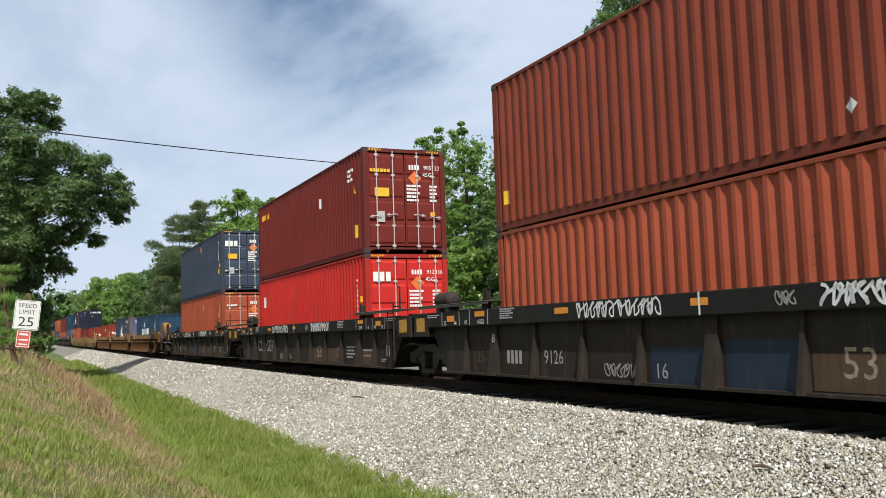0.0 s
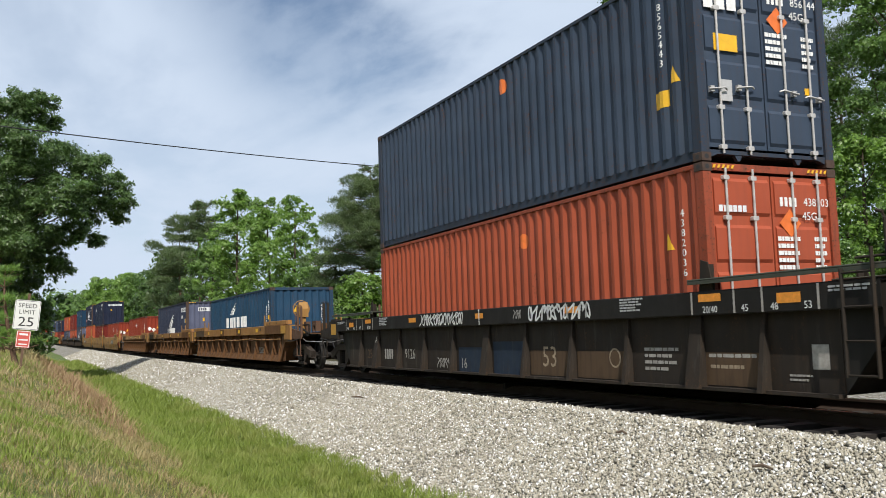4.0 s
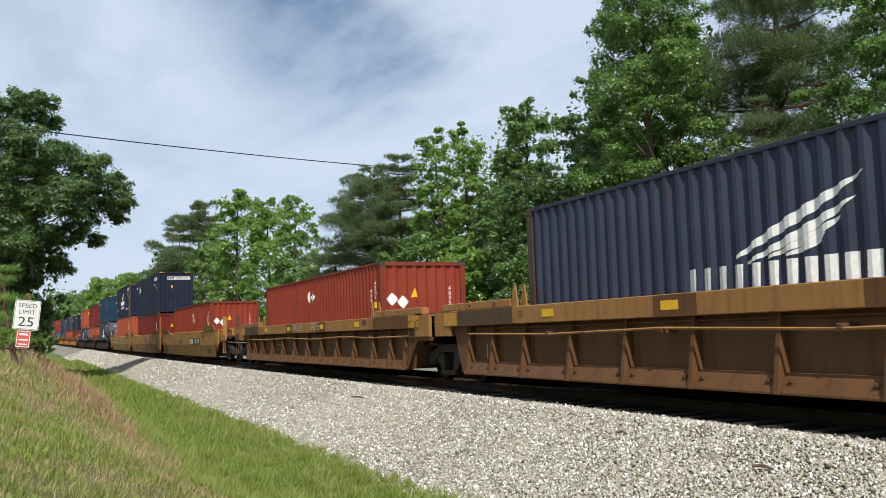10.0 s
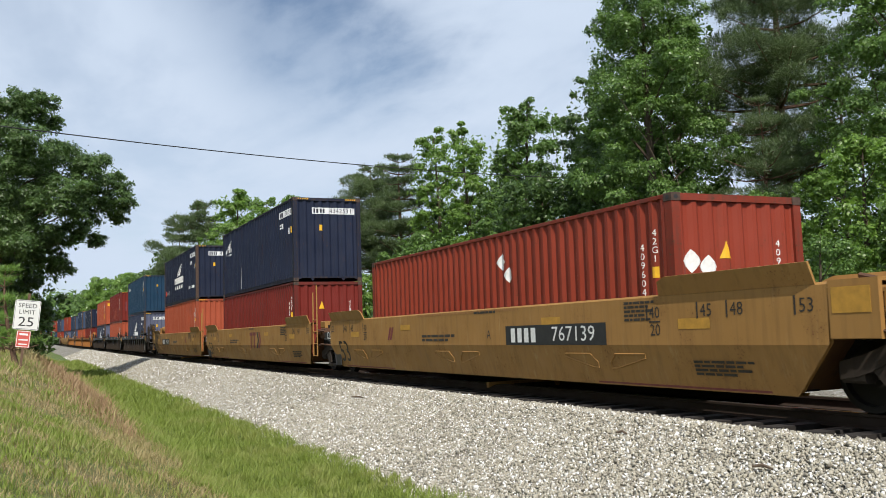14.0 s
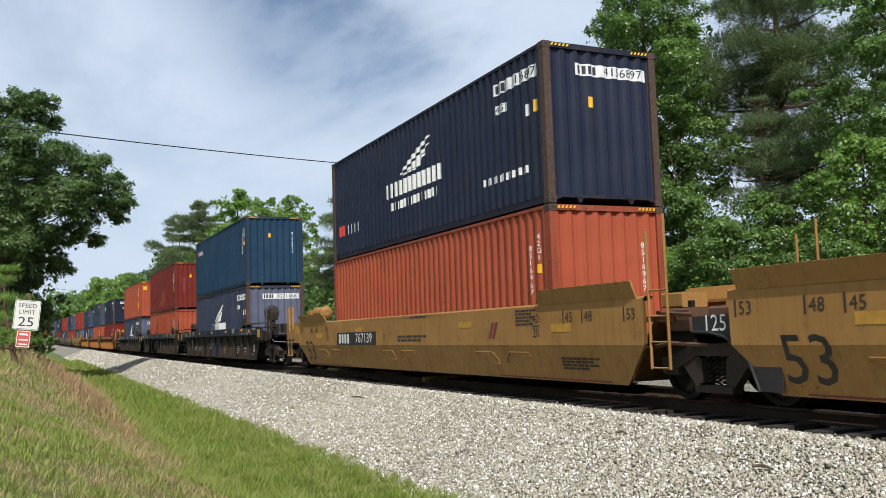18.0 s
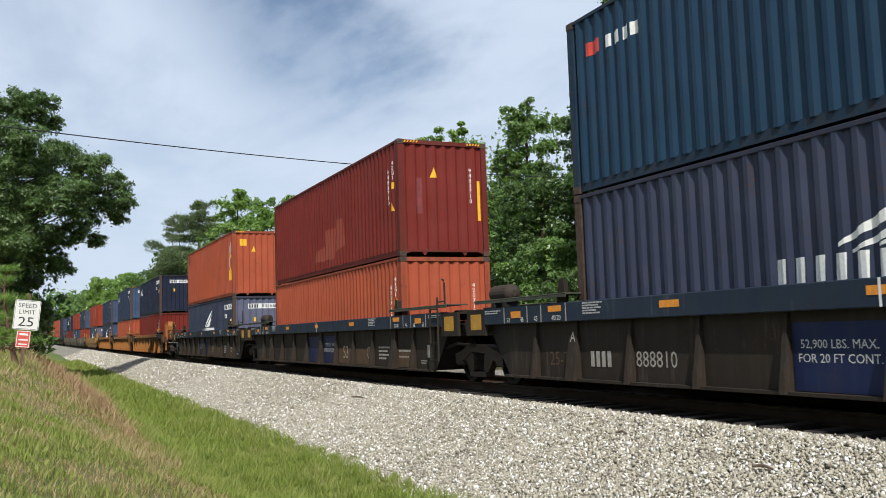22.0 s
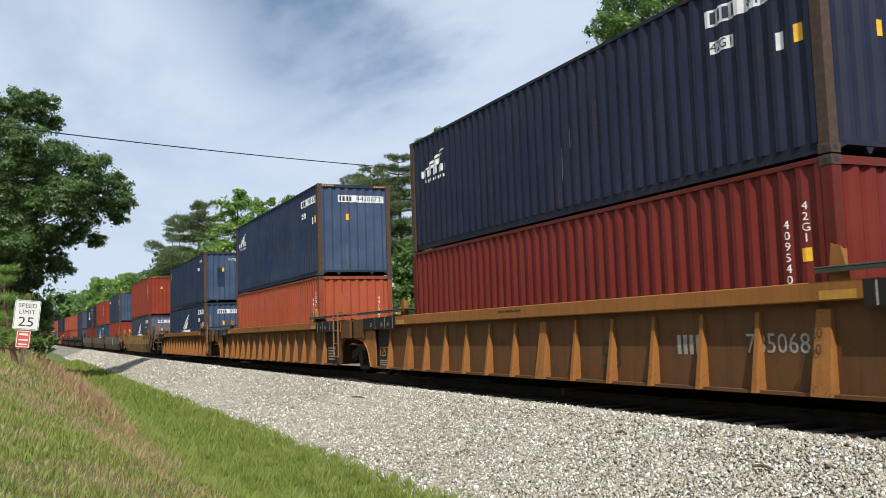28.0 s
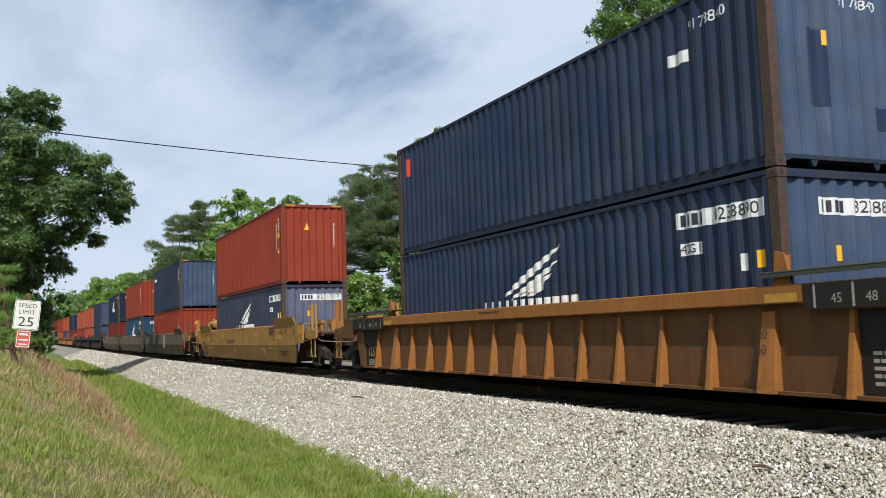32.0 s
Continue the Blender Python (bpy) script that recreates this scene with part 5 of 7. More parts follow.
def well_car(u, kind, front, rear, mats, label, marks=()):
    """One well unit whose load has its front at u. front, rear: 'joint' or 'coupler'."""
    body, top_mat, rib_mat, deck_mat = mats
    gear_mat = IRON if deck_mat is not CAR_DIRTY else RUST
    car = tagged(new("well_car"), label, "well car", "cars of the train")
    if u > -215:
        NEAR_CARS.add(car.name)
    MOVING.append((car, u - HX, 0.0))
    flip = pose(0, 0, 0, 0, 0, 180)
    if kind == "smooth":
        sd = shared("smooth_side", smooth_side)
        for m in (None, flip):
            part("side_wall", sd, body, car, at=m)
        rise = shared("smooth_rise", lambda: Geo().add([(6.05, -1.498, 1.47), (8.78, -1.498, 1.47), (8.78, -1.60, 1.72), (6.30, -1.60, 1.72), (6.12, -1.575, 1.66), (6.05, -1.468, 1.47), (8.78, -1.468, 1.47), (8.78, -1.57, 1.725), (6.30, -1.57, 1.725), (6.12, -1.545, 1.66)], [(0, 1, 2, 3, 4), (9, 8, 7, 6, 5), (0, 5, 6, 1), (1, 6, 7, 2), (2, 7, 8, 3), (3, 8, 9, 4), (4, 9, 5, 0)]))
        for sx in (-1, 1):
            for sy in (-1, 1):
                part("raised_edge", rise, body, car, at=Matrix.Diagonal((sx, sy, 1, 1)))
    else:
        sd = shared(("ribbed_side", kind), lambda: ribbed_side(kind == "low"))
        ch = shared("slim_chord", lambda: chord(-8.95, 8.95, 1.275, 1.49)) if mats[0] is CAR_DIRTY else shared("top_chord", lambda: chord(-8.95, 8.95, 1.18, 1.49))
        for m in (None, flip):
            part("side_wall", sd, body, car, at=m)
            part("top_chord", ch, top_mat, car, at=m)
        thin, fat = shared("rib", lambda: rib(False)), shared("wide_rib", lambda: rib(True))
        close = mats[0] is CAR_DIRTY
        places = (-7.2, -6.0, -5.0, -4.0, -3.0, -2.0, -1.0, 0.0, 1.0, 2.0, 3.0, 4.0, 5.0, 6.0, 7.2) if close else (-7.2, -6.0, -4.5, -3.0, -1.5, 0.0, 1.5, 3.0, 4.5, 6.0, 7.2) + ((-8.2, 8.2) if kind == "low" else ())
        for x in places:
            wide = kind != "low" and abs(x) in (0.0, 6.0)
            for m in (0, 180):
                part("wide_rib" if wide else "rib", fat if wide else thin, rib_mat, car, at=pose(x, 0, 0, 0, 0, m))
        if kind == "low":
            bolt = shared("bolt", lambda: Geo().box(-0.025, 0.025, -1.475, -1.44, 0.36, 0.41, 0.008))
            for x, w in zip((-7.7, -6.6, -5.25, -3.75, -2.25, -0.75, 0.75, 2.25, 3.75, 5.25, 6.6, 7.7), (0.9, 1.1, 1.4, 1.4, 1.4, 1.4, 1.4, 1.4, 1.4, 1.4, 1.1, 0.9)):
                skirt = shared(("skirt", w), lambda: Geo().prism_x([(-1.302, 0.47), (-1.385, 0.47), (-1.50, 0.25), (-1.50, 0.225), (-1.302, 0.225)], -w / 2, w / 2))
                sk = part("skirt_plate", skirt, CAR_DIRTY if x > -4 else CAR_RUST, car, at=pose(x, 0, 0))
                for dx in (-w / 2 + 0.12, w / 2 - 0.12):
                    part("bolt", bolt, RUST, sk, at=pose(dx, 0.0, 0))
        guide = shared("guide", lambda: Geo().prism_y([(-0.14, 1.49), (0.14, 1.49), (0.05, 1.86), (-0.08, 1.90)], -1.44, -1.42).prism_y([(-0.02, 1.49), (0.02, 1.49), (0.02, 1.84), (-0.02, 1.84)], -1.42, -1.31))
        for sx in (-1, 1) if kind != "low" else ():
            for sy in (-1, 1):
                part("container_guide", guide, rib_mat, car, at=Matrix.Translation((sx * 6.28, 0, 0)) @ Matrix.Diagonal((sx, sy, 1, 1)))
        if kind == "low":
            fin = shared("low_guide", lambda: Geo().prism_y([(-0.13, 1.493), (0.09, 1.493), (0.0, 1.88), (-0.07, 1.88)], -1.49, -1.465).prism_y([(-0.13, 1.493), (0.09, 1.493), (0.0, 1.88), (-0.07, 1.88)], -1.30, -1.275))
            hole = shared("lash_hole", lambda: Geo().add([(0.045 * math.cos(a), -1.4925, 1.565 + 0.035 * math.sin(a)) for a in [k * math.pi / 5 for k in range(10)]], [tuple(range(10))]))
            line = shared("upper_pipe", lambda: Geo().tube([(-8.0, -1.36, 1.12), (-4.2, -1.36, 1.11), (0, -1.36, 1.125), (3.6, -1.36, 1.11), (8.2, -1.36, 1.12)], 0.016, 6))
            part("brake_pipe", line, CAR_RUST, car)
            clip = shared("pipe_clip", lambda: Geo().box(-0.03, 0.03, -1.56, -1.31, 0.965, 1.035, 0.01))
            for x in (-5, -2, 1, 4, 6):
                part("pipe_clip", clip, RUST, car, at=pose(x, 0, 0.0))
            for sx in (-1, 1):
                for sy in (-1, 1):
                    part("container_guide", fin, CAR_YEL, car, at=Matrix.Translation((sx * 6.2, 0, 0)) @ Matrix.Diagonal((sx, sy, 1, 1)))
                for x in (6.95, 8.0):
                    part("lash_hole", hole, BLACK, car, at=pose(sx * x, 0, 0))
        if kind == "rib" and front == "joint" and u > -215:
            part("handhold", shared("handhold", lambda: Geo().tube([(9.0, -1.42, 1.62), (9.0, -1.42, 2.1), (8.97, -1.42, 2.17), (8.9, -1.42, 2.19)], 0.022, 6).tube([(8.6, -1.42, 1.72), (9.0, -1.42, 1.72)], 0.016, 5)), rib_mat, car)
        rise = shared(("rise", kind), lambda: Geo().box(6.35, 9.3, -1.49, -1.3, 1.493, 1.64, 0.012) if kind == "low" else Geo().box(6.02, 9.3, -1.53, -1.02, 1.625, 1.65, 0.008).box(6.02, 9.3, -1.53, -1.51, 1.58, 1.625))
        stay = shared("ledge_bracket", lambda: Geo().prism_x([(-1.50, 1.493), (-1.12, 1.493), (-1.06, 1.623), (-1.50, 1.623)], -0.04, 0.04).prism_x([(-1.50, 1.493), (-1.42, 1.493), (-1.50, 1.58)], -0.16, 0.16))
        for sx in (-1, 1):
            for sy in (-1, 1):
                part("raised_edge", rise, top_mat if kind == "low" else LEDGE, car, at=Matrix.Diagonal((sx, sy, 1, 1)))
                for x in (6.5, 7.4, 8.3, 9.1) if kind != "low" and sy < 0 and u > -215 else ():
                    part("ledge_bracket", stay, deck_mat, car, at=Matrix.Translation((sx * x, 0, 0)) @ Matrix.Diagonal((1, sy, 1, 1)))
    if kind != "smooth":
        endp = shared("end_plate", lambda: Geo().box(8.953, 9.72, -1.49, -1.42, 0.98, 1.47, 0.01).box(8.953, 9.72, -1.49, -1.1, 1.43, 1.47))
        for sx in (-1, 1):
            for sy in (-1, 1):
                part("end_plate", endp, top_mat if kind == "low" else deck_mat, car, at=Matrix.Diagonal((sx, sy, 1, 1)))
    fender = shared("fender", lambda: Geo().prism_y([(-8.2, 0.24), (-8.2, 1.17), (-9.72, 1.17), (-9.72, 0.97), (-9.4, 0.96), (-9.1, 0.9), (-8.86, 0.76), (-8.68, 0.55), (-8.55, 0.24)][::-1], -1.43, -1.405).tube([(-9.72, -1.44, 0.97), (-9.4, -1.44, 0.96), (-9.1, -1.44, 0.9), (-8.86, -1.44, 0.76), (-8.68, -1.44, 0.55), (-8.55, -1.44, 0.24)], 0.022, 6))
    gus = shared("gusset", lambda: Geo().prism_y([(8.303, 0.26), (8.303, 1.175), (8.95, 1.175), (8.6, 0.26)], -1.40, -1.345))
    dark = kind == "rib" and body is CAR_GRIME
    # added dark sheets close the open corners, standing in for shaded voids
    if dark:
        shut = shared("end_gusset", lambda: Geo().prism_y([(8.20, 0.26), (8.303, 0.26), (8.93, 1.0), (8.93, 1.179), (8.20, 1.179)], -1.345, -1.315))
        for sx in (-1, 1):
            for sy in (-1, 1):
                part("corner_gusset", shut, IRON, car, at=Matrix.Diagonal((sx, sy, 1, 1)))
    if kind != "smooth" and not dark:
        for sx in (-1, 1):
            for sy in (-1, 1):
                part("corner_gusset", gus, deck_mat, car, at=Matrix.Diagonal((sx, sy, 1, 1)))
    if kind != "low":
        fm = BLACK if kind == "smooth" else CAR_AMBER if mats[1] is CAR_AMBER else deck_mat
        if rear == "joint" and not dark:
            part("fender", fender, fm, car)
            part("fender", fender, fm, car, at=Matrix.Diagonal((1, -1, 1, 1)))
        if front == "joint" and kind == "smooth":
            cap = shared("end_cap", lambda: Geo().box(8.97, 9.5, -1.1, -1.04, 0.62, 1.40, 0.01))
            part("end_cap", cap, IRON, car)
    if kind == "low":
        slant = shared("slant", lambda: Geo().prism_y([(8.3, 0.26), (8.95, 0.95), (9.05, 0.95), (8.42, 0.26)], -1.47, -1.0).box(8.95, 9.7, -1.46, -1.36, 0.9, 0.97))
        pipe = shared("brake_pipe", lambda: Geo().tube([(-8, -1.53, 1.02), (-5, -1.53, 0.98), (-2, -1.53, 1.03), (1, -1.53, 0.97), (4, -1.53, 1.03), (6, -1.53, 0.98), (8.6, -1.53, 1.0)], 0.02, 6))
        for m in (None, flip):
            part("slanted_plate", slant, rib_mat, car, at=m)
        part("brake_pipe", pipe, CAR_MID, car)
    if kind == "rib":
        tank = shared("air_tank", lambda: Geo().tube([(9.12, -0.95, 1.74), (9.12, -0.9, 1.74), (9.12, -0.2, 1.74), (9.12, -0.15, 1.74)], [0.1, 0.16, 0.16, 0.1], 14))
        if body is CAR_GRIME and rear == "joint":
            barrel = shared("barrel_tank", lambda: Geo().tube([(-9.98, -0.72, 1.80), (-9.93, -0.72, 1.80), (-9.88, -0.72, 1.80), (-9.22, -0.72, 1.80), (-9.17, -0.72, 1.80), (-9.12, -0.72, 1.80)], [0.06, 0.15, 0.18, 0.18, 0.15, 0.06], 18))
            part("air_tank", barrel, TRUCK, car, "dark brown air reservoir")
            part("tank_saddle", shared("tank_saddle", lambda: Geo().box(-9.82, -9.72, -0.88, -0.56, 1.3, 1.66, 0.01).box(-9.38, -9.28, -0.88, -0.56, 1.3, 1.66, 0.01)), IRON, car)
        else:
            part("air_tank", tank, deck_mat, car, at=pose(0, 0, 0, 0, 0, 180))
    bh = shared("bulkhead", bulkhead)
    part("end_platform", bh, deck_mat, car)
    part("end_platform", bh, deck_mat, car, at=flip)
    floor = shared("well_floor", lambda: Geo().box(-8.2, 8.2, -1.35, -0.9, 0.24, 0.30).box(-8.2, 8.2, 0.9, 1.35, 0.24, 0.30).box(-6.3, -5.7, -1.3, 1.3, 0.24, 0.32).box(5.7, 6.3, -1.3, 1.3, 0.24, 0.32).box(-0.3, 0.3, -1.3, 1.3, 0.24, 0.30))
    part("well_floor", floor, IRON, car)
    lad = shared("ladder", ladder)
    for sx, kindof in ((1, front), (-1, rear)):
        turn = 0 if sx > 0 else 180
        if kindof == "joint" and sx > 0:
            for sy in (-1, 1):
                if kind == "smooth":
                    part("ladder", shared("tall_ladder", lambda: ladder(2.05)), rib_mat, car, at=pose(9.2, sy * 1.44, 0.46))
                elif kind == "low":
                    part("grab_iron", shared("low_grab", lambda: Geo().tube([(8.75, 0, 1.36), (8.75, -0.08, 1.32), (8.75, -0.08, 0.98), (9.15, -0.08, 0.98), (9.15, -0.08, 1.32), (9.15, 0, 1.36)], 0.016, 6)), rib_mat, car, at=Matrix.Translation((0, sy * 1.5, 0)) @ Matrix.Diagonal((1, -sy, 1, 1)))
                else:
                    part("ladder", lad, rib_mat, car, at=pose(8.72, sy * 1.56, 0.46))
        if kindof == "coupler":
            sill = shared("draft_sill", lambda: Geo().box(8.9, 11.2, -0.33, 0.33, 0.72, 1.10, 0.03))
            part("draft_sill", sill, gear_mat, car, at=pose(0, 0, 0, 0, 0, turn))
            cpl = shared("coupler", lambda: Geo().box(11.2, 11.75, -0.1, 0.1, 0.72, 0.92, 0.02).box(11.65, 11.95, -0.2, 0.16, 0.66, 0.98, 0.04).box(11.9, 12.02, -0.16, -0.04, 0.68, 0.96, 0.03))
            part("coupler", cpl, IRON, car, at=pose(0, 0, 0, 0, 0, turn))
            beam = shared("end_sill", lambda: Geo().box(10.62, 10.78, -1.40, 1.40, 0.92, 1.16, 0.02))
            part("end_beam", beam, rib_mat if kind == "smooth" else gear_mat, car, at=pose(0, 0, 0, 0, 0, turn))
            for y in (-1.15, -0.75, 0.75, 1.15):
                part("platform_strut", shared("strut", lambda: Geo().tube([(8.95, 0, 1.12), (10.65, 0, 1.10)], 0.04, 6)), gear_mat, car, at=pose(0, y, 0, 0, 0, turn))
            for sy in (-1, 1):
                part("truss_brace", shared("brace", lambda: Geo().tube([(9.05, -1.1, 1.55), (10.65, -1.1, 1.14)], 0.035, 6).tube([(9.05, -1.1, 1.45), (10.65, -1.1, 1.45)], 0.025, 6).tube([(10.65, -1.1, 1.14), (10.65, -1.1, 1.45)], 0.025, 6)), gear_mat, car, at=Matrix.Diagonal((sx, sy, 1, 1)))
            for k in range(9):
                part("walkway_slat", shared("slat", lambda: Geo().box(-0.05, 0.05, -1.3, 1.3, 1.17, 1.19)), gear_mat, car, at=pose(sx * (9.3 + 0.16 * k), 0, 0))
            cyl = shared("brake_cylinder", lambda: Geo().tube([(9.7, 0.55, 1.36), (9.75, 0.55, 1.36), (10.3, 0.55, 1.36), (10.35, 0.55, 1.36)], [0.08, 0.12, 0.12, 0.06], 12).tube([(10.3, 0.55, 1.36), (10.62, 0.55, 1.36)], 0.025, 6))
            part("valve_box", shared("valve_box", lambda: Geo().box(9.85, 10.1, -0.5, -0.15, 1.19, 1.5, 0.03)), rib_mat, car, at=pose(0, 0, 0, 0, 0, turn))
            part("brake_cylinder", cyl, deck_mat, car, at=pose(0, 0, 0, 0, 0, turn))
            hose = shared("air_hose", lambda: Geo().tube([(10.8, -0.35, 0.86), (11.1, -0.38, 0.62), (11.5, -0.3, 0.5), (11.9, -0.2, 0.62)], 0.025, 6))
            part("air_hose", hose, BLACK, car, at=pose(0, 0, 0, 0, 0, turn))
            lever = shared("uncoupling_lever", lambda: Geo().tube([(10.85, -1.35, 1.0), (10.95, -1.3, 0.92), (11.15, -0.5, 0.86), (11.5, -0.15, 0.95)], 0.015, 5))
            part("uncoupling_lever", lever, STEEL, car, at=pose(0, 0, 0, 0, 0, turn))
            if kind == "smooth":
                part("end_box", shared("end_box", lambda: Geo().box(8.953, 9.6, -1.5, -1.44, 0.86, 1.50, 0.01).box(8.953, 9.6, -1.5, -1.1, 1.46, 1.50)), body, car, at=Matrix.Diagonal((sx, 1, 1, 1)))
                part("end_reflector", shared("end_reflector", lambda: Geo().box(9.0, 9.5, -1.506, -1.501, 1.14, 1.42)), DULL_YEL, car, at=Matrix.Diagonal((sx, 1, 1, 1)))
                part("end_box", MESHES["end_box"], body, car, at=Matrix.Diagonal((sx, -1, 1, 1)))
                if sx < 0:
                    part("air_tank", shared("long_tank", lambda: Geo().tube([(-9.05, -0.85, 1.80), (-9.0, -0.85, 1.80), (-8.1, -0.85, 1.80), (-8.05, -0.85, 1.80)], [0.1, 0.2, 0.2, 0.1], 16).box(-9.3, -9.0, -1.1, -0.7, 1.5, 1.9, 0.02)), body, car)
            over = CAR_YEL if kind == "smooth" else RUST if kind == "low" else CAR_DIRTY if body is CAR_DIRTY else deck_mat
            for sy in (-1, 1):
                part("side_sill", shared("side_sill", lambda: Geo().prism_y([(9.6, 1.02), (9.6, 1.36), (10.1, 1.30), (10.8, 1.24), (10.8, 1.0), (10.1, 0.98)], -1.42, -1.38)), over, car, at=Matrix.Diagonal((sx, sy, 1, 1)))
                for x in (9.75, 10.9):
                    ring = [(x + 0.11 * math.cos(math.pi * k / 8), 1.3 + 0.13 * math.sin(math.pi * k / 8)) for k in range(9)]
                    part("bearing_bracket", shared(("bracket", x), lambda: Geo().prism_y([(x - 0.24, 1.22), (x - 0.11, 1.22)] + ring[::-1] + [(x + 0.11, 1.22), (x + 0.24, 1.22), (x + 0.24, 1.56), (x - 0.24, 1.56)], -1.0, -0.85)), over, car, at=Matrix.Diagonal((sx, sy, 1, 1)))
                part("side_pipe", shared("side_pipe", lambda: Geo().tube([(9.4, -1.46, 0.95), (9.9, -1.46, 0.93), (10.4, -1.46, 0.97), (10.75, -1.46, 1.0)], 0.017, 5)), gear_mat, car, at=Matrix.Diagonal((sx, sy, 1, 1)))
            truck(car, sx * 9.75, TRUCK)
            post = shared("post", lambda: Geo().box(-0.022, 0.022, -0.035, 0.035, 0.0, 1.0, 0.006))
            grab = shared("grab", lambda: Geo().tube([(-0.07, -0.05, 0.12), (-0.09, -0.06, 0.16), (-0.09, -0.06, 0.98), (-0.07, -0.04, 1.02), (0.0, 0.0, 1.02)], 0.011, 5))
            step = shared("step", lambda: Geo().prism_y([(-0.02, 0.62), (0.02, 0.62), (0.035, 0.12), (0.06, 0.0), (-0.06, 0.0), (-0.035, 0.12)], -0.012, 0.012).prism_y([(0.38, 0.62), (0.42, 0.62), (0.435, 0.12), (0.46, 0.0), (0.34, 0.0), (0.365, 0.12)], -0.012, 0.012).box(0.0, 0.4, -0.06, 0.06, 0.0, 0.02))
            tall = rib_mat if kind != "low" else RUST
            for sy in (-1, 1):
                for x in (10.25, 10.68):
                    part("stanchion", post, tall, car, at=pose(sx * x, sy * 1.36, 1.05))
                    part("grab_iron", grab, tall, car, at=Matrix.Translation((sx * x, sy * 1.36, 1.05)) @ Matrix.Diagonal((1, -sy, 1, 1)))
                part("step", step, tall, car, at=pose(sx * 10.26 - (0.42 if sx < 0 else 0), sy * 1.4, 0.44))
            bm = CAR_YEL if kind == "low" else tall
            if sx > 0 and kind != "smooth":
                bw = part("brake_stand", shared("brake_stand", lambda: Geo().box(-0.05, 0.09, -0.07, 0.07, 1.16, 1.85, 0.02).prism_y([(-0.10, 1.72), (0.14, 1.72), (0.16, 2.0), (0.05, 2.22), (-0.10, 2.16)], -0.15, 0.15)), bm, car, at=pose(sx * 9.62, -1.0, 0))
                part("brake_wheel", shared("brake_wheel", brake_wheel), bm, bw, at=pose(-0.2, 0, 2.0))
        else:
            link = shared("joint", lambda: Geo().box(8.9, 9.7, -0.45, 0.45, 0.70, 1.14, 0.04).box(9.55, 9.95, -0.22, 0.22, 0.74, 1.05, 0.05).box(9.1, 9.6, -1.25, 1.25, 0.98, 1.3, 0.03))
            part("articulation", link, gear_mat, car, at=pose(0, 0, 0, 0, 0, turn))
            part("end_block", shared("end_block", lambda: Geo().box(8.98, 9.42, -1.2, -0.75, 1.31, 1.52, 0.02)), rib_mat, car, at=pose(0, 0, 0, 0, 0, turn))
            part("end_bracket", shared("end_bracket", lambda: Geo().prism_y([(9.0, 1.18), (9.5, 1.18), (9.35, 1.5), (9.15, 1.5)], 0.5, 1.1)), rib_mat, car, at=pose(0, 0, 0, 0, 0, turn))
            part("brake_rod", shared("rod", lambda: Geo().tube([(8.3, -1.2, 0.7), (9.2, -1.25, 0.82), (9.8, -1.1, 0.78)], 0.03, 6).tube([(9.0, -1.3, 1.25), (9.75, -1.3, 1.2)], 0.03, 6)), gear_mat, car, at=pose(0, 0, 0, 0, 0, turn))
            if sx > 0:
                truck(car, 9.87, TRUCK)
    for m in marks:
        m(car, 0)
    return car


def on_car(name, geo, x, z, mat, key, y=-1.505, lean=0.0):
    """A flat mark on the near side of a car."""
    def put(car, h):
        part(name, shared(("car", name, key), lambda: (geo() if callable(geo) else geo)), mat, car, at=Matrix.Translation((x, y, z)) @ Matrix.Rotation(lean, 4, "X"))
    return put

# ======== the train ========
NAVY = paint("navy_paint", (0.011, 0.016, 0.036), 0.15, fade=0.05, dirt=0.15)
NAVY_B = paint("blue_paint", (0.014, 0.028, 0.062), 0.35, fade=0.16, dirt=0.3, drip=(0.055, 0.065, 0.085))
SLATE = paint("slate_blue_paint", (0.031, 0.039, 0.070), 0.3, fade=0.10, dirt=0.2)
RUSTY_PATCH = paint("repaint_red", (0.21, 0.044, 0.028), 0.2, fade=0.06, dirt=0.3)
REPAINT_BLUE = paint("repaint_blue", (0.012, 0.026, 0.066), 0.2, fade=0.08, dirt=0.25)
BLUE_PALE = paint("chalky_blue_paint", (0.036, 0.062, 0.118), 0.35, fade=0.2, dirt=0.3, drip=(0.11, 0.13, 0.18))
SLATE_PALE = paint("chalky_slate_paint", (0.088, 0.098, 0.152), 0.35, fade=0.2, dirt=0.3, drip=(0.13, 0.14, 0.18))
TEAL = paint("teal_blue_paint", (0.010, 0.036, 0.072), 0.1, fade=0.04, dirt=0.12)
SEA = paint("sea_blue_paint", (0.016, 0.050, 0.095), 0.35, fade=0.06, dirt=0.25)
TEX = paint("grey_blue_paint", (0.034, 0.050, 0.078), 0.4, fade=0.10, dirt=0.25)
MAROON = paint("maroon_paint", (0.140, 0.017, 0.012), 0.15, fade=0.04, dirt=0.18)
BRICK = paint("brick_red_paint", (0.220, 0.034, 0.017), 0.2, fade=0.04, dirt=0.15)
BRIGHT = paint("bright_red_paint", (0.47, 0.023, 0.017), 0.15, fade=0.03, dirt=0.12)
ORANGE = paint("orange_brown_paint", (0.32, 0.068, 0.032), 0.2, fade=0.05, dirt=0.18)
RUSTRED = paint("rust_red_paint", (0.205, 0.040, 0.019), 0.3, fade=0.05, dirt=0.22)
CAR_YEL = paint("yellow_car_paint", (0.31, 0.165, 0.050), 0.35, (0.15, 0.06, 0.025), (0.12, 0.068, 0.03), 0.6, 0.04, 0.42, (0.42, 0.28, 0.12))
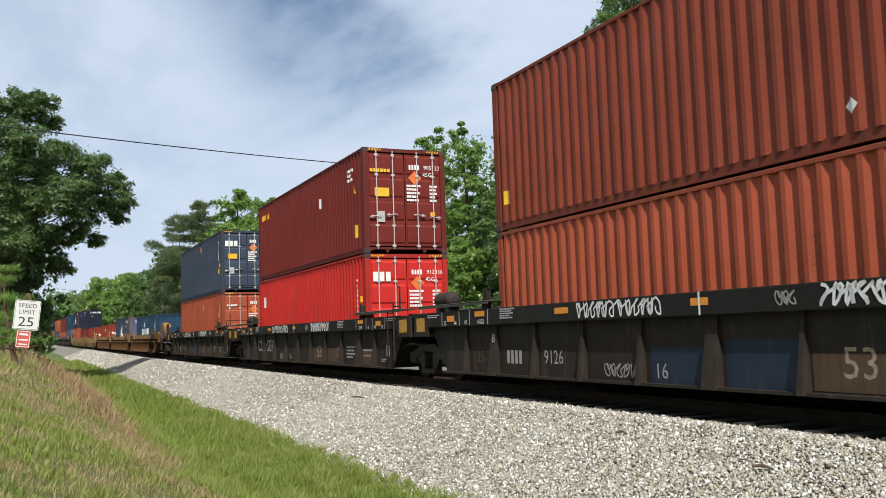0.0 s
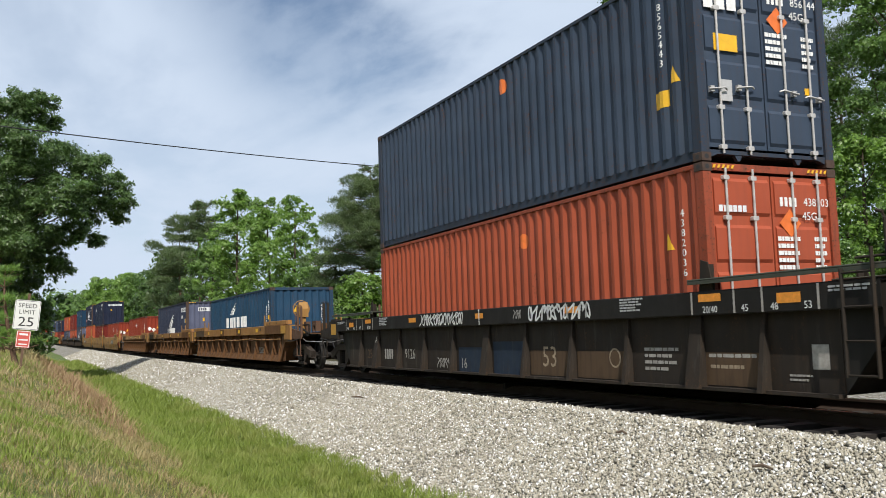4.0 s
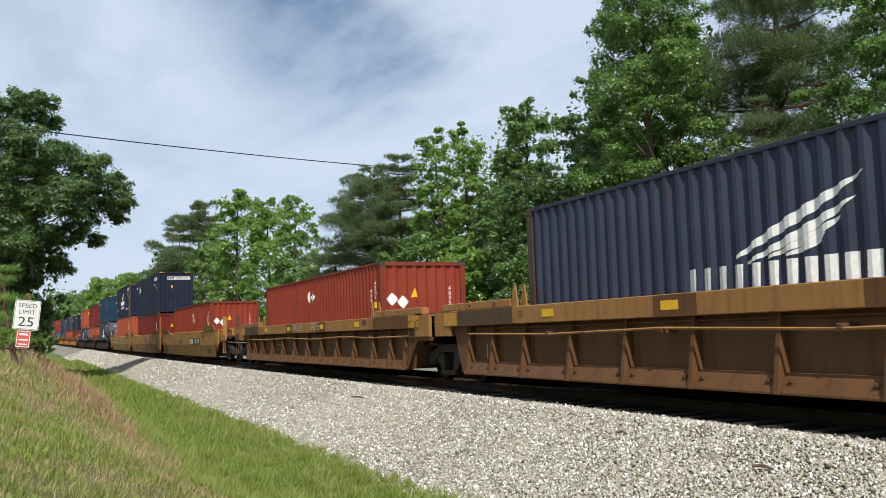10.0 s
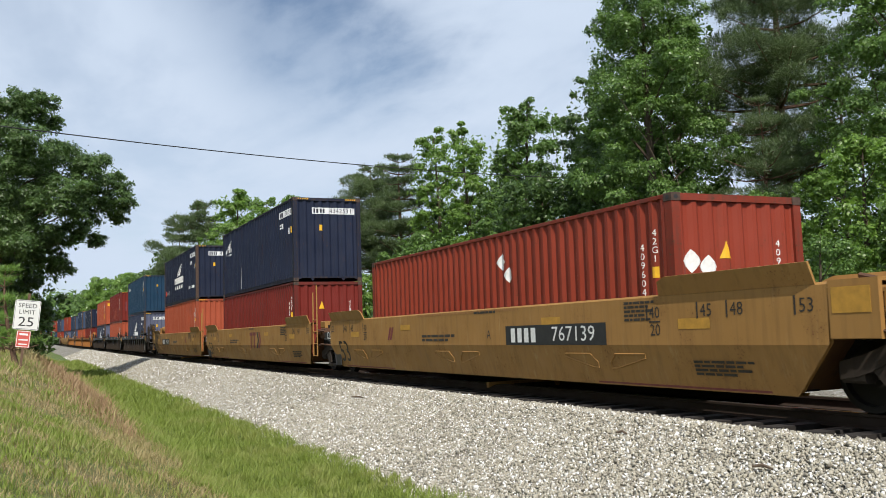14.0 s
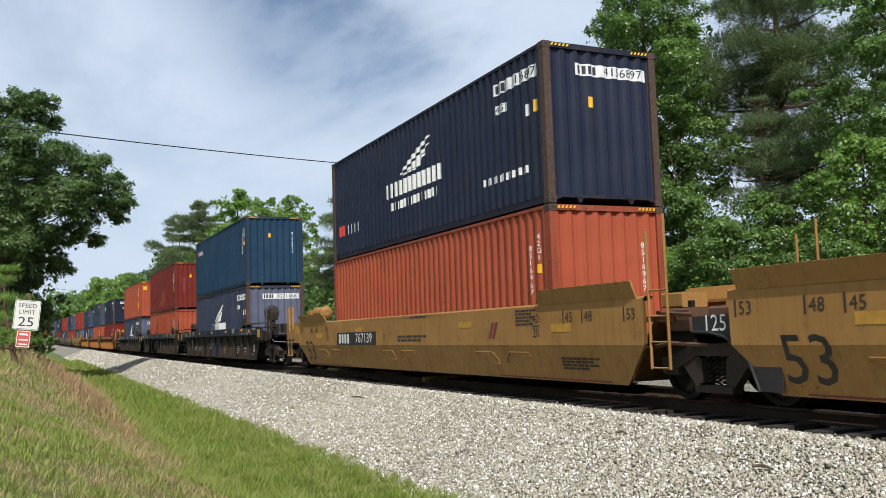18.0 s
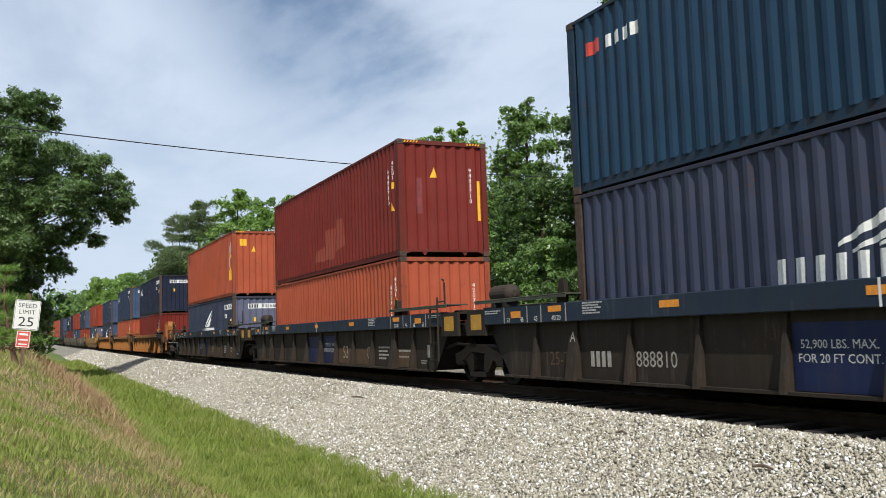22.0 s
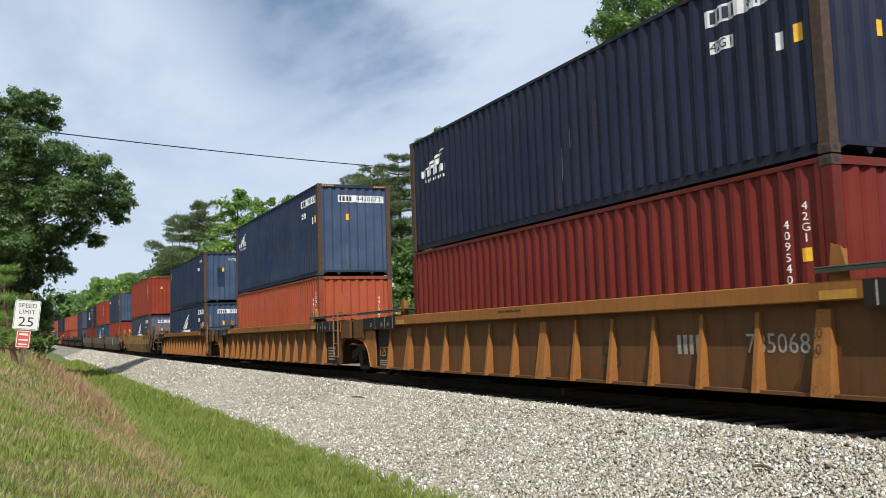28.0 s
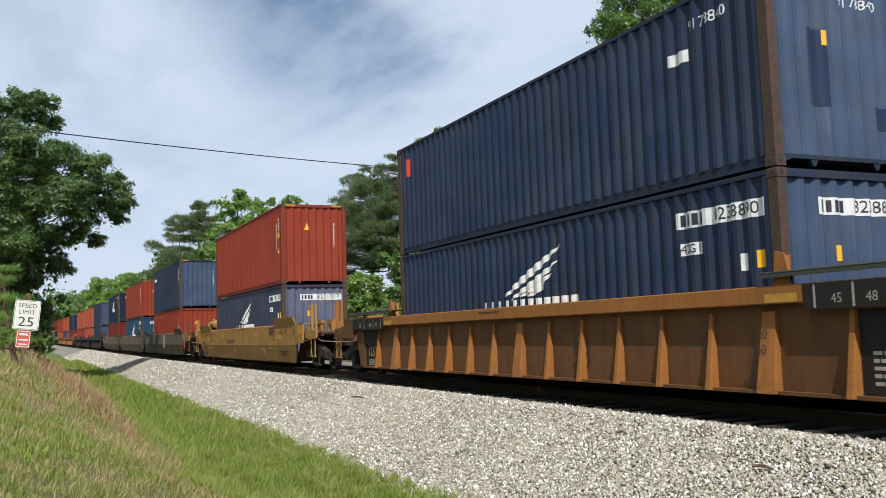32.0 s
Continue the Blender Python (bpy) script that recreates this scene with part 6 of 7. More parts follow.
CAR_DIRTY = paint("grimy_yellow_paint", (0.118, 0.055, 0.021), 0.6, (0.10, 0.043, 0.022), (0.055, 0.034, 0.023), 0.75, 0.03, 0.7, (0.17, 0.082, 0.034))
CAR_RUST = paint("rusty_yellow_paint", (0.118, 0.058, 0.028), 0.6, (0.13, 0.05, 0.025), (0.062, 0.037, 0.023), 0.8, 0.03, 0.75)
CAR_BLUE = paint("blue_car_paint", (0.016, 0.027, 0.047), 0.2, (0.08, 0.04, 0.02), (0.03, 0.028, 0.026), 0.6, 0.03, 0.45, (0.10, 0.10, 0.10))
CAR_GRIME = paint("grimy_dark_paint", (0.024, 0.019, 0.015), 0.35, (0.065, 0.035, 0.02), (0.045, 0.031, 0.020), 0.8, 0.02, 0.6, (0.10, 0.085, 0.07))
CAR_MID = paint("stained_yellow_paint", (0.30, 0.150, 0.050), 0.5, (0.13, 0.055, 0.025), (0.08, 0.05, 0.03), 0.65, 0.03, 0.6)
CAR_AMBER = paint("amber_car_paint", (0.29, 0.118, 0.030), 0.45, (0.13, 0.052, 0.022), (0.10, 0.052, 0.025), 0.65, 0.03, 0.5)
CAR_GREY = paint("grey_brown_car_paint", (0.13, 0.105, 0.075), 0.4, (0.10, 0.05, 0.03), (0.06, 0.045, 0.035), 0.75, 0.04, 0.6)

BLUES = (CAR_GRIME, CAR_BLUE, CAR_GRIME, CAR_GRIME)
BLACKS = (CAR_GRIME, IRON, CAR_GRIME, CAR_GRIME)
RIBBED = (CAR_DIRTY, CAR_AMBER, CAR_AMBER, CAR_DIRTY)
LOWS = (CAR_RUST, CAR_MID, CAR_DIRTY, CAR_RUST)
SMOOTH = (CAR_YEL, CAR_YEL, CAR_YEL, CAR_DIRTY)
GREYS = (CAR_GREY, CAR_GREY, CAR_DIRTY, CAR_GREY)


INK = plain("dark_lettering", (0.02, 0.022, 0.035), 0.6)
PATCH = plain("white_patch", (0.66, 0.67, 0.68), 0.6, 0, 0.12, 10)
DARK_MARK = plain("black_stencil", (0.03, 0.024, 0.018), 0.7, 0, 0.3)
LOGO_RED = plain("maroon_stencil", (0.17, 0.028, 0.03), 0.65, 0, 0.3)
STENCIL = plain("rusty_stencil", (0.30, 0.23, 0.155), 0.85, 0, 0.35, 12)
FADED = plain("faded_lettering", (0.33, 0.31, 0.28), 0.8, 0, 0.3, 12)
DULL_YEL = plain("dull_yellow_patch", (0.45, 0.235, 0.03), 0.6, 0, 0.2)
CLEAN_BLUE = paint("clean_blue_paint", (0.009, 0.017, 0.060), 0.1, fade=0.03, dirt=0.3)
BROWN = paint("brown_road_dirt", (0.085, 0.054, 0.032), 0.4, (0.08, 0.045, 0.025), (0.035, 0.027, 0.02), 0.85, 0.02, 0.6)
STENCIL_PALE = plain("pale_stencil", (0.52, 0.52, 0.50), 0.75, 0, 0.2, 12)
GREY_PRINT = plain("grey_print", (0.42, 0.42, 0.42), 0.6)
SOOT = paint("sooty_black_paint", (0.016, 0.015, 0.014), 0.3, (0.05, 0.028, 0.016), (0.035, 0.026, 0.02), 0.7, 0.02, 0.5)
PALE_SPRAY = plain("pale_spray_paint", (0.46, 0.37, 0.25), 0.8, 0, 0.25, 12)
SCRAPE = plain("scraped_paint", (0.30, 0.31, 0.33), 0.75, 0, 0.35, 10)
HAZARD = plain("hazard_orange", (0.70, 0.16, 0.03), 0.5)


# ---- marks on the boxes ----
def strips(figures, code):
    """White patches with the box's figures, on side and end."""
    return [
        on_side("number_patch", plate(1.66, 0.23), 5.02, -0.44, PATCH, "strip"),
        on_side("number", lambda: glyphs(figures, 0.17, 1.0), 5.32, -0.44, INK, figures, 0.009),
        on_side("owner_mark", bars(0.5, 0.16, 4, 0.4), 4.52, -0.44, INK, "own", 0.009),
        on_side("code_patch", plate(0.40, 0.17), 4.45, -0.84, PATCH, "code"),
        on_side("code", lambda: glyphs(code, 0.13), 4.45, -0.84, INK, code, 0.009),
        on_side("white_label", plate(0.10, 0.22), 5.43, -1.10, PATCH, "lab"),
        on_side("yellow_label", plate(0.12, 0.22), 5.72, -1.08, YELLOW, "lab"),
        on_end("number_patch", plate(1.56, 0.22), 0.24, -0.45, PATCH, "strip"),
        on_end("number", lambda: glyphs(figures, 0.165, 1.05), 0.50, -0.45, INK, figures, lift=0.009),
        on_end("owner_mark", bars(0.46, 0.15, 4, 0.4), -0.26, -0.45, INK, "own", lift=0.009),
        on_end("yellow_label", plate(0.11, 0.2), -0.23, -1.04, YELLOW, "lab"),
    ]


def big_wing(drop):
    return [on_side("wing_emblem", wing(2.0, 0.86), 0.15, -0.98 + drop, WHITE, "wing"), on_side("name_bars", bars(3.5, 0.3, 12, 0.42, 0.05), -0.05, -1.58 + drop, WHITE, "name")]


def small_wing():
    return [on_side("wing_emblem", wing(0.95, 0.36), -4.75, -0.62, WHITE, "small"), on_side("name_bars", bars(1.35, 0.16, 9, 0.4), -4.8, -0.86, WHITE, "smallname"), on_side("print", bars(1.0, 0.07, 11, 0.5), -4.75, -1.04, WHITE, "tiny")]


def stencils(figures, tri=True):
    """White upright figures and yellow warning triangles."""
    out = [
        on_side("number", upright(figures, 0.105), 5.36, -1.12, WHITE, figures),
        on_side("code", upright("42G1", 0.10), 5.65, -0.72, WHITE, "42"),
        on_side("yellow_label", plate(0.11, 0.16), 5.64, -1.1, YELLOW, "lab2"),
        on_end("number", upright(figures, 0.105), 0.77, -1.10, WHITE, figures),
    ]
    if tri:
        out += [on_side("warning_triangle", triangle(0.2, 0.24), 5.6, -1.62, YELLOW, "tri"), on_end("warning_triangle", triangle(0.2, 0.26), -0.25, -0.80, YELLOW, "tri")]
    return out


def scrapes(rows, key):
    """Long pale scratches down the side: x, height, length."""
    return [on_side("scrape", (lambda l=l, w=w: Geo().add([(-w, 0, -l / 2), (w * 0.4, 0, -l / 2), (w, 0, l * 0.1), (w * 0.3, 0, l / 2), (-w * 0.6, 0, l / 2), (-w * 0.8, 0, 0)], [(0, 1, 2, 3, 4, 5)])), x, z, SCRAPE, "%s%d" % (key, i), 0.004) for i, (x, z, l, w) in enumerate(rows)]


def hazard_stripes():
    return [on_end("hazard_stripe", bars(0.4, 0.05, 5, 0.5, 0.5), y, -0.05, YELLOW, "hz", True, 0.024) for y in (-0.86, 0.86)]


def placards(side_x=None):
    out = [on_end("placard", diamond(0.17), y, 1.62 - 0.08 * k, WHITE, "pl") for k, y in enumerate((-0.88, -0.58))]
    if side_x is not None:
        out += [on_side("placard", diamond(0.17), side_x, 2.02, WHITE, "pl"), on_side("placard", diamond(0.15), side_x + 0.25, 1.76, WHITE, "pl2")]
    return out


def door_marks(figures, name, name_mat, low):
    """Print on the door end."""
    out = [
        on_end("name_bars", name, -0.72, -0.62, name_mat, figures + "n", True),
        on_end("owner_mark", bars(0.34, 0.13, 4, 0.35), 0.30, -0.50, WHITE, "dm", True),
        on_end("number", lambda: glyphs(figures, 0.12), 0.82, -0.50, WHITE, figures, True),
        on_end("code", lambda: glyphs("45G1", 0.12), 0.72, -0.70, WHITE, "45G1", True),
        on_end("hazard_diamond", diamond(0.2), 0.30, -0.80, HAZARD, "hd", True, 0.007),
        on_end("weights", lines(0.42, 0.5, 5), 0.26, -1.22, WHITE, "wt", True),
        on_end("weights", lines(0.24, 0.5, 5), 0.86, -1.22, WHITE, "wt2", True),
    ]
    if not low:
        out += [on_end("caution_label", plate(0.42, 0.24), -0.68, -1.22, YELLOW, "ca", True), on_end("grey_label", plate(0.22, 0.3), -0.72, 1.0, GREY_PRINT, "gl", True), on_end("yellow_label", plate(0.14, 0.1), 0.82, 1.1, YELLOW, "yl", True)]
    return out


NAMES = {}
for mat_, word in ((NAVY, "dark navy blue"), (NAVY_B, "deep blue"), (SLATE, "slate blue"), (TEAL, "dark teal blue"), (SEA, "sea blue"), (TEX, "faded grey-blue"), (MAROON, "maroon red"), (BRICK, "brick red"), (BRIGHT, "bright red"), (ORANGE, "orange-brown"), (RUSTRED, "rust red")):
    NAMES[mat_.name] = word


# ---- marks on the cars ----
def chord_marks():
    out = []
    for x in (-3.45, 3.15):
        out.append(on_car("reflector", plate(0.42, 0.10), x, 1.36, AMBER, "amb"))
    out += [on_car("reflector", plate(0.34, 0.10), -0.1, 1.36, AMBER, "amb2"), on_car("white_line", plate(0.035, 0.30), -0.1, 1.335, WHITE, "wl", -1.508)]
    for sx in (-1, 1):
        out += [on_car("reflector", plate(0.44, 0.12), sx * 6.4, 1.40, AMBER, "amb"), on_car("reflector", plate(0.36, 0.12), sx * 7.72, 1.34, AMBER, "amb3")]
        for x in (6.06, 6.84, 7.31, 8.15):
            out.append(on_car("white_line", plate(0.035, 0.29), sx * x, 1.335, FADED, "wl2"))
        for x, t in ((6.4 if sx > 0 else 6.36, "20/40" if sx > 0 else "40/20"), (7.02, "45"), (7.5, "48"), (8.0, "53")):
            out.append(on_car("length_mark", (lambda t=t: glyphs(t, 0.09)), sx * x, 1.245, WHITE, t))
        out.append(on_car("end_reflector", plate(0.46, 0.30), sx * 9.33, 1.24, DULL_YEL, "er", -1.495))
        out.append(on_car("small_print", lines(0.62, 0.08, 2), sx * 8.6, 1.41, GREY_PRINT, "sp3"))
    out += [on_car("small_print", lines(0.55, 0.2, 5), 4.75, 1.375, GREY_PRINT, "sp"), on_car("small_print", lines(0.5, 0.2, 5), -5.3, 1.375, GREY_PRINT, "sp")]
    return out


WEB = -1.3635


def web_marks(number, mat, letter):
    """Stencils in the bays of the web."""
    out = [
        on_car("length_mark", lambda: glyphs("53", 0.36), 2.22, 0.58, STENCIL, "53web", WEB - 0.002),
        on_car("brown_panel", plate(1.36, 0.42), 2.25, 0.49, BROWN, "br", WEB), on_car("brown_panel", plate(1.36, 0.42), 3.75, 0.49, BROWN, "br", WEB), on_car("brown_panel", plate(1.1, 0.42), 6.6, 0.49, BROWN, "br2", WEB),
        on_car("load_table", lines(0.75, 0.36, 4, 0.5), 5.2, 0.60, FADED, "lt", WEB - 0.002), on_car("oval_mark", disc(0.15), 4.1, 0.6, STENCIL, "ov", WEB - 0.002), on_car("oval_core", disc(0.12), 4.1, 0.6, BROWN, "ov2", WEB - 0.004),
        on_car("small_print", lines(0.85, 0.09, 1, 0.5), 6.6, 0.66, FADED, "lp2", WEB - 0.002), on_car("small_print", lines(0.6, 0.09, 1, 0.5), 6.5, 0.52, STENCIL, "lp6", WEB - 0.002), on_car("notice", plate(0.24, 0.28), 8.0, 0.66, FADED, "no", WEB - 0.002), on_car("small_print", lines(0.34, 0.1, 2, 0.5), 7.7, 0.42, FADED, "lp7", WEB - 0.002),
        on_car("load_mark", lambda: glyphs("125-T", 0.24), -6.6, 0.56, BROWN, "125-T", WEB - 0.002),
        on_car("unit_letter", (lambda: glyphs(letter, 0.17)), -5.98, 0.92, FADED, letter, -1.442, radians(-6)),
    ]
    if number:
        out += [on_car("owner_mark", bars(0.6, 0.24, 4, 0.35), -5.3, 0.58, mat, "om", WEB - 0.002), on_car("number", lambda: glyphs(number, 0.24, 0.95), -3.97, 0.58, mat, number, WEB - 0.002)]
    return out


def blue_marks(number, letter="A"):
    return chord_marks() + web_marks(number, FADED, letter) + [
        on_car("clean_panel", plate(1.28, 0.78), -0.80, 0.66, CLEAN_BLUE, "cp", WEB), on_car("clean_panel", plate(1.28, 0.78), 0.78, 0.66, CLEAN_BLUE, "cp", WEB),
        on_car("load_limit", lambda: glyphs("52,900 LBS. MAX.", 0.105), 0.78 if letter == "C" else -0.8, 0.80, STENCIL_PALE, "limit", WEB - 0.004),
        on_car("load_limit", lambda: glyphs("FOR 20 FT CONT.", 0.105), 0.78 if letter == "C" else -0.8, 0.64, STENCIL_PALE, "limit2", WEB - 0.004),
    ]


def black_marks(number, seed):
    out = chord_marks() + web_marks(number, FADED, "ABC"[seed % 3]) + [
        on_car("graffiti", scribble(2.2, 0.23, seed, 0.03), -1.92, 1.34, WHITE, "g%d" % seed, -1.509),
        on_car("graffiti", scribble(0.34, 0.16, seed + 3, 0.02), 1.38, 1.34, FADED, "j%d" % seed, -1.509),
        on_car("graffiti", scribble(1.9, 0.24, seed + 5, 0.04), 2.75, 1.34, WHITE, "h%d" % seed, -1.509), on_car("graffiti", scribble(0.8, 0.2, seed + 9), -2.1, 0.42, FADED, "i%d" % seed, WEB - 0.002),
        on_car("length_mark", lambda: glyphs("16", 0.22), -1.12, 0.42, FADED, "16", WEB - 0.002),
    ]
    if seed == 2:
        out.append(on_car("graffiti", lambda: glyphs("CLOSER", 0.42, 1.2), -4.55, 0.74, FADED, "big", WEB - 0.002))
    else:
        out += [on_car("clean_panel", plate(1.2, 0.6), 0.78, 0.56, CAR_BLUE, "cp3", WEB), on_car("clean_panel", plate(1.1, 0.5), -0.8, 0.5, CAR_BLUE, "cp4", WEB)]
    return out


def ribbed_marks(number):
    out = [on_car("small_print", lines(0.85, 0.05, 1), -1.0, 1.41, DARK_MARK, "rp"), on_car("small_print", lines(0.7, 0.4, 5, 0.5), 7.75, 0.55, FADED, "lp5", WEB - 0.004), on_car("length_mark", lambda: glyphs("20", 0.13), 5.92, 0.92, DARK_MARK, "20r", -1.45, radians(-6)), on_car("length_mark", lambda: glyphs("40", 0.13), 5.92, 0.74, DARK_MARK, "40r", -1.48, radians(-6)),
           on_car("load_mark", lambda: glyphs("125T", 0.25), -7.76, 0.62, DULL_YEL, "125Tr", WEB - 0.004), on_car("small_print", lines(0.6, 0.16, 3), -7.76, 0.36, FADED, "lp3", WEB - 0.004), on_car("length_mark", lambda: glyphs("53", 0.42), 1.9, 0.62, DARK_MARK, "53rw", WEB - 0.002)]
    for sx in (-1, 1):
        out += [on_car("repainted_panel", plate(1.02, 0.90), sx * 7.76, 0.72, SOOT, "rpp", WEB), on_car("repainted_panel", plate(2.3, 0.29), sx * 7.78, 1.335, SOOT, "rpc", -1.503)]
        for x, t in ((7.1, "45"), (7.55, "48"), (8.3, "53")):
            out.append(on_car("length_mark", (lambda t=t: glyphs(t, 0.11)), sx * x, 1.30, FADED, t + "r", -1.506))
        for x in (6.8, 7.32, 8.0):
            out.append(on_car("white_line", plate(0.03, 0.26), sx * x, 1.335, FADED, "wl3", -1.506))
    for x in (-6.3, 6.3):
        out.append(on_car("chord_stain", plate(0.5, 0.10), x, 1.34, DULL_YEL, "cs"))
    if number:
        out += [on_car("owner_mark", bars(0.5, 0.26, 4, 0.4), 3.7, 0.80, FADED, "om3", WEB - 0.002), on_car("number", lambda: glyphs(number, 0.25), 5.25, 0.80, FADED, number, WEB - 0.002)]
    return out


LOW_WEB = -1.3055


def low_marks(number, tag=False):
    out = []
    if tag:
        out += [on_car("graffiti", lambda: glyphs("FAUS", 0.25, 1.5), -0.85, 1.34, PALE_SPRAY, "faus", -1.509), on_car("graffiti", lambda: glyphs("AFE", 0.25, 1.5), 1.2, 1.35, PALE_SPRAY, "afe", -1.509), on_car("graffiti", scribble(0.5, 0.18, 31, 0.02), -4.5, 1.33, PALE_SPRAY, "ks", -1.509), on_car("length_mark", lambda: glyphs("53", 0.38), -0.95, 0.70, DARK_MARK, "53low", LOW_WEB), on_car("owner_mark", bars(0.42, 0.22, 4, 0.35), -4.62, 0.72, FADED, "om6", LOW_WEB), on_car("number", lambda: glyphs("725338", 0.21), -3.75, 0.70, FADED, "725338b", LOW_WEB)]
    for x in (-5.02, -1.85, 1.85, 5.02):
        out.append(on_car("reflector", plate(0.38, 0.13), x, 1.34, YELLOW, "lowy", -1.507))
    for sx in (-1, 1):
        out.append(on_car("reflector", plate(0.62, 0.26), sx * 8.9, 1.325, DULL_YEL, "lowy2"))
    out += [on_car("small_print", lines(0.3, 0.14, 3), 5.6, 1.38, DARK_MARK, "ls"), on_car("load_mark", lambda: glyphs("125", 0.30), -7.45, 0.66, FADED, "125b", LOW_WEB), on_car("length_mark", lambda: glyphs("20", 0.13), -5.95, 1.34, DARK_MARK, "20l")]
    for sx in (-1, 1):
        out.append(on_car("dark_patch", plate(0.9, 0.29), sx * 1.75, 1.335, CAR_DIRTY, "dp", -1.5035))
        out.append(on_car("dark_patch", plate(2.3, 0.30), sx * 7.4, 1.335, BROWN if sx < 0 else CAR_DIRTY, "dp2", -1.5035))
    if number:
        out += [on_car("owner_mark", bars(0.5, 0.24, 4, 0.4), 3.9, 0.58, FADED, "om4", LOW_WEB), on_car("number", lambda: glyphs(number, 0.24), 4.95, 0.58, FADED, number, LOW_WEB)]
    return out


def smooth_marks(letter, plated=True, logo=None, tail=True):
    out = []
    if plated:
        x = -3.48 if letter == "B" else 3.2
        out += [on_car("number_plate", plate(3.15, 0.34), x, 0.97, BLACK, "np"), on_car("owner_mark", bars(0.95, 0.25, 4, 0.35), x - 0.9, 0.97, WHITE, "om5", -1.509), on_car("number", lambda: glyphs("767139", 0.25, 1.25), x + 0.65, 0.97, WHITE, "767139", -1.509),
                on_car("unit_letter", lambda: glyphs(letter, 0.34), -1.32 if letter == "B" else 0.95, 0.99, DARK_MARK, letter), on_car("cross_mark", bars(0.3, 0.3, 2, 0.3, 0.5), 4.33 if letter == "B" else -4.2, 1.07, LOGO_RED, "xm")]
    out += [on_car("small_print", lines(1.7, 0.17, 2), 0.4 if letter == "B" else -1.4 if letter == "A" else -2.4, 0.95, DARK_MARK, "sm"), on_car("reflector", plate(0.6, 0.12), 3.2, 1.2, DULL_YEL, "sr2"), on_car("reflector", plate(0.6, 0.12), -3.2, 1.2, DULL_YEL, "sr2"), on_car("small_print", lines(0.9, 0.07, 1), 0.8, 1.42, DARK_MARK, "sm4"), on_car("small_print", lines(0.7, 0.3, 5), 5.6, 1.28, DARK_MARK, "sm2"), on_car("length_mark", lambda: glyphs("53", 0.62, 1.0), -7.75, 0.60, DARK_MARK, "53c", -1.452, radians(14.9))]
    for sx in (-1, 1):
        for x, t in ((5.95, "40"), (7.0, "45"), (7.55, "48"), (8.65, "53")):
            out += [on_car("length_mark", (lambda t=t: glyphs(t, 0.17)), sx * x, 1.24, DARK_MARK, t + "s"), on_car("length_line", plate(0.03, 0.22), sx * x - 0.17, 1.25, DARK_MARK, "ll")]
        out += [on_car("length_mark", lambda: glyphs("20", 0.17), sx * 5.95, 1.0, DARK_MARK, "20s"), on_car("length_line", plate(0.24, 0.02), sx * 5.95, 1.12, DARK_MARK, "lu"), on_car("red_band", plate(3.6, 0.055), sx * 6.1, 0.245, LOGO_RED, "rb", -1.352, radians(14.9))]
        out.append(on_car("reflector", plate(0.62, 0.14), sx * 6.75, 1.08, DULL_YEL, "sr"))
    out += [*([] if letter == "B" or not tail else [on_car("load_mark", lambda: glyphs("125 T", 0.22), -9.15, 1.07, WHITE, "125T", -1.436), on_car("reflector", plate(0.3, 0.3), -8.5, 1.03, DULL_YEL, "sre", -1.436)])]
    def outline(flip):
        g = Geo()
        pts = [(-0.42, 0.11), (0.30, 0.11), (0.45, -0.02), (0.45, -0.11), (0.32, -0.11), (-0.42, 0.05)]
        return g.tube([(flip * x, 0, z) for x, z in pts + pts[:1]], 0.013, 5, False)

    for x in (-5.9, -0.6, 4.6):
        for w in (-0.62, 0.62):
            side = 1 if w > 0 else -1
            out.append(on_car("weld_outline", (lambda side=side: outline(-side)), x + w, 0.56, CAR_YEL, "wo%d" % side, -1.441, radians(14.9)))
    out += [on_car("small_print", lines(1.1, 0.22, 4), 7.2, 0.50, DARK_MARK, "sm6", -1.432, radians(14.9)), on_car("pale_band", plate(4.6, 0.05), -0.2, 1.44, CAR_MID, "pb", -1.503)]
    if logo:
        chevron = lambda: Geo().add([(-0.20, 0, -0.30), (0.0, 0, -0.30), (0.22, 0, 0.0), (0.0, 0, 0.30), (-0.20, 0, 0.30), (0.02, 0, 0.0)], [(0, 1, 2, 5), (5, 2, 3, 4)])
        out += [on_car("emblem_bar", plate(0.16, 0.60), x, 0.98, LOGO_RED, "em") for x in (0.75, 1.30)] + [on_car("emblem_bar", plate(0.5, 0.12), x, 1.22, LOGO_RED, "em2", -1.506) for x in (0.75, 1.30)]
        out += [on_car("emblem_chevron", chevron, 1.86, 0.98, DARK_MARK, "ch"), on_car("emblem_chevron", chevron, 2.18, 0.98, LOGO_RED, "ch")]
    return out


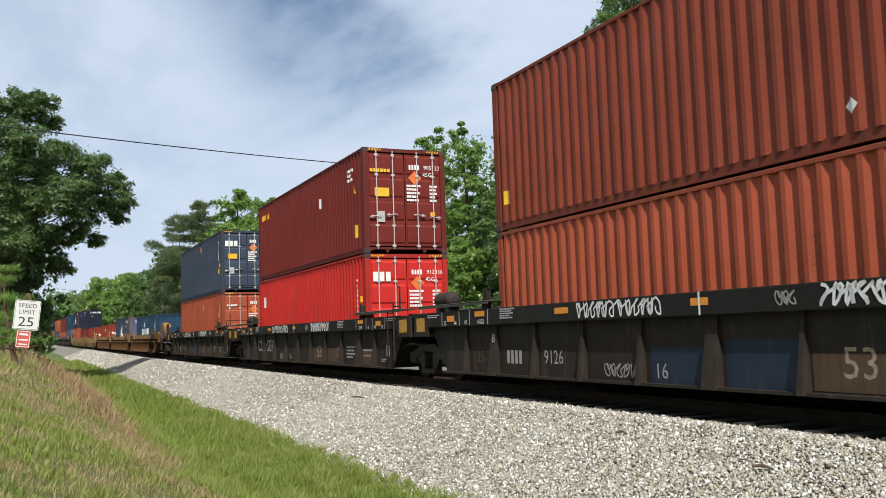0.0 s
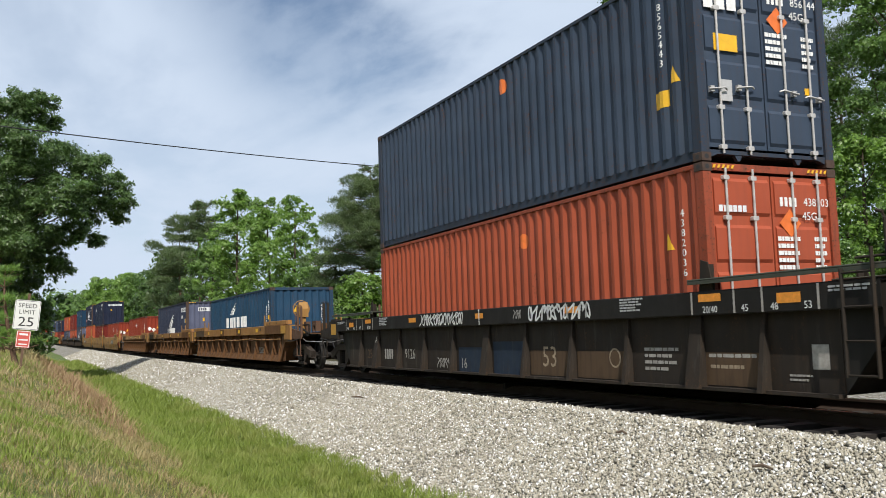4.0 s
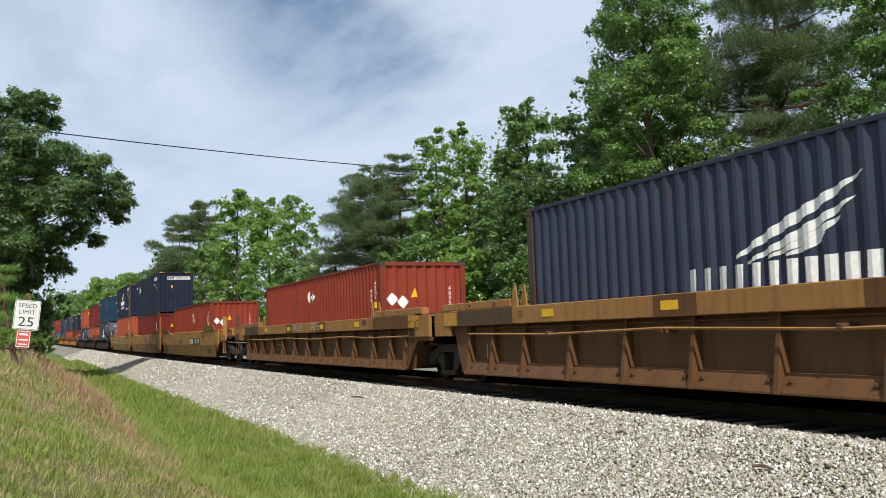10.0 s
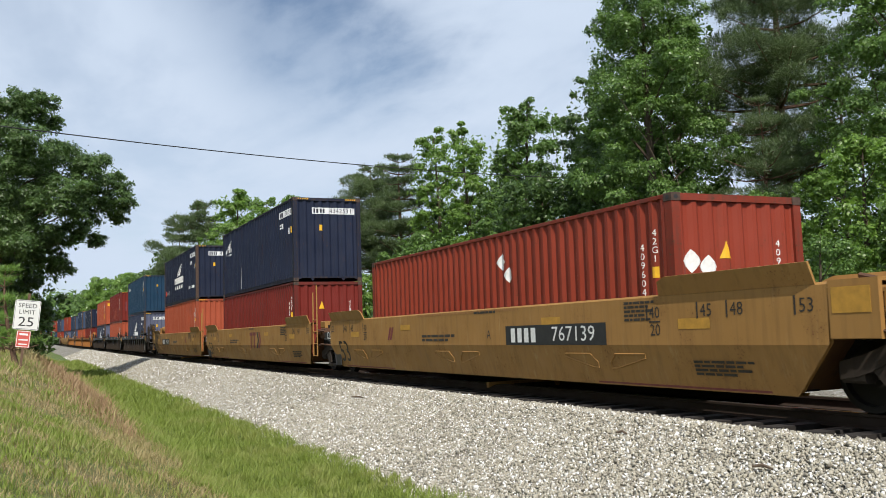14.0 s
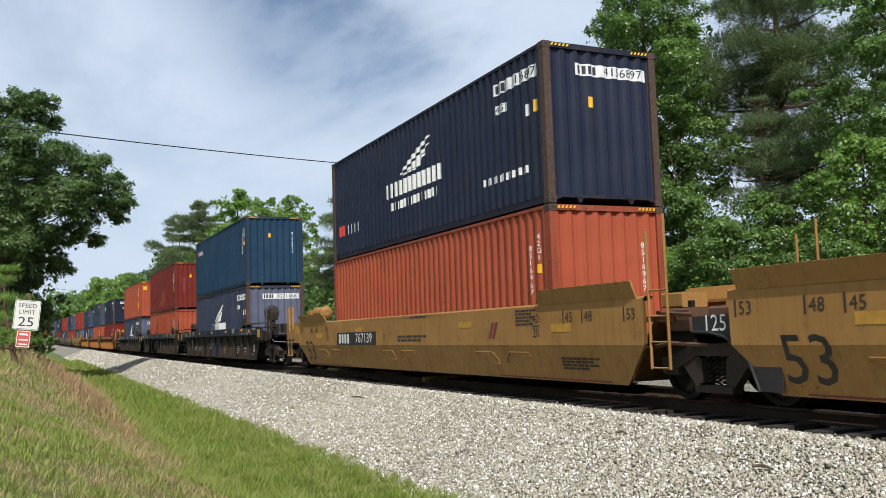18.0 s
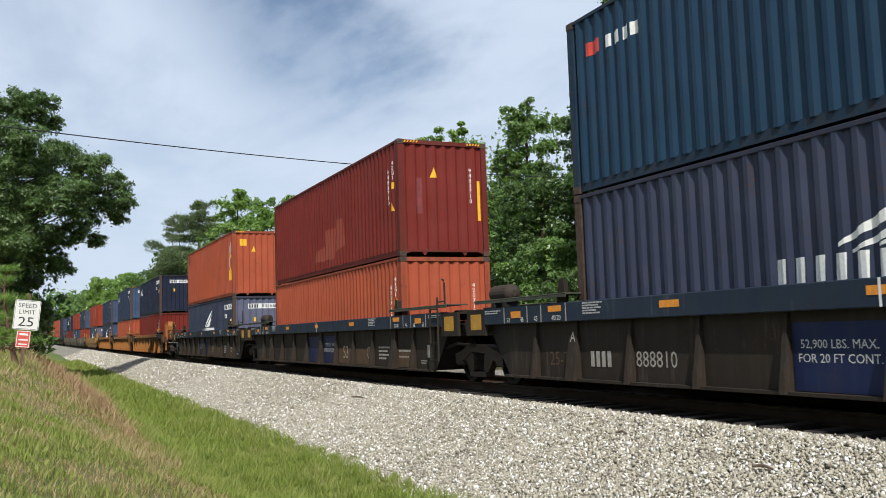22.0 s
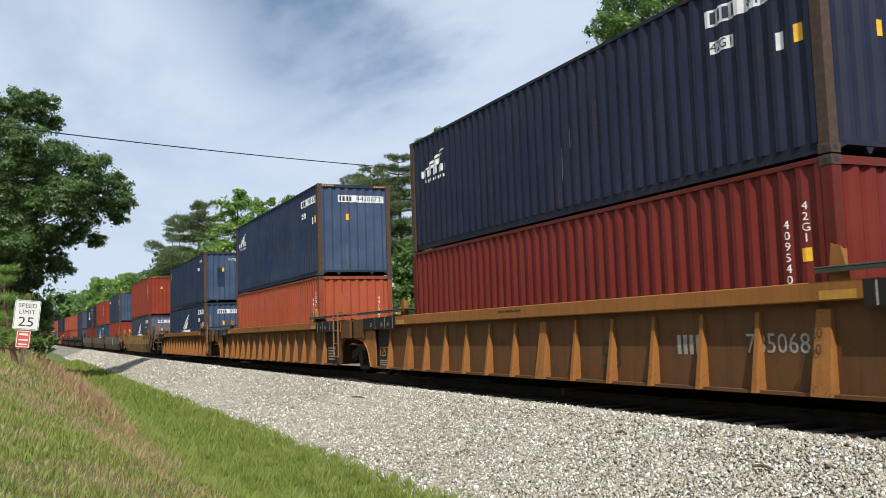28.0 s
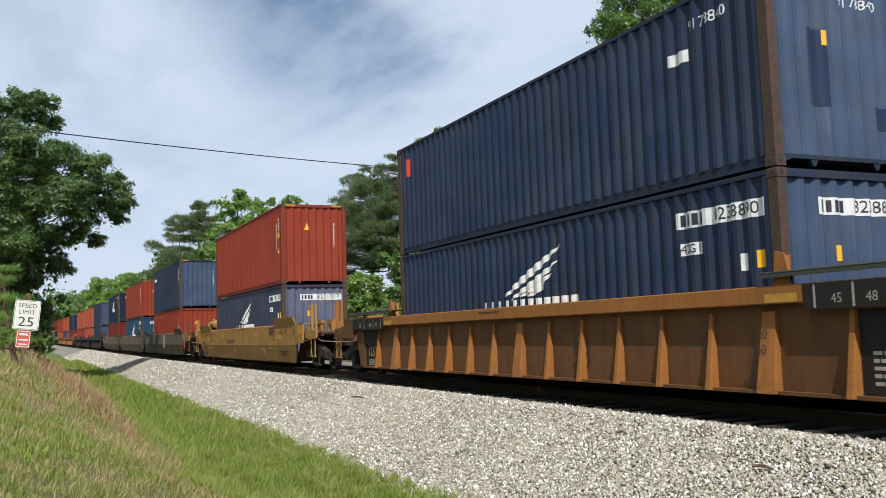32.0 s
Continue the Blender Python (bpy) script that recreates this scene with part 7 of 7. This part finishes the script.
# front of load, car kind, paints, front end, rear end, car marks, lower box (paint, high, end, marks), upper box or None
P_, D_ = "panel", "doors"
TRAIN = [
    (134.4, "rib", BLACKS, "joint", "joint", black_marks("9126", 1), (ORANGE, False, P_, stencils("4382036", False)), (RUSTRED, True, P_, [on_side("yellow_label", plate(0.16, 0.26), -5.7, 0.62, YELLOW, "yz"), on_side("white_label", diamond(0.1), 2.2, 0.46, WHITE, "wz")])),
    (114.7, "rib", BLACKS, "joint", "joint", black_marks("", 2), (BRIGHT, True, D_, door_marks("912436", bars(0.55, 0.26, 3, 0.25), WHITE, True) + [on_side("name_bars", bars(0.5, 0.4, 3, 0.3), -5.2, 2.05, WHITE, "ca"), on_side("number", upright("9124365", 0.11), 5.36, -1.1, WHITE, "ca2"), on_side("yellow_label", plate(0.12, 0.16), 5.66, -1.2, YELLOW, "lab3")]),
     (MAROON, True, D_, door_marks("905122", bars(0.6, 0.09, 6, 0.2), YELLOW, False) + [on_side("name_bars", bars(1.1, 0.2, 5, 0.25, 0.2), -5.0, 2.38, YELLOW, "to"), on_side("white_label", plate(0.22, 0.3), 2.1, 1.9, PATCH, "wp"), on_side("caution_label", plate(0.3, 0.36), 5.45, 0.66, YELLOW, "cau"), on_side("number", lines(0.5, 0.4, 3), 4.9, -0.6, WHITE, "tn"), on_side("warning_triangle", triangle(0.2, 0.24), 5.3, -1.05, YELLOW, "tri2")])),
    (94.95, "rib", BLACKS, "joint", "coupler", black_marks("9126", 3), (ORANGE, True, D_, door_marks("438203", bars(0.5, 0.09, 6, 0.2), PATCH, True) + [on_side("name_bars", upright("|||||||", 0.2), -5.35, 1.9, WHITE, "tr"), on_side("round_emblem", disc(0.14), 1.2, 2.33, HAZARD, "bal"), on_side("warning_triangle", triangle(0.2, 0.24), 5.3, -1.0, YELLOW, "tri2"), on_side("number", upright("4382036", 0.11), 5.62, -1.05, WHITE, "zn")]),
     (TEX, True, D_, door_marks("856544", bars(0.62, 0.26, 3, 0.2), WHITE, False) + [on_side("round_emblem", disc(0.15), 0.6, 2.46, HAZARD, "bal"), on_side("caution_label", plate(0.3, 0.24), 5.3, 1.02, YELLOW, "cau2"), on_side("warning_triangle", triangle(0.2, 0.24), 5.6, 1.32, YELLOW, "tri3"), on_side("number", upright("8565443", 0.11), 5.35, -0.95, WHITE, "zt")])),
    (71.15, "low", LOWS, "coupler", "joint", low_marks("725338"), (SEA, False, P_, [on_side("name_bars", bars(4.4, 0.44, 6, 0.28), 0.0, 1.42, WHITE, "cm"), on_side("swoosh", wing(1.2, 0.5), -0.75, 2.0, WHITE, "cs2")] + stencils("4870318")), None),
    (51.5, "low", LOWS, "joint", "joint", low_marks(""), (SLATE, True, P_, strips("4230968", "45G1") + big_wing(0)), None),
    (31.75, "low", LOWS, "joint", "coupler", low_marks("", True), (BRICK, False, P_, stencils("4095218") + placards() + [on_side("placard", diamond(0.19), -0.42, 1.98, WHITE, "plf"), on_side("placard", diamond(0.19), -0.03, 1.96, WHITE, "plg"), on_side("placard_print", plate(0.07, 0.16), 0.0, 1.97, INK, "plp", 0.009)]), None),
    (7.96, "smooth", SMOOTH, "coupler", "joint", smooth_marks("A"), (BRICK, False, P_, stencils("4096042") + placards(1.0)), None),
    (-11.87, "smooth", SMOOTH, "joint", "joint", smooth_marks("C", False, True), (MAROON, False, P_, stencils("4387521")), (NAVY, True, P_, strips("4342531", "45G1") + small_wing() + scrapes([(-2.38, 0.65, 0.9, 0.02), (-3.3, 0.85, 0.4, 0.012), (-0.12, 0.85, 1.25, 0.026), (0.44, 1.3, 0.5, 0.014), (1.3, 1.0, 0.5, 0.014), (1.6, 0.8, 0.6, 0.014), (-4.2, 0.5, 0.35, 0.01)], "sa"))),
    (-31.47, "smooth", SMOOTH, "joint", "coupler", smooth_marks("B"), (ORANGE, True, P_, stencils("8516967", False)), (NAVY, True, P_, strips("4156897", "45G1") + [on_side("wing_emblem", wing(1.9, 0.72), 0.2, 1.98, WHITE, "mwing"), on_side("name_bars", bars(3.5, 0.36, 12, 0.4), 0.0, 1.36, WHITE, "name2"), on_side("name_bars", bars(2.9, 0.2, 14, 0.4), 0.05, 0.95, WHITE, "name3"), on_side("print", bars(1.8, 0.14, 14, 0.45), 4.55, 0.72, WHITE, "www"), on_side("flag_emblem", plate(0.55, 0.3), -5.25, 0.8, RED_MARK, "flag"), on_side("name_bars", bars(1.1, 0.26, 4, 0.3), -4.3, 0.78, WHITE, "flagname")])),
    (-55.42, "rib", BLUES, "coupler", "joint", blue_marks("888810"), (SLATE, True, P_, strips("4231666", "45G1") + big_wing(0)), (TEAL, True, P_, [on_side("flag_emblem", plate(0.4, 0.22), -5.4, -0.6, RED_MARK, "fl2"), on_side("name_bars", bars(0.9, 0.2, 4, 0.3), -4.6, -0.62, WHITE, "fn2")] + stencils("9170214", False) + [on_end("yellow_label", plate(0.12, 0.18), -0.2, -0.8, YELLOW, "lab4")])),
    (-75.33, "rib", BLUES, "joint", "joint", blue_marks("", "C"), (ORANGE, False, P_, stencils("4207153", False)), (MAROON, True, P_, stencils("9483710") + [on_end("yellow_band", plate(0.09, 1.02), 1.0, 1.42, YELLOW, "yb"), on_side("repaint_patch", (lambda: Geo().add([(-0.55, 0, -0.2), (0.5, 0, -0.25), (0.55, 0, 0.22), (-0.5, 0, 0.12)], [(0, 1, 2, 3)])), -0.5, 0.62, RUSTY_PATCH, "rpn"), on_side("repaint_patch", (lambda: Geo().add([(-0.45, 0, -0.45), (0.5, 0, -0.5), (0.55, 0, 0.42), (-0.4, 0, 0.45)], [(0, 1, 2, 3)])), 0.42, 0.86, RUSTY_PATCH, "rpm"), on_side("repaint_patch", (lambda: Geo().add([(-0.4, 0, -0.42), (0.45, 0, -0.30), (0.40, 0, 0.5), (-0.35, 0, 0.55)], [(0, 1, 2, 3)])), 1.35, 0.98, RUSTY_PATCH, "rpo"), on_end("dark_stain", plate(0.16, 0.9), -0.66, 1.5, LOGO_RED, "ds")])),
    (-95.1, "rib", BLUES, "joint", "coupler", blue_marks("", "B"), (SLATE, False, P_, strips("8366680", "42G1") + big_wing(0.12)), (ORANGE, True, P_, stencils("8616965") + [on_side("blue_emblem", plate(0.36, 0.5), -5.4, 2.46, NAVY_B, "be"), on_side("caution_label", plate(0.36, 0.46), 5.52, 0.95, YELLOW, "cau3"), on_end("caution_label", plate(0.3, 0.3), -0.72, 2.38, YELLOW, "cau4")])),
    (-119.25, "rib", RIBBED, "coupler", "joint", ribbed_marks("785068"), (MAROON, False, P_, stencils("4095406")), (NAVY, False, P_, strips("8484240", "42G1") + small_wing() + scrapes([(0.46, 0.9, 0.55, 0.018), (0.73, 1.3, 0.35, 0.015), (2.2, 0.7, 0.5, 0.014), (-3.4, 0.4, 0.3, 0.012)], "sb"))),
    (-139.0, "rib", RIBBED, "joint", "joint", ribbed_marks(""), (ORANGE, False, P_, stencils("4412087", False)), (NAVY_B, True, P_, strips("4430673", "42G1") + small_wing())),
    (-159.05, "rib", RIBBED, "joint", "coupler", ribbed_marks(""), (NAVY_B, False, P_, strips("8238890", "42G1") + big_wing(0.12)), (NAVY_B, False, P_, [on_side("repaint_patch", plate(1.5, 1.7), -0.9, 1.55, REPAINT_BLUE, "rb1", 0.003), on_side("repaint_patch", plate(0.9, 1.2), 2.4, 1.3, REPAINT_BLUE, "rb2", 0.003), on_side("repaint_patch", plate(0.7, 0.6), 3.9, 0.6, REPAINT_BLUE, "rb4", 0.003), on_end("repaint_patch", plate(0.36, 1.0), -0.35, 1.3, REPAINT_BLUE, "rb3", False, 0.003), on_end("repaint_patch", plate(0.3, 0.3), 0.75, 0.7, REPAINT_BLUE, "rb5", False, 0.003), on_side("red_emblem", plate(0.3, 0.42), -5.42, 2.05, RED_MARK, "re"), on_side("number", lambda: glyphs("9178840", 0.16), 5.0, -0.4, PATCH, "n917"), on_side("code_patch", plate(0.4, 0.17), 4.4, -0.78, PATCH, "code"), on_end("number", lambda: glyphs("9178840", 0.14, 1.1), 0.4, -0.38, PATCH, "n917"), on_end("yellow_label", plate(0.11, 0.2), -0.23, -0.9, YELLOW, "lab")])),
    (-182.5, "smooth", SMOOTH, "coupler", "coupler", smooth_marks("A", False, None, False), (SLATE, False, P_, strips("8231507", "42G1") + big_wing(0.12)), (BRICK, True, P_, stencils("4283751"))),
    (-206.2, "smooth", GREYS, "coupler", "joint", [on_car("pale_patch", plate(0.9, 0.8), 1.5, 1.0, FADED, "pp")], (BRICK, False, P_, stencils("4102955")), (NAVY_B, True, P_, [on_side("name_bars", bars(1.0, 0.2, 4, 0.3), -5.0, -0.6, WHITE, "xn")] + stencils("9150332", False))),
    (-226.2, "smooth", GREYS, "joint", "joint", [], (SEA, False, P_, strips("8300417", "42G1") + big_wing(0.12)), (BRICK, True, P_, stencils("4630118"))),
    (-246.2, "smooth", GREYS, "joint", "coupler", [], (MAROON, False, P_, []), (NAVY, True, P_, big_wing(0) + strips("4117302", "45G1"))),
    (-270.0, "rib", BLUES, "coupler", "joint", [], (NAVY_B, False, P_, []), (NAVY_B, True, P_, [])),
    (-290.0, "rib", BLUES, "joint", "joint", [], (ORANGE, False, P_, []), (ORANGE, True, P_, [])),
    (-310.0, "rib", BLUES, "joint", "coupler", [], (BRICK, False, P_, []), (ORANGE, True, P_, [])),
    (-334.0, "rib", RIBBED, "coupler", "joint", [], (MAROON, False, P_, []), (NAVY, True, P_, [])),
    (-354.0, "rib", RIBBED, "joint", "joint", [], (SLATE, False, P_, []), (ORANGE, True, P_, [])),
    (-374.0, "rib", RIBBED, "joint", "coupler", [], (ORANGE, False, P_, []), (BRICK, True, P_, [])),
    (-398.0, "smooth", GREYS, "coupler", "joint", [], (NAVY, False, P_, []), (MAROON, True, P_, [])),
    (-418.0, "smooth", GREYS, "joint", "coupler", [], (BRICK, False, P_, []), (NAVY_B, True, P_, [])),
    (-442.0, "rib", BLUES, "coupler", "joint", [], (ORANGE, False, P_, []), (SLATE, True, P_, [])),
    (-462.0, "rib", BLUES, "joint", "coupler", [], (NAVY_B, False, P_, []), (NAVY, True, P_, [])),
]
BASE = 0.34
CAR_WORDS = {"smooth": "smooth-sided yellow steel well car, grimy below", "low": "rusty yellow ribbed steel well car with raised ends"}


def build_train():
    for u, kind, mats, fr, re, marks, low, up in TRAIN:
        if kind == "rib":
            words = "yellow-brown ribbed steel well car" if mats is RIBBED else "grimy dark blue ribbed steel well car" if mats is BLUES else "grimy black ribbed steel well car with graffiti"
        else:
            words = CAR_WORDS[kind] if mats is not GREYS else "smooth-sided grey-brown steel well car"
        well_car(u, kind, fr, re, mats, words, marks)
        near = u > -230
        h = 2.896 if low[1] else 2.591
        rusty = CAST if low[0] in (SLATE, NAVY_B) else None
        container(u, BASE, low[1], low[0], NAMES[low[0].name] + " corrugated steel container sitting in a well car", low[2], low[3] + (hazard_stripes() if near and low[1] else []), rusty)
        if up:
            rusty = CAST if up[0] in (NAVY, NAVY_B, SLATE) and u < -25 else None
            container(u, BASE + h + 0.02, up[1], up[0], NAMES[up[0].name] + " corrugated steel container stacked on another", up[2], up[3] + (hazard_stripes() if near and up[1] else []), rusty)


build_train()


def motions():
    whole = [float(t) for t in range(0, 33)]
    for ob, u, base in MOVING:
        walk(ob, [(t, train_pose(u, t) @ pose(0, 0, base)) for t in whole])
    fine = [k / 15 for k in range(0, 481)]
    turns = [math.degrees(run(t) / 0.455) for t in fine]
    for w, x in WHEELS:
        if w.parent.parent.name in NEAR_CARS:
            walk(w, [(t, pose(x, 0, 0.455, 0, a, 0)) for t, a in zip(fine, turns)])


motions()
